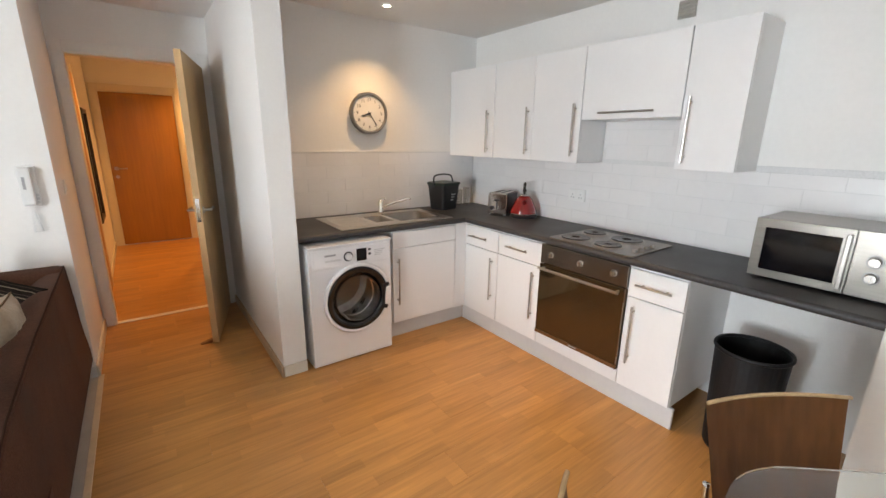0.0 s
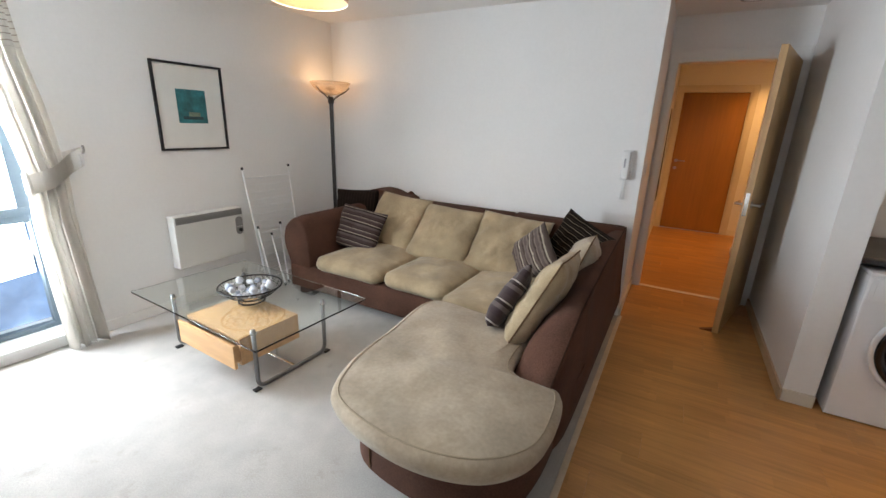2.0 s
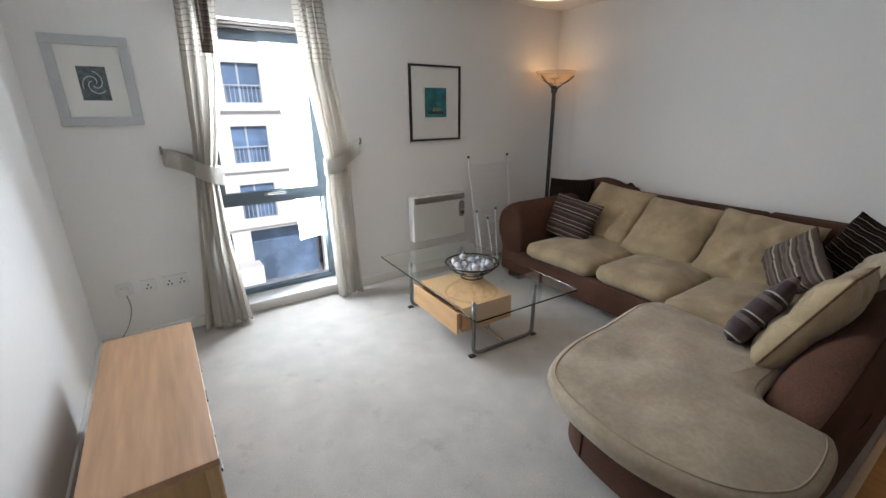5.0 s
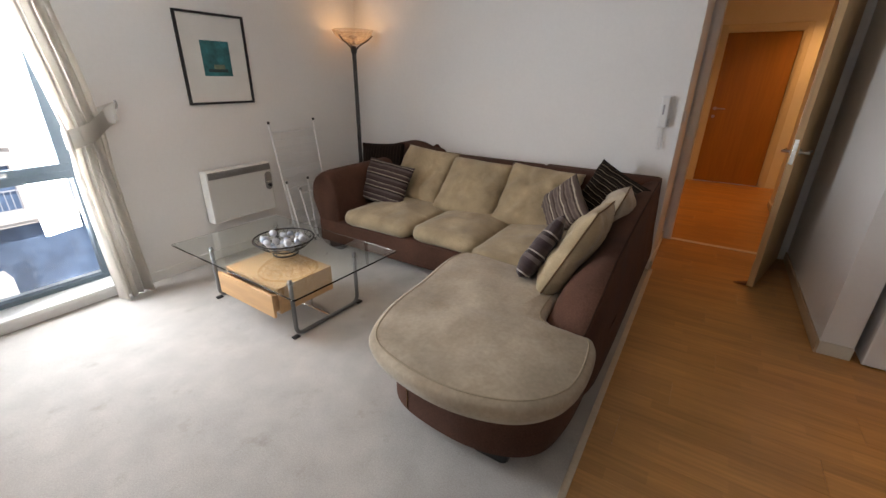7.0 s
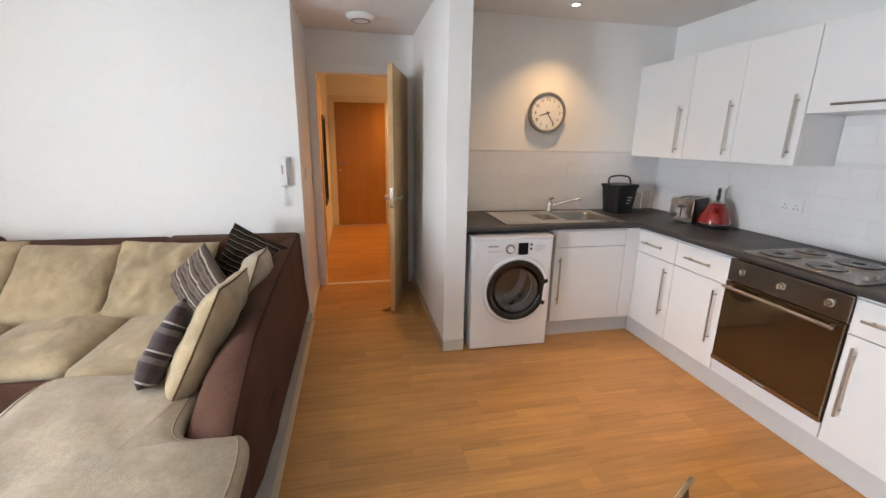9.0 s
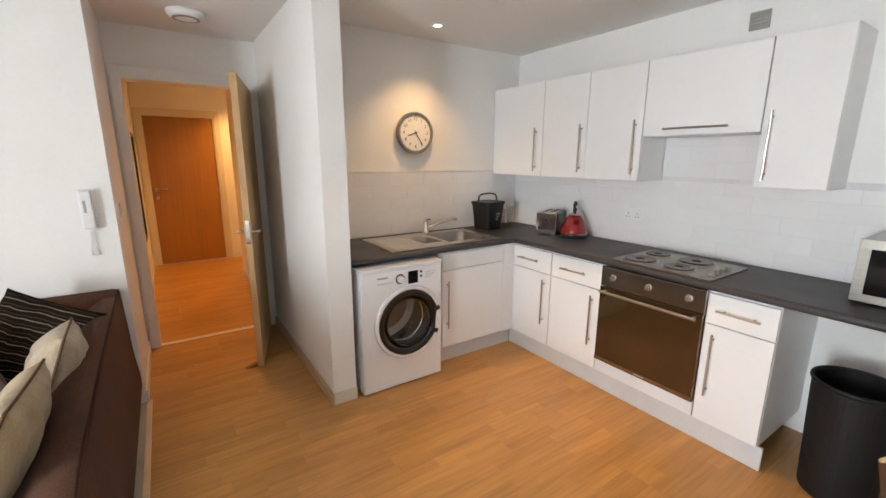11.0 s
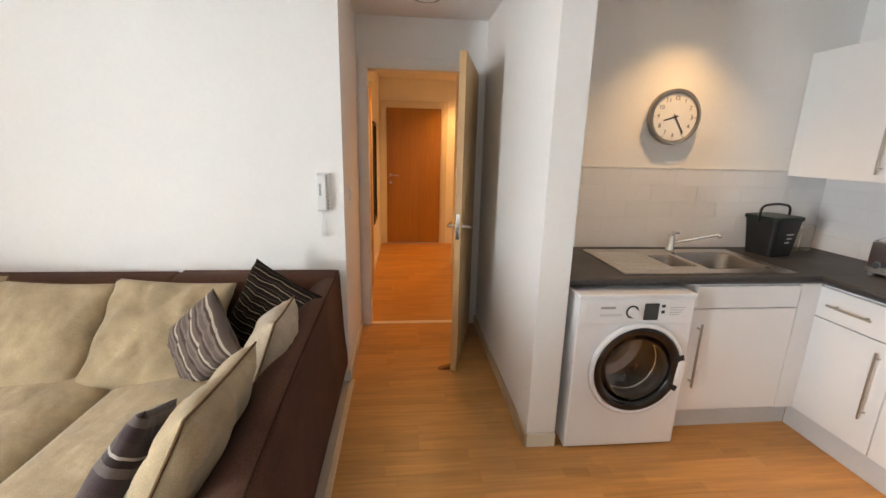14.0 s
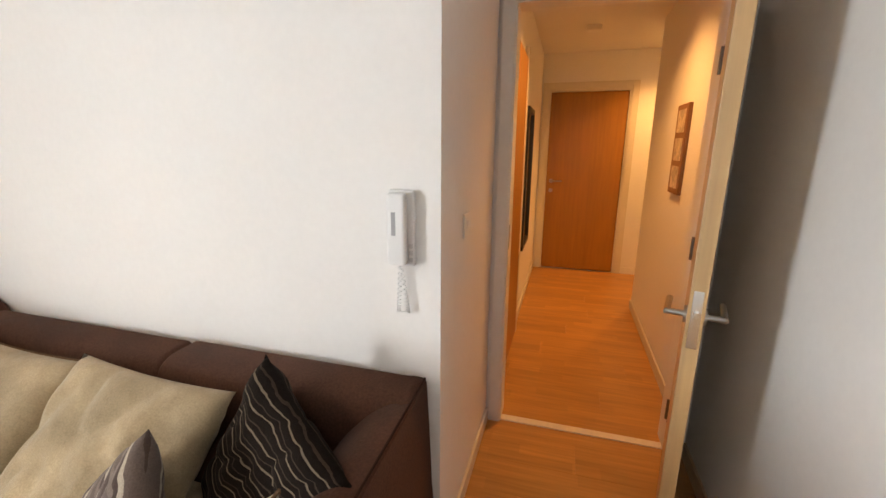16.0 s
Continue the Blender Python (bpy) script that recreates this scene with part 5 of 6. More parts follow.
big, small = "beige back cushions", "scatter cushions"
put_pillow("back_cushion", pose(-2.005, 2.985, 0.580, -38, 4, 0), 0.55, 0.56, 0.18, BEIGE, "square beige chenille cushion against the sofa back", "cushion", big, WELT, 1.0, 0.012)
put_pillow("back_cushion", pose(-1.472, 2.950, 0.552, -44, 2, 0), 0.58, 0.56, 0.19, BEIGE, "square beige chenille cushion against the sofa back", "cushion", big, WELT, 2.3, 0.012)
put_pillow("back_cushion", pose(-0.915, 2.950, 0.548, -43, 3, 0), 0.59, 0.57, 0.17, BEIGE, "square beige chenille cushion slumped against the sofa back", "cushion", big, None, 3.1, 0.020)
put_pillow("scatter_cushion", pose(-2.190, 2.690, 0.545, -28, 7, 4), 0.46, 0.38, 0.14, STRIPED, "brown woven cushion with pale horizontal stripes", "cushion", small, None, 4.2)
put_pillow("scatter_cushion", pose(-2.530, 3.060, 0.620, -18, -3, 14), 0.46, 0.40, 0.14, DARK_CLOTH, "dark brown corduroy cushion in the arm's corner", "cushion", small, None, 5.2)
put_pillow("scatter_cushion", pose(-0.665, 2.815, 0.560, -30, -42, -8), 0.36, 0.36, 0.13, STRIPED_GREY, "grey cushion with pale stripes, propped on one corner", "cushion", small, None, 6.2)
put_pillow("scatter_cushion", pose(-0.415, 3.020, 0.605, -20, 18, -30), 0.45, 0.44, 0.15, STRIPED_DARK, "dark brown furry cushion with cream stripes, in the corner", "cushion", small, None, 7.2, 0.016)
put_pillow("back_cushion", pose(-0.350, 2.055, 0.585, 25, 8, 93), 0.55, 0.51, 0.17, BEIGE, "large beige cushion with brown piping on the side back", "cushion", big, WELT, 8.2, 0.014)
put_pillow("back_cushion", pose(-0.300, 2.600, 0.585, 20, 8, 96), 0.46, 0.45, 0.19, BEIGE_PALE, "pale beige cushion with brown piping on the side back", "cushion", big, WELT, 9.2, 0.014)
put_pillow("scatter_cushion", pose(-0.548, 2.060, 0.520, 30, 27, 108), 0.42, 0.40, 0.11, STRIPED_SIDE, "purplish-brown striped cushion leaning on the chaise", "cushion", small, None, 10.2)

# coffee table
GZ = 0.352
table = thing("coffee_table", (-2.13, 1.525, 0), "glass-topped coffee table with grey tubular legs", "coffee table", turn=-2.2)
glass = part("glass_top", prism(round_rect(-0.628, 0.657, -0.402, 0.402, 0.012, 3), GZ - 0.010, GZ, 0.002), TABLE_GLASS, table, "clear greenish glass top", local=True)
glass.visible_shadow = False
for x in (-0.335, 0.475):
    line = rounded([(x, -0.290, GZ + 0.014), (x, -0.290, 0.014), (x, 0.195, 0.014), (x, 0.195, GZ + 0.014)], 0.055, 7)
    leg = part("leg_frame", tube(line, 0.0125, 12), GUNMETAL, table, "bent grey steel tube leg", local=True, smooth=True)
    for y in (-0.290, 0.195):
        part("foot_cap", solid(x - 0.016, x + 0.016, y - 0.03, y + 0.012, 0.0, 0.010, 0.003) if y < 0 else solid(x - 0.016, x + 0.016, y - 0.012, y + 0.03, 0.0, 0.010, 0.003), BLACK, leg, local=True)
        part("glass_collar", moved(lathe([(0.013, -0.006), (0.021, -0.006), (0.021, 0.0), (0.013, 0.0)], 16, True), pose(x, y, GZ - 0.0105)), CHROME, leg, local=True)
part("cross_rail", rod((-0.335, -0.05, 0.030), (0.475, -0.05, 0.030), 0.007, 10), CHROME, table, local=True)
for x in (0.0, 0.32):
    part("box_support", rod((x, -0.05, 0.030), (x, -0.05, 0.166), 0.008, 8), CHROME, table, local=True)
box = part("drawer_box", several(solid(-0.075, 0.435, -0.345, 0.035, 0.300, 0.316, 0.001), solid(-0.075, 0.435, -0.345, 0.035, 0.165, 0.178, 0.001), solid(-0.075, -0.060, -0.345, 0.035, 0.178, 0.300), solid(0.420, 0.435, -0.345, 0.035, 0.178, 0.300), solid(-0.060, 0.420, 0.020, 0.035, 0.178, 0.300)), OAK, table, "oak drawer housing", local=True)
part("drawer_front", solid(-0.085, 0.450, -0.395, -0.379, 0.168, 0.305, 0.002), OAK, table, "oak drawer front, pulled slightly open", local=True)
part("drawer_tray", several(solid(-0.055, 0.415, -0.379, 0.0, 0.182, 0.190), solid(-0.055, -0.045, -0.379, 0.0, 0.190, 0.280), solid(0.405, 0.415, -0.379, 0.0, 0.190, 0.280)), OAK, table, local=True)

# wire bowl with decorative balls
bowl_at = (-2.02, 1.475, GZ + 0.001)
wire = thing("wire_bowl", bowl_at, "black wire fruit bowl holding pale decorative balls", "bowl")
ringed = lambda r, z, k=40: [(r * math.cos(math.tau * i / k), r * math.sin(math.tau * i / k), z) for i in range(k)]
part("rim", tube(ringed(0.182, 0.105), 0.005, 8, True), WIRE_BLACK, wire, local=True, smooth=True)
part("foot_ring", tube(ringed(0.075, 0.005), 0.005, 8, True), WIRE_BLACK, wire, local=True, smooth=True)
for r, z in ((0.16, 0.080), (0.135, 0.058), (0.105, 0.040), (0.072, 0.028)):
    part("hoop", tube(ringed(r, z), 0.0018, 5, True), WIRE_BLACK, wire, local=True, smooth=True)
rng = random.Random(4)
for k in range(30):
    q = math.tau * k / 30
    bend = 0.25 if k % 2 else -0.25
    part("strand", tube(curved([(0.182 * math.cos(q), 0.182 * math.sin(q), 0.105), (0.15 * math.cos(q + bend * 0.5), 0.15 * math.sin(q + bend * 0.5), 0.070), (0.105 * math.cos(q + bend), 0.105 * math.sin(q + bend), 0.040), (0.06 * math.cos(q + bend), 0.06 * math.sin(q + bend), 0.022)], False, 4), 0.0016, 4), WIRE_BLACK, wire, local=True)
part("stand", tube(ringed(0.06, 0.021), 0.003, 6, True), WIRE_BLACK, wire, local=True)
for k in range(4):
    q = math.tau * k / 4
    part("stand_leg", rod((0.06 * math.cos(q), 0.06 * math.sin(q), 0.021), (0.075 * math.cos(q), 0.075 * math.sin(q), 0.005), 0.003, 6), WIRE_BLACK, wire, local=True)
BALLS = [material("white_ball", (0.56, 0.57, 0.60), 0.6, grain=(60, 0.12), bump=(90, 0.3)), material("silvery_ball", (0.36, 0.40, 0.48), 0.30, 0.3, grain=(60, 0.2), bump=(60, 0.3)), material("cream_ball", (0.48, 0.47, 0.47), 0.7, grain=(60, 0.15), bump=(90, 0.4))]
placed = []
for k in range(34):
    r = 0.015 + 0.010 * rng.random()
    for trial in range(200):
        q, e = rng.random() * math.tau, 0.125 * rng.random() ** 0.5
        x, y = e * math.cos(q), e * math.sin(q)
        z = 0.026 + 0.35 * e * e / 0.13 + r + (0.024 if k > 20 else 0.0)
        if all((Vector((x, y, z)) - p).length > (r + s) * 0.98 for p, s in placed):
            break
    placed.append((Vector((x, y, z)), r))
    bm = bmesh.new()
    bmesh.ops.create_icosphere(bm, subdivisions=2, radius=r)
    bm.transform(Matrix.Translation((x, y, z)))
    ball = thing("decorative_ball", bowl_at, "small pale decorative ball in the wire bowl", "ball", "balls in the bowl")
    part("ball", bm, BALLS[k % 3], ball, local=True, smooth=True)

# low oak bench along the south wall
bench = thing("media_bench", (-1.70, -0.37, 0), "low light-oak media bench with drawers", "cabinet")
bx0, bx1, by0, by1, bz = -2.245, -1.162, -0.548, -0.190, 0.420
part("top", solid(bx0, bx1, by0, by1, bz - 0.028, bz, 0.002), BENCH_OAK, bench)
part("side_panel", solid(bx0 + 0.004, bx0 + 0.026, by0 + 0.006, by1 - 0.020, 0.0, bz - 0.029), OAK_UP, bench)
part("side_panel", solid(bx1 - 0.060, bx1 - 0.038, by0 + 0.006, by1 - 0.046, 0.0, bz - 0.029), OAK_UP, bench)
part("leg", solid(bx1 - 0.050, bx1 - 0.006, by1 - 0.044, by1 - 0.006, 0.0, bz - 0.029, 0.002), OAK_UP, bench)
part("leg", solid(bx1 - 0.050, bx1 - 0.006, by0 + 0.006, by0 + 0.044, 0.0, bz - 0.029, 0.002), OAK_UP, bench)
part("back_panel", solid(bx0 + 0.027, bx1 - 0.062, by0 + 0.008, by0 + 0.018, 0.04, bz - 0.029), BENCH_OAK, bench)
part("bottom", solid(bx0 + 0.027, bx1 - 0.062, by0 + 0.019, by1 - 0.022, 0.04, 0.058), BENCH_OAK, bench)
for k in range(2):
    x0 = bx0 + 0.030 + k * 0.492
    f = part("drawer_front", solid(x0, x0 + 0.486, by1 - 0.020, by1 - 0.004, 0.215, bz - 0.034, 0.002), BENCH_OAK, bench)
    part("handle", solid(x0 + 0.20, x0 + 0.29, by1 - 0.004, by1 + 0.003, 0.295, 0.310, 0.003), POLE, f, "dark pull handle")
    f = part("drawer_front", solid(x0, x0 + 0.486, by1 - 0.020, by1 - 0.004, 0.062, 0.210, 0.002), BENCH_OAK, bench)
    part("handle", solid(x0 + 0.20, x0 + 0.29, by1 - 0.004, by1 + 0.003, 0.130, 0.145, 0.003), POLE, f, "dark pull handle")

# pictures
silver = thing("picture_frame", (XW, -0.39, 1.38), "square silver-grey frame with a swirl print on a white mount", "picture")
SIL = material("silver_grey_frame", (0.50, 0.51, 0.52), 0.45, 0.2, grain=(50, 0.03))
y0, y1, z0, z1 = -0.578, -0.203, 1.378, 1.846
for a0, a1, b0, b1 in ((y0, y1, z0, z0 + 0.048), (y0, y1, z1 - 0.048, z1), (y0, y0 + 0.048, z0 + 0.048, z1 - 0.048), (y1 - 0.048, y1, z0 + 0.048, z1 - 0.048)):
    part("frame", solid(XW + 0.001, XW + 0.028, a0, a1, b0, b1, 0.003), SIL, silver)
part("mount", solid(XW + 0.001, XW + 0.010, y0 + 0.048, y1 - 0.048, z0 + 0.048, z1 - 0.048), MAT_BOARD, silver)
part("print", solid(XW + 0.010, XW + 0.0115, -0.457, -0.329, 1.514, 1.692), material("slate_print", (0.10, 0.12, 0.13), 0.6, grain=(40, 0.2), stain=(20, 0.3)), silver, "dark slate print")
SWIRL = material("pale_swirl_ink", (0.45, 0.50, 0.52), 0.6, grain=(60, 0.2))
for turn_ in (0, 2.1, 4.2):
    pts = [(XW + 0.0118, -0.393 + (0.010 + 0.0125 * q) * math.cos(q + turn_), 1.603 + (0.012 + 0.0145 * q) * math.sin(q + turn_)) for q in (0.2 * k for k in range(19))]
    pts = [p for p in pts if -0.455 < p[1] < -0.331 and 1.516 < p[2] < 1.690]
    part("swirl", tube(pts, 0.0035, 4), SWIRL, silver)
blackp = thing("picture_frame", (XW, 1.89, 1.20), "thin black frame with a small teal seascape print", "picture")
y0, y1, z0, z1 = 1.630, 2.145, 1.197, 1.808
for a0, a1, b0, b1 in ((y0, y1, z0, z0 + 0.016), (y0, y1, z1 - 0.016, z1), (y0, y0 + 0.016, z0 + 0.016, z1 - 0.016), (y1 - 0.016, y1, z0 + 0.016, z1 - 0.016)):
    part("frame", solid(XW + 0.001, XW + 0.022, a0, a1, b0, b1, 0.002), BLACK, blackp)
part("mount", solid(XW + 0.001, XW + 0.008, y0 + 0.016, y1 - 0.016, z0 + 0.016, z1 - 0.016), MAT_BOARD, blackp)
part("print", solid(XW + 0.008, XW + 0.0095, 1.782, 1.999, 1.392, 1.629), material("teal_print", (0.025, 0.15, 0.165), 0.6, grain=(30, 0.2), stain=(12, 0.45)), blackp, "teal sea print")
part("print_shape", solid(XW + 0.0095, XW + 0.0105, 1.815, 1.965, 1.418, 1.440), material("dark_sea_ink", (0.02, 0.045, 0.05), 0.6, stain=(20, 0.4)), blackp)
part("print_shape", solid(XW + 0.0095, XW + 0.0105, 1.860, 1.945, 1.440, 1.470), material("ochre_ink", (0.16, 0.20, 0.14), 0.6, stain=(20, 0.4)), blackp)

# window
win = thing("window_1", (XW - 0.18, 0.51, WZ0), "tall blue-grey metal window with an opening upper sash", "window", kind="structure")
fx0, fx1 = XW - 0.21, XW - 0.15
fy0, fy1, fz0, fz1 = WY0, WY1, WZ0 + 0.003, WZ1
for a0, a1, b0, b1 in ((fy0, fy1, fz0, fz0 + 0.030), (fy0, fy1, fz1 - 0.045, fz1), (fy0, fy0 + 0.040, fz0 + 0.030, fz1 - 0.045), (fy1 - 0.040, fy1, fz0 + 0.030, fz1 - 0.045), (fy0 + 0.040, fy1 - 0.040, 0.790, 0.850)):
    part("window_frame", solid(fx0, fx1, a0, a1, b0, b1, 0.003), WINDOW_METAL, win)
sx = fx1 + 0.012
sash = part("sash", several(*(solid(fx0 + 0.02, sx, a0, a1, b0, b1, 0.003) for a0, a1, b0, b1 in ((fy0 + 0.032, fy1 - 0.032, 0.838, 0.884), (fy0 + 0.032, fy1 - 0.032, 1.905, 1.968), (fy0 + 0.032, fy0 + 0.085, 0.884, 1.905), (fy1 - 0.085, fy1 - 0.032, 0.884, 1.905)))), WINDOW_METAL, win, "opening upper sash")
part("window_handle", several(solid(sx, sx + 0.014, 0.44, 0.50, 0.848, 0.872, 0.003), moved(solid(-0.010, 0.125, -0.008, 0.008, -0.008, 0.010, 0.004), pose(sx + 0.024, 0.47, 0.862, -22, 0, 90))), GREY_PLASTIC, sash, "dark lever handle")
for nm, a0, a1, b0, b1 in (("upper", fy0 + 0.085, fy1 - 0.085, 0.884, 1.905), ("lower", fy0 + 0.040, fy1 - 0.040, fz0 + 0.030, 0.790)):
    p = part("pane", solid(fx0 + 0.026, fx0 + 0.032, a0, a1, b0, b1), GLASS, win)
    p.visible_shadow = False
part("window_sill", solid(fx1, XW + 0.030, WY0 - 0.02, WY1 + 0.02, WZ0 - 0.018, WZ0 + 0.002, 0.004), GLOSS, win, "white painted sill")
part("blind_head", several(solid(fx1 + 0.012, fx1 + 0.050, WY0 + 0.01, WY1 - 0.01, 1.966, 1.982, 0.002), solid(fx1 + 0.012, fx1 + 0.050, WY0 + 0.01, WY1 - 0.01, 1.988, 2.006, 0.002)), ROD, win, "folded blind at the window's head")

# curtains
rail = thing("curtain_rail", (-2.99, 0.50, 2.235), "dark nickel curtain rod with ball finials and rings", "curtain rod")
part("rod", rod((-2.99, -0.15, 2.235), (-2.99, 1.135, 2.235), 0.0125, 14), ROD, rail)
for y in (-0.165, 1.15):
    bm = bmesh.new()
    bmesh.ops.create_uvsphere(bm, u_segments=16, v_segments=10, radius=0.025)
    part("finial", moved(bm, pose(-2.99, y, 2.235)), CHROME, rail, "ball finial", smooth=True)
for y in (-0.06, 1.07):
    part("bracket", several(rod((-2.99, y, 2.235), (XW + 0.004, y, 2.235), 0.008, 8), rod((XW + 0.001, y, 2.235), (XW + 0.010, y, 2.235), 0.028, 16)), ROD, rail)


def drape(edges, folds, seed, z0, z1, depth):
    """A hanging cloth; edges give (height, near side, far side, mean standing-off) from top to bottom."""
    bm = bmesh.new()
    n, rows = folds * 10, 40
    loops = []
    for r in range(rows + 1):
        z = z1 + (z0 - z1) * r / rows
        ks = [e[0] for e in edges][::-1]
        lo, hi, off, dep = (float(np.interp(z, ks, [e[c] for e in edges][::-1])) for c in (1, 2, 3, 4))
        loop = []
        for i in range(n + 1):
            s = i / n
            w = math.sin(math.tau * folds * s + 0.5 * math.sin(3 * z + seed)) + 0.35 * math.sin(math.tau * folds * 2.3 * s + seed + z * 2)
            y = lo + (hi - lo) * s + 0.010 * math.sin(math.tau * folds * s * 1.7 + seed)
            loop.append(bm.verts.new((off + dep * w + 0.008 * noise.noise(Vector((y * 9, z * 3, seed))), y, z)))
        loops.append(loop)
    for one, two in zip(loops, loops[1:]):
        for i in range(n):
            bm.faces.new((one[i], one[i + 1], two[i + 1], two[i]))
    bmesh.ops.solidify(bm, geom=bm.faces[:], thickness=0.003)
    return bm


LEFT = [(2.275, 0.045, 0.275, -2.985, 0.030), (1.98, 0.050, 0.268, -2.985, 0.032), (1.66, 0.030, 0.245, -2.985, 0.034), (1.30, 0.015, 0.180, -2.985, 0.036), (1.08, -0.005, 0.130, -2.985, 0.036), (0.60, -0.060, 0.140, -2.970, 0.042), (0.02, -0.125, 0.190, -2.955, 0.046)]
RIGHT = [(2.275, 0.715, 0.925, -2.985, 0.030), (1.73, 0.755, 0.955, -2.985, 0.032), (1.35, 0.810, 1.005, -2.985, 0.032), (1.08, 0.850, 1.030, -2.985, 0.034), (0.85, 0.835, 1.020, -2.975, 0.038), (0.02, 0.860, 1.062, -2.955, 0.042)]
for edges, folds, seed, hook in ((LEFT, 4, 1.0, -0.150), (RIGHT, 4, 4.0, 1.150)):
    cur = thing("curtain", (-2.98, (edges[-1][1] + edges[-1][2]) / 2, 0.02), "full-length linen curtain with striped heading, tied back", "curtain", "pair of curtains")
    part("drop", drape(edges, folds, seed, 0.020, 1.76, 0.03), CURTAIN, cur, smooth=True)
    part("heading", drape(edges, folds, seed, 1.76, 2.275, 0.03), CURTAIN_BAND, cur, "heading band with brown stripes", smooth=True)
    if hook < 0:
        # strip added over the heading to paint in the ruffle's shade
        part("dark_panel", drape([(2.275, 0.160, 0.235, -2.952, 0.010), (1.76, 0.150, 0.215, -2.950, 0.010)], 1, 2.0, 1.78, 2.27, 0.01), CURTAIN_SHADED, cur, "striped heading ruffle, with its shade in the colour", smooth=True)
    lo, hi = (-0.05, 0.16) if hook < 0 else (0.845, 1.06)
    band = bmesh.new()
    ring = curved([(XW + 0.035, hook, 1.185), (-2.985, lo if hook < 0 else hi, 1.15), (-2.925, (lo + hi) / 2, 1.085 if hook < 0 else 1.085), (-2.955, hi if hook < 0 else lo, 1.050), (-3.04, hi - 0.01 if hook < 0 else lo + 0.01, 1.06), (XW + 0.02, (lo + hi) / 2, 1.12)], True, 8)
    low = [band.verts.new(p + Vector((0, 0, -0.055))) for p in ring]
    high = [band.verts.new(p + Vector((0, 0, 0.055))) for p in ring]
    for k in range(len(ring)):
        j = (k + 1) % len(ring)
        band.faces.new((low[k], low[j], high[j], high[k]))
    bmesh.ops.solidify(band, geom=band.faces[:], thickness=0.004)
    part("tieback", band, CURTAIN, cur, "linen tieback", smooth=True)
    hk = thing("tieback_hook", (XW + 0.02, hook, 1.215), "small dark metal tieback hook on the wall", "hook", "tieback hooks")
    part("hook", tube(curved([(XW + 0.002, hook, 1.215), (XW + 0.05, hook, 1.205), (XW + 0.070, hook, 1.225), (XW + 0.062, hook, 1.250)], False, 5), 0.007, 8), ROD, hk, smooth=True)

# panel heater and clothes airer
heater = thing("panel_heater", (XW + 0.05, 1.83, 0.32), "off-white wall-mounted electric panel heater", "heater")
part("casing", solid(XW + 0.012, XW + 0.105, 1.582, 2.142, 0.325, 0.728, 0.010, 3), HEATER, heater)
grille = part("grille", moved(solid(-0.004, 0.004, -0.268, 0.268, -0.026, 0.026, 0.003), pose(XW + 0.106, 1.862, 0.694, 0, -6, 0)), GREY_PLASTIC, heater, "grey outlet grille along the front's top")
for k in range(4):
    part("louvre", moved(solid(-0.003, 0.006, -0.262, 0.262, -0.002, 0.002), pose(XW + 0.109, 1.862, 0.677 + 0.011 * k, 0, 20, 0)), GREY_PLASTIC, grille)
box = part("control_box", moved(prism(round_rect(-0.028, 0.028, -0.075, 0.075, 0.026), 0.0, 0.014, 0.004), pose(XW + 0.1055, 2.096, 0.578) @ pose(0, 0, 0, 90, 0, 90)), GREY_PLASTIC, heater, "grey rounded control plate")
part("divider", solid(XW + 0.1196, XW + 0.1206, 2.069, 2.123, 0.570, 0.574), HEATER, box)
part("knob", rod((XW + 0.119, 2.096, 0.542), (XW + 0.132, 2.096, 0.542), 0.015, 16), BLACK, heater)
for y in (1.65, 2.0):
    part("bracket", solid(XW + 0.0005, XW + 0.012, y, y + 0.03, 0.40, 0.62), GREY_PLASTIC, heater)

airer = thing("clothes_airer", (XW + 0.12, 2.48, 0), "folded white wire clothes airer leaning on the wall", "clothes airer")


def airer_frame(y0, y1, top, xa, xb, rungs, name):
    side = lambda y, z: (xa + (xb - xa) * z / top, y, z)
    fr = part(name, several(rod(side(y0 + 0.03, 0.02), side(y0, top), 0.0090, 8), rod(side(y1 - 0.03, 0.02), side(y1, top), 0.0085, 8)), WHITE_PLASTIC, airer, "white tube frame")
    for k in range(rungs):
        z = top * (0.20 + 0.73 * k / (rungs - 1))
        part("rung", rod(side(y0 + 0.006, z), side(y1 - 0.006, z), 0.0065 if k == rungs - 1 else 0.0026, 6), WHITE_PLASTIC, fr)
    for y in (y0, y1):
        part("end_cap", rod(side(y, top), side(y, top + 0.022), 0.0105, 10), BLACK, fr, "black end cap")
    for y in (y0 + 0.03, y1 - 0.03):
        part("end_cap", rod(side(y, 0.0), side(y, 0.03), 0.0105, 10), BLACK, fr, "black end cap")


airer_frame(2.222, 2.705, 1.020, XW + 0.20, XW + 0.045, 13, "tall_frame")
airer_frame(2.200, 2.430, 0.540, XW + 0.30, XW + 0.21, 7, "wing_frame")
airer_frame(2.300, 2.480, 0.470, XW + 0.34, XW + 0.25, 5, "wing_frame")

# standing lamp
GLOW_GLASS = bpy.data.materials.new("frosted_bowl_glass")
GLOW_GLASS.use_nodes = True


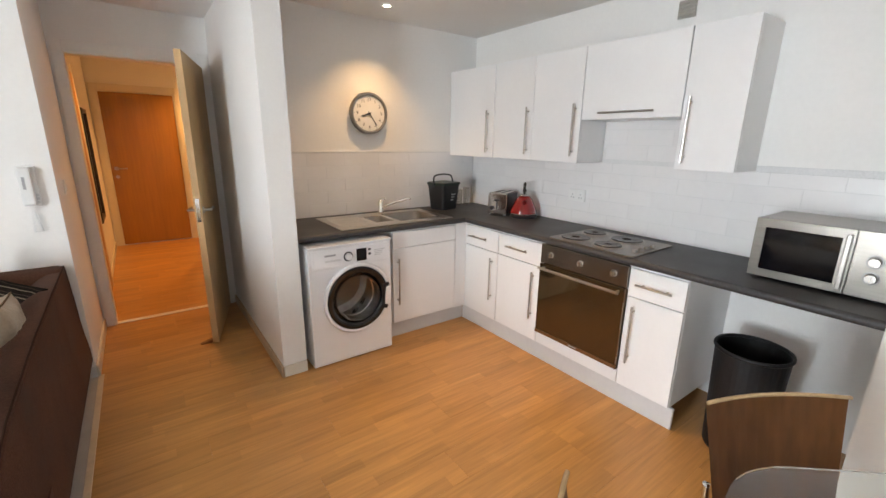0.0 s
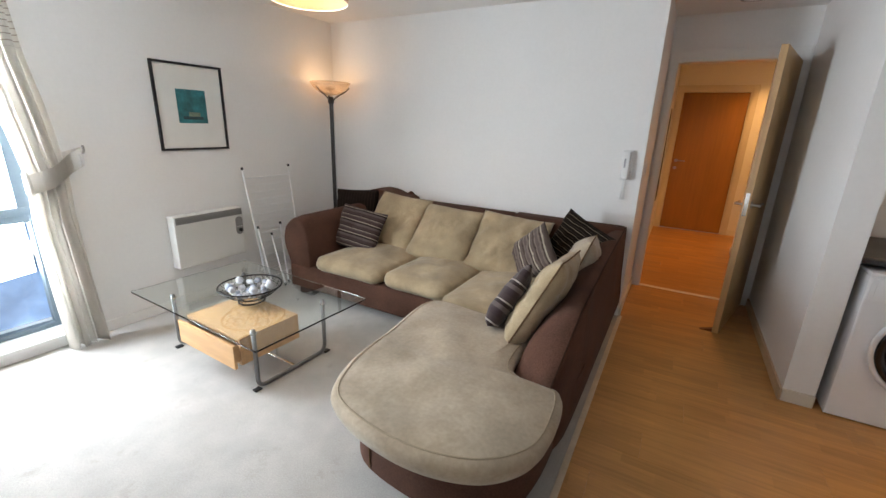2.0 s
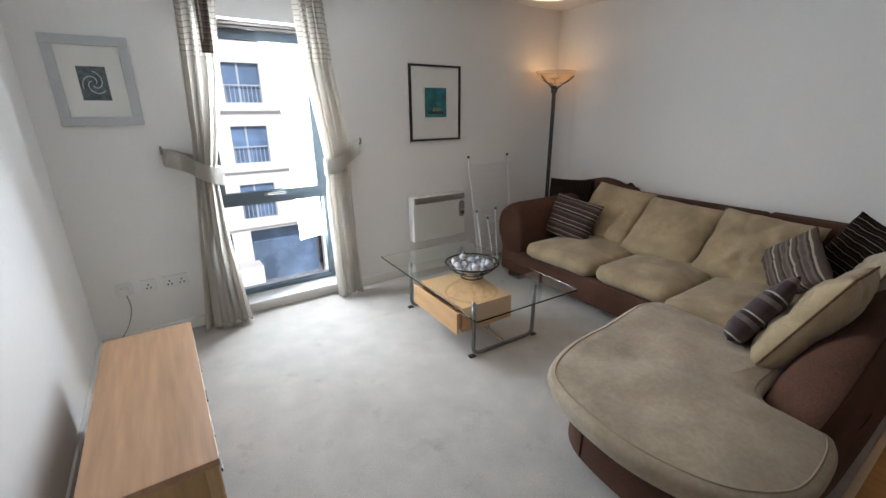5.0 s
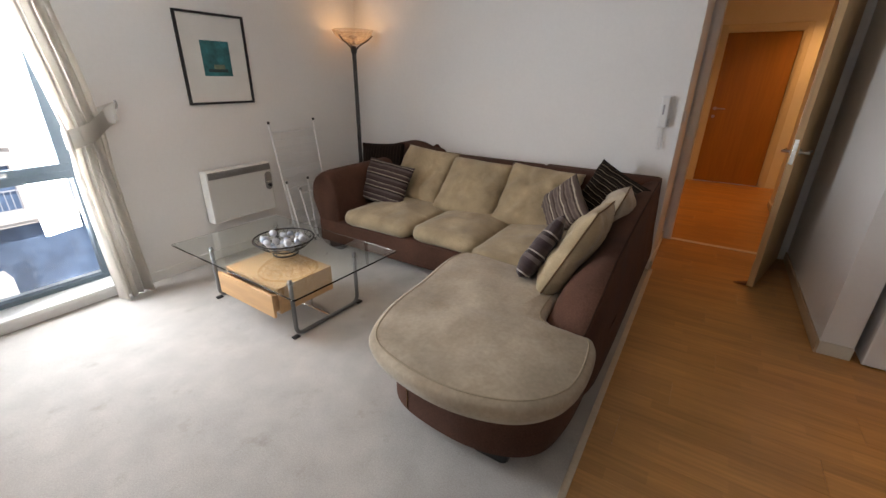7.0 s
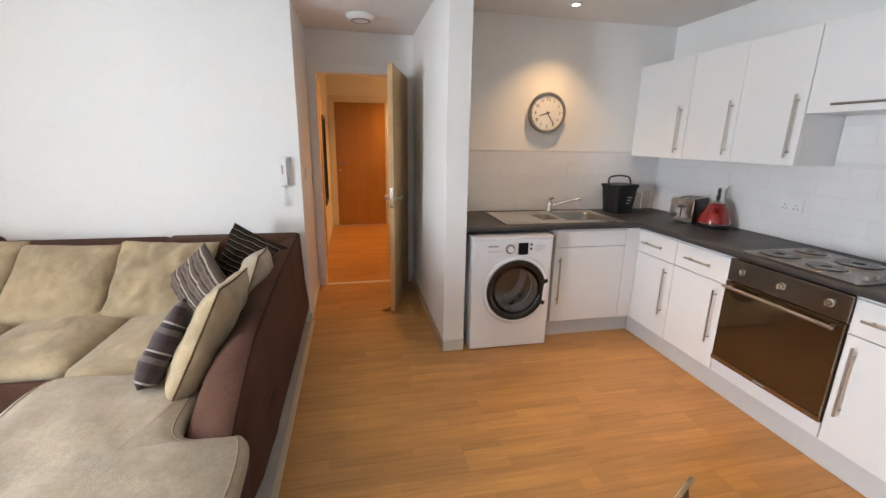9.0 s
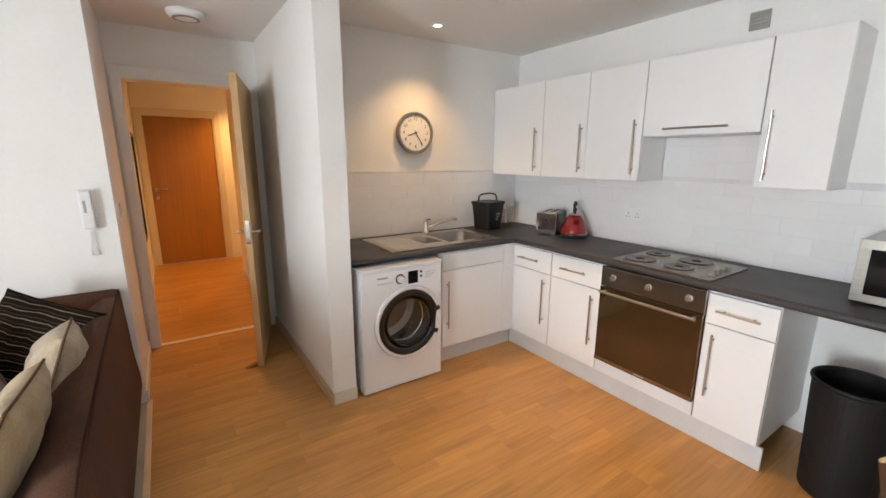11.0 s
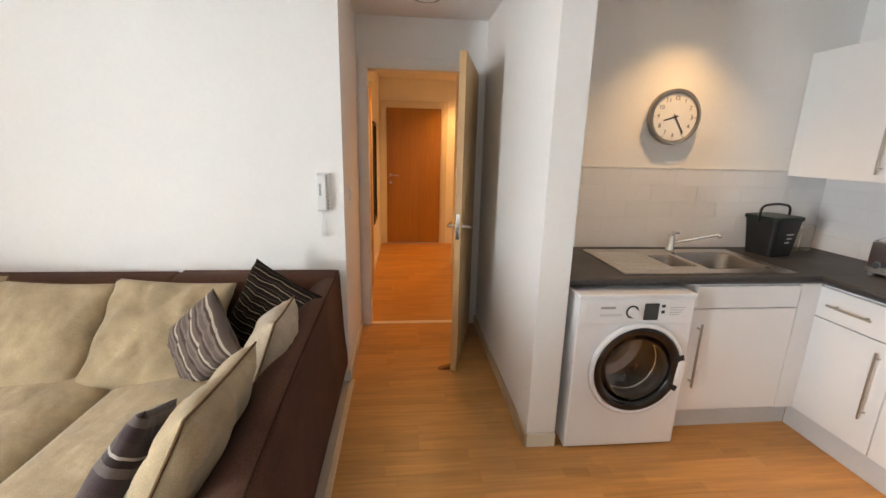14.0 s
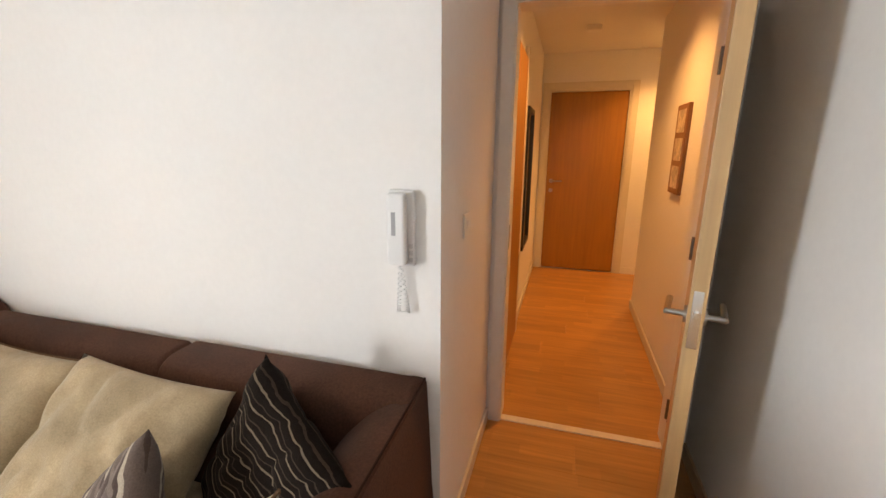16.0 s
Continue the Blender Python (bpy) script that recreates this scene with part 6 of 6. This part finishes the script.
def translucent(m, colour, share, clearness=0.0):
    t, n = m.node_tree, m.node_tree.nodes
    b = n["Principled BSDF"]
    b.inputs["Base Color"].default_value, b.inputs["Roughness"].default_value = (*colour, 1), 0.6
    tr = n.new("ShaderNodeBsdfTranslucent")
    tr.inputs["Color"].default_value = (*colour, 1)
    mix = n.new("ShaderNodeMixShader")
    mix.inputs[0].default_value = share
    t.links.new(b.outputs[0], mix.inputs[1]), t.links.new(tr.outputs[0], mix.inputs[2])
    out = mix.outputs[0]
    if clearness:
        see, both = n.new("ShaderNodeBsdfTransparent"), n.new("ShaderNodeMixShader")
        see.inputs[0].default_value, both.inputs[0].default_value = (0.95, 0.90, 0.84, 1), clearness
        t.links.new(out, both.inputs[1]), t.links.new(see.outputs[0], both.inputs[2])
        out = both.outputs[0]
    t.links.new(out, n["Material Output"].inputs["Surface"])


translucent(GLOW_GLASS, (0.80, 0.70, 0.60), 0.30, 0.72)
LX, LY = -2.86, 3.11
stand = thing("floor_lamp", (LX, LY, 0), "dark-poled uplighter floor lamp with a lit frosted bowl", "floor lamp")
part("foot", lathe([(0.0, 0.0), (0.135, 0.0), (0.137, 0.012), (0.12, 0.022), (0.02, 0.030), (0.0, 0.030)], 32), POLE, stand, local=True, smooth=True)
part("pole", several(*(rod((0.011 * math.cos(q), 0.011 * math.sin(q), 0.02), (0.011 * math.cos(q), 0.011 * math.sin(q), 1.63), 0.009, 10) for q in (0.3, 2.4, 4.5))), POLE, stand, local=True, smooth=False)
part("collar", lathe([(0.0, 1.60), (0.026, 1.60), (0.030, 1.625), (0.022, 1.66), (0.0, 1.665)], 20), POLE, stand, local=True, smooth=True)
for q in (0.52, 2.62, 4.71):
    part("arm", tube(curved([(0.02 * math.cos(q), 0.02 * math.sin(q), 1.63), (0.07 * math.cos(q), 0.07 * math.sin(q), 1.672), (0.13 * math.cos(q), 0.13 * math.sin(q), 1.705), (0.178 * math.cos(q), 0.178 * math.sin(q), 1.745)], False, 6), 0.007, 8), POLE, stand, "curved dark arm", local=True, smooth=True)
part("shade", lathe([(0.0, 1.672), (0.05, 1.678), (0.11, 1.702), (0.160, 1.745), (0.187, 1.790), (0.183, 1.792), (0.156, 1.750), (0.107, 1.708), (0.05, 1.684), (0.0, 1.678)], 40), GLOW_GLASS, stand, "frosted glass bowl shade", local=True, smooth=True)
part("cap_screw", several(rod((0, 0, 1.68), (0, 0, 1.730), 0.007, 8), *(rod((0, 0, 1.722), (0.040 * math.cos(q), 0.040 * math.sin(q), 1.742), 0.010, 8, 0.013) for q in (0.3, 1.6, 2.8, 4.1, 5.3))), POLE, stand, local=True)

# pendant
SHADE = bpy.data.materials.new("cream_fabric_shade")
SHADE.use_nodes = True
translucent(SHADE, (0.66, 0.50, 0.34), 0.4)
PX, PY = -1.545, 1.625
pend = thing("pendant_lamp", (PX, PY, H), "lit cream drum pendant lampshade on a white flex", "pendant lamp")
part("ceiling_rose", lathe([(0.0, -0.03), (0.03, -0.03), (0.05, -0.008), (0.05, -0.0005), (0.0, -0.0005)], 24), WHITE_PLASTIC, pend, local=True, smooth=True)
part("flex", rod((0, 0, -0.03), (0, 0, -0.20), 0.003, 6), WHITE_PLASTIC, pend, local=True)
part("shade", lathe([(0.185, -0.365), (0.205, -0.135), (0.2035, -0.135), (0.1835, -0.365)], 48, True), SHADE, pend, "cream fabric drum shade", local=True, smooth=True)
for r, z in ((0.1845, -0.365), (0.2045, -0.135)):
    part("ring", tube(ringed(r, z), 0.003, 6, True), WHITE_PLASTIC, pend, local=True, smooth=True)
part("spider", several(*(rod((0, 0, -0.165), (0.2035 * math.cos(q), 0.2035 * math.sin(q), -0.14), 0.002, 6) for q in (0.2, 2.3, 4.4))), WHITE_PLASTIC, pend, local=True)
part("bulb_holder", rod((0, 0, -0.20), (0, 0, -0.155), 0.017, 14), WHITE_PLASTIC, pend, local=True)
bm = bmesh.new()
bmesh.ops.create_uvsphere(bm, u_segments=16, v_segments=10, radius=0.028)
lamp_bulb = part("bulb", moved(bm, pose(0, 0, -0.225)), LIT, pend, "glowing bulb", local=True, smooth=True)

# intercom handset by the passage
phone = thing("door_intercom", (-0.18, YN - 0.02, 1.09), "white wall intercom handset with a coiled cord", "intercom")
part("back_plate", solid(-0.222, -0.146, YN - 0.022, YN - 0.001, 1.092, 1.308, 0.006, 3), WHITE_PLASTIC, phone)
part("handset", solid(-0.218, -0.163, YN - 0.052, YN - 0.0225, 1.098, 1.302, 0.012, 4), WHITE_PLASTIC, phone, "white handset")
part("speaker_slot", solid(-0.2020, -0.190, YN - 0.0535, YN - 0.0515, 1.185, 1.250, 0.0005), PRINT_GREY, phone)
for k in range(3):
    part("button", solid(-0.162, -0.150, YN - 0.026, YN - 0.0222, 1.105 + 0.02 * k, 1.117 + 0.02 * k, 0.001), PLINTH, phone)
coil = []
for k in range(150):
    s = k / 149
    x, z = -0.190 + 0.022 * math.sin(s * math.pi) * (1 if s > 0.5 else -0.4), 1.094 - 0.145 * math.sin(s * math.pi)
    coil.append((x + 0.006 * math.cos(k * 1.1), YN - 0.020 + 0.006 * math.sin(k * 1.1), z))
part("cord", tube(coil, 0.0017, 5), WHITE_PLASTIC, phone, smooth=True)

# sockets by the window
socket(pose(XW + 0.0005, -0.225, 0.371, 0, 0, 90), 2, "white double socket on the living room wall")
socket(pose(XW + 0.0005, -0.378, 0.371, 0, 0, 90), 1, "white single outlet plate on the living room wall", False)
socket(pose(XW + 0.0005, -0.505, 0.371, 0, 0, 90), 1, "white single socket with a plug in it")
plug = thing("plug", (XW + 0.03, -0.505, 0.365), "white plug and thin cable hanging down behind the bench", "plug")
part("plug_body", solid(XW + 0.0105, XW + 0.042, -0.532, -0.480, 0.343, 0.390, 0.006), WHITE_PLASTIC, plug)
part("cable", tube(curved([(XW + 0.035, -0.500, 0.346), (XW + 0.045, -0.492, 0.25), (XW + 0.07, -0.53, 0.14), (XW + 0.12, -0.60, 0.05), (XW + 0.30, -0.63, 0.008), (-2.30, -0.63, 0.006)], False, 8), 0.003, 6), GREY_PLASTIC, plug, smooth=True)

# ---- dining corner ----
dining = thing("dining_table", (1.319, -0.062, 0), "glass dining table with rounded corners", "table", turn=-40)
top = part("glass_top", prism(round_rect(-0.45, 0.45, -0.45, 0.45, 0.25, 10), 0.730, 0.740, 0.002), TABLE_GLASS, dining, "clear glass top", local=True)
top.visible_shadow = False
for x, y in ((-0.28, -0.28), (0.28, -0.28), (0.28, 0.28), (-0.28, 0.28)):
    part("leg", rod((x, y, 0.0), (x, y, 0.729), 0.020, 16), CHROME, dining, local=True, smooth=False)


def chair(m):
    ch = thing("dining_chair", (0, 0, 0), "walnut plywood dining chair with curved back and steel legs", "chair", "chairs round the dining table")
    ch.matrix_world = m
    HOME[ch] = Matrix()
    bm = bmesh.new()
    rows = []
    for k in range(13):
        s = k / 12 * 2 - 1
        rows.append([])
        for z in np.linspace(0.50, 0.85, 8):
            lift = (z - 0.50) / 0.35
            rows[-1].append(bm.verts.new((s * (0.160 + 0.035 * lift), 0.195 + 0.075 * lift - 0.026 * s * s, z)))
    for one, two in zip(rows, rows[1:]):
        for k in range(7):
            bm.faces.new((one[k], two[k], two[k + 1], one[k + 1]))
    bmesh.ops.solidify(bm, geom=bm.faces[:], thickness=0.012)
    bk = part("backrest", bm, WALNUT, ch, "curved walnut backrest", local=True, smooth=False)
    edge = [(s * 0.195, 0.270 - 0.026 * s * s - 0.006, 0.8515) for s in (k / 12 * 2 - 1 for k in range(13))]
    part("edge", tube(edge, 0.0052, 6), PLY_EDGE, bk, "pale plywood edge", local=True, smooth=True)
    part("seat", prism(round_rect(-0.20, 0.20, -0.22, 0.18, 0.06), 0.435, 0.450, 0.004), WALNUT, ch, "walnut seat", local=True)
    for x in (-0.165, 0.165):
        part("back_support", tube(curved([(x, 0.10, 0.425), (x, 0.19, 0.45), (x, 0.215, 0.55), (x, 0.225, 0.62)], False, 5), 0.009, 8), CHROME, ch, local=True, smooth=True)
        for y, e in ((-0.17, -0.20), (0.15, 0.21)):
            part("leg", rod((x, y, 0.434), (x * 1.12, e, 0.0), 0.011, 10), CHROME, ch, local=True)
    return ch


chair(pose(1.4155, 0.268, 0, 0, 0, -31.5))
chair(pose(0.912, 0.325, 0, 0, 0, 41))

# ---- outside ----
structure("ground", solid(-400, 400, -400, 400, -7.4, -7.0), material("pale_street_paving", (0.30, 0.30, 0.31), 0.85, grain=(3, 0.15), stain=(0.3, 0.15)))
FACADE = material("pale_render_facade", (0.77, 0.755, 0.73), 0.8, grain=(3, 0.02), stain=(0.3, 0.03), bump=(20, 0.1))
# the blue base colour stands in for reflected sky and haze on the glass
HAZY_PANE = material("hazy_blue_facade_glass", (0.110, 0.180, 0.300), 0.3, grain=(2, 0.2), stain=(0.6, 0.4), bump=(1, 0))
RAILING = material("pale_balcony_rail", (0.45, 0.50, 0.57), 0.5)
FX = -21.0
block = thing("apartment_building", (FX - 5, 4, -7), "pale rendered apartment block with balconied windows across the street", "building")
rows_z = [(1.87, 3.50), (-0.76, 0.87), (-3.37, -1.74)]
cols_y = [0.30 + 2.45 * k for k in range(-4, 8)]
cuts = []
z_at = -3.95
for z0, z1 in rows_z[::-1]:
    cuts.append(solid(FX - 0.30, FX, -14, 26, z_at, z0))
    y_at = -14
    for y in cols_y:
        cuts.append(solid(FX - 0.30, FX, y_at, y, z0, z1))
        y_at = y + 1.52
    cuts.append(solid(FX - 0.30, FX, y_at, 26, z0, z1))
    z_at = z1
cuts.append(solid(FX - 0.30, FX, -14, 26, z_at, 5.2))
for y in (-14, -8.5, -3.0, 2.10, 6.35, 11.5, 17.0, 23.0):
    cuts.append(solid(FX - 0.30, FX, y, y + 0.8, -7, -3.95))
part("wall", several(*cuts), FACADE, block, "pale rendered front wall")
part("core", solid(FX - 10, FX - 2.2, -14, 26, -7, 5.1), material("dim_interior", (0.10, 0.11, 0.13), 0.9), block)
part("roof", solid(FX - 10, FX + 0.25, -14.2, 26.2, 5.2, 5.45), FACADE, block)
for z in (1.68, -0.95, -3.60):
    part("ledge", solid(FX, FX + 0.22, -14, 26, z - 0.16, z), FACADE, block)
for z0, z1 in rows_z:
    for y in cols_y:
        w = part("window", solid(FX - 0.24, FX - 0.20, y, y + 1.52, z0, z1), HAZY_PANE, block, "dark balcony window")
        part("mullion", solid(FX - 0.20, FX - 0.15, y + 0.60, y + 0.68, z0, z1), RAILING, w)
        for k in range(9):
            part("baluster", solid(FX - 0.06, FX - 0.03, y + 0.04 + 0.178 * k, y + 0.065 + 0.178 * k, z0, z0 + 0.70), RAILING, w)
        part("top_rail", solid(FX - 0.07, FX - 0.02, y, y + 1.52, z0 + 0.70, z0 + 0.75), RAILING, w)
for y0, y1 in ((-7.2, -3.0), (-2.2, 2.1), (2.9, 6.35), (7.15, 11.5), (12.3, 17.0)):
    part("shopfront", solid(FX - 1.2, FX - 1.15, y0, y1, -7, -3.95), HAZY_PANE, block, "dark ground-floor glazing")
hut = thing("street_cabin", (FX + 1.0, 2.5, -7), "low white cabin standing in front of the ground floor", "cabin")
part("cabin_body", solid(FX + 0.6, FX + 1.6, 1.95, 3.0, -7.0, -5.25, 0.03), FACADE, hut)

# ---- planks and tiles ----


def piece(name, data, mat, parent, m):
    ob = new(name, data)
    ob.parent, ob.matrix_basis = parent, m
    return ob


def box_data(name, x, y, z, bevel, mat):
    bm = solid(0, x, 0, y, 0, z, bevel, 1)
    data = bpy.data.meshes.new(name)
    bm.to_mesh(data)
    bm.free()
    data.materials.append(mat)
    return data


wood = thing("floor_laminate", (0, 0, 0), "oak-effect laminate plank floor", "floor", kind="structure")
PW, PL = 0.192, 1.285
cut = {}


def planks(x0, x1, y0, y1, start):
    y, row = y0, 0
    while y < y1 - 0.004:
        w = min(PW, y1 - y)
        x = x0 - ((row * 0.43 + start) % 1.0) * PL
        while x < x1:
            a, b = max(x, x0), min(x + PL, x1)
            if b - a > 0.01:
                key = (round(b - a, 3), round(w, 3))
                if key not in cut:
                    cut[key] = box_data("plank", key[0] - 0.0004, key[1] - 0.0004, 0.012, 0.0006, LAMINATE)
                piece("plank", cut[key], LAMINATE, wood, pose(a, y, -0.012))
            x += PL
        y += PW
        row += 1


planks(CX + 0.028, XE, YS, 2.72, 0.2)
planks(CX + 0.028, XE, 2.72, YN, 0.7)
planks(-0.075, 0.885, YN, 4.255, 0.35)
planks(-0.075, 0.90, 4.30, 6.20, 0.1)
planks(-0.075, 1.60, 6.20, 7.30, 0.55)

tiles_n = thing("tiles_north", (0, 0, 0), "white glazed brick tiles behind the sink", "wall tiles", kind="structure")
tiles_e = thing("tiles_east", (0, 0, 0), "white glazed brick tiles behind the hob", "wall tiles", kind="structure")
TW, TH, TG = 0.298, 0.0965, 0.0016


def tile_field(parent, along, a0, a1, z0, z1, m):
    z, row = z0, 0
    while z < z1 - 0.01:
        h = min(TH - TG, z1 - z)
        a = a0 - (TW / 2 if row % 2 else 0)
        while a < a1:
            p, q = max(a, a0), min(a + TW - TG, a1)
            if q - p > 0.012:
                key = (along, round(q - p, 3), round(h, 3))
                if key not in cut:
                    size = (key[1], 0.006, key[2]) if along == "x" else (0.006, key[1], key[2])
                    cut[key] = box_data("tile", *size, 0.0008, TILE)
                piece("tile", cut[key], TILE, parent, pose(p, m, z) if along == "x" else pose(m, p, z))
            a += TW
        z += TH
        row += 1


tile_field(tiles_n, "x", 1.033, XE - 0.012, CT1 + 0.002, 1.370, YN - 0.0112)
tile_field(tiles_e, "y", 0.403, YN - 0.012, CT1 + 0.002, 1.337, XE - 0.0112)
tile_field(tiles_e, "y", 1.364, 1.978, CT1 + 0.002 + 5 * TH, 1.606, XE - 0.0112)
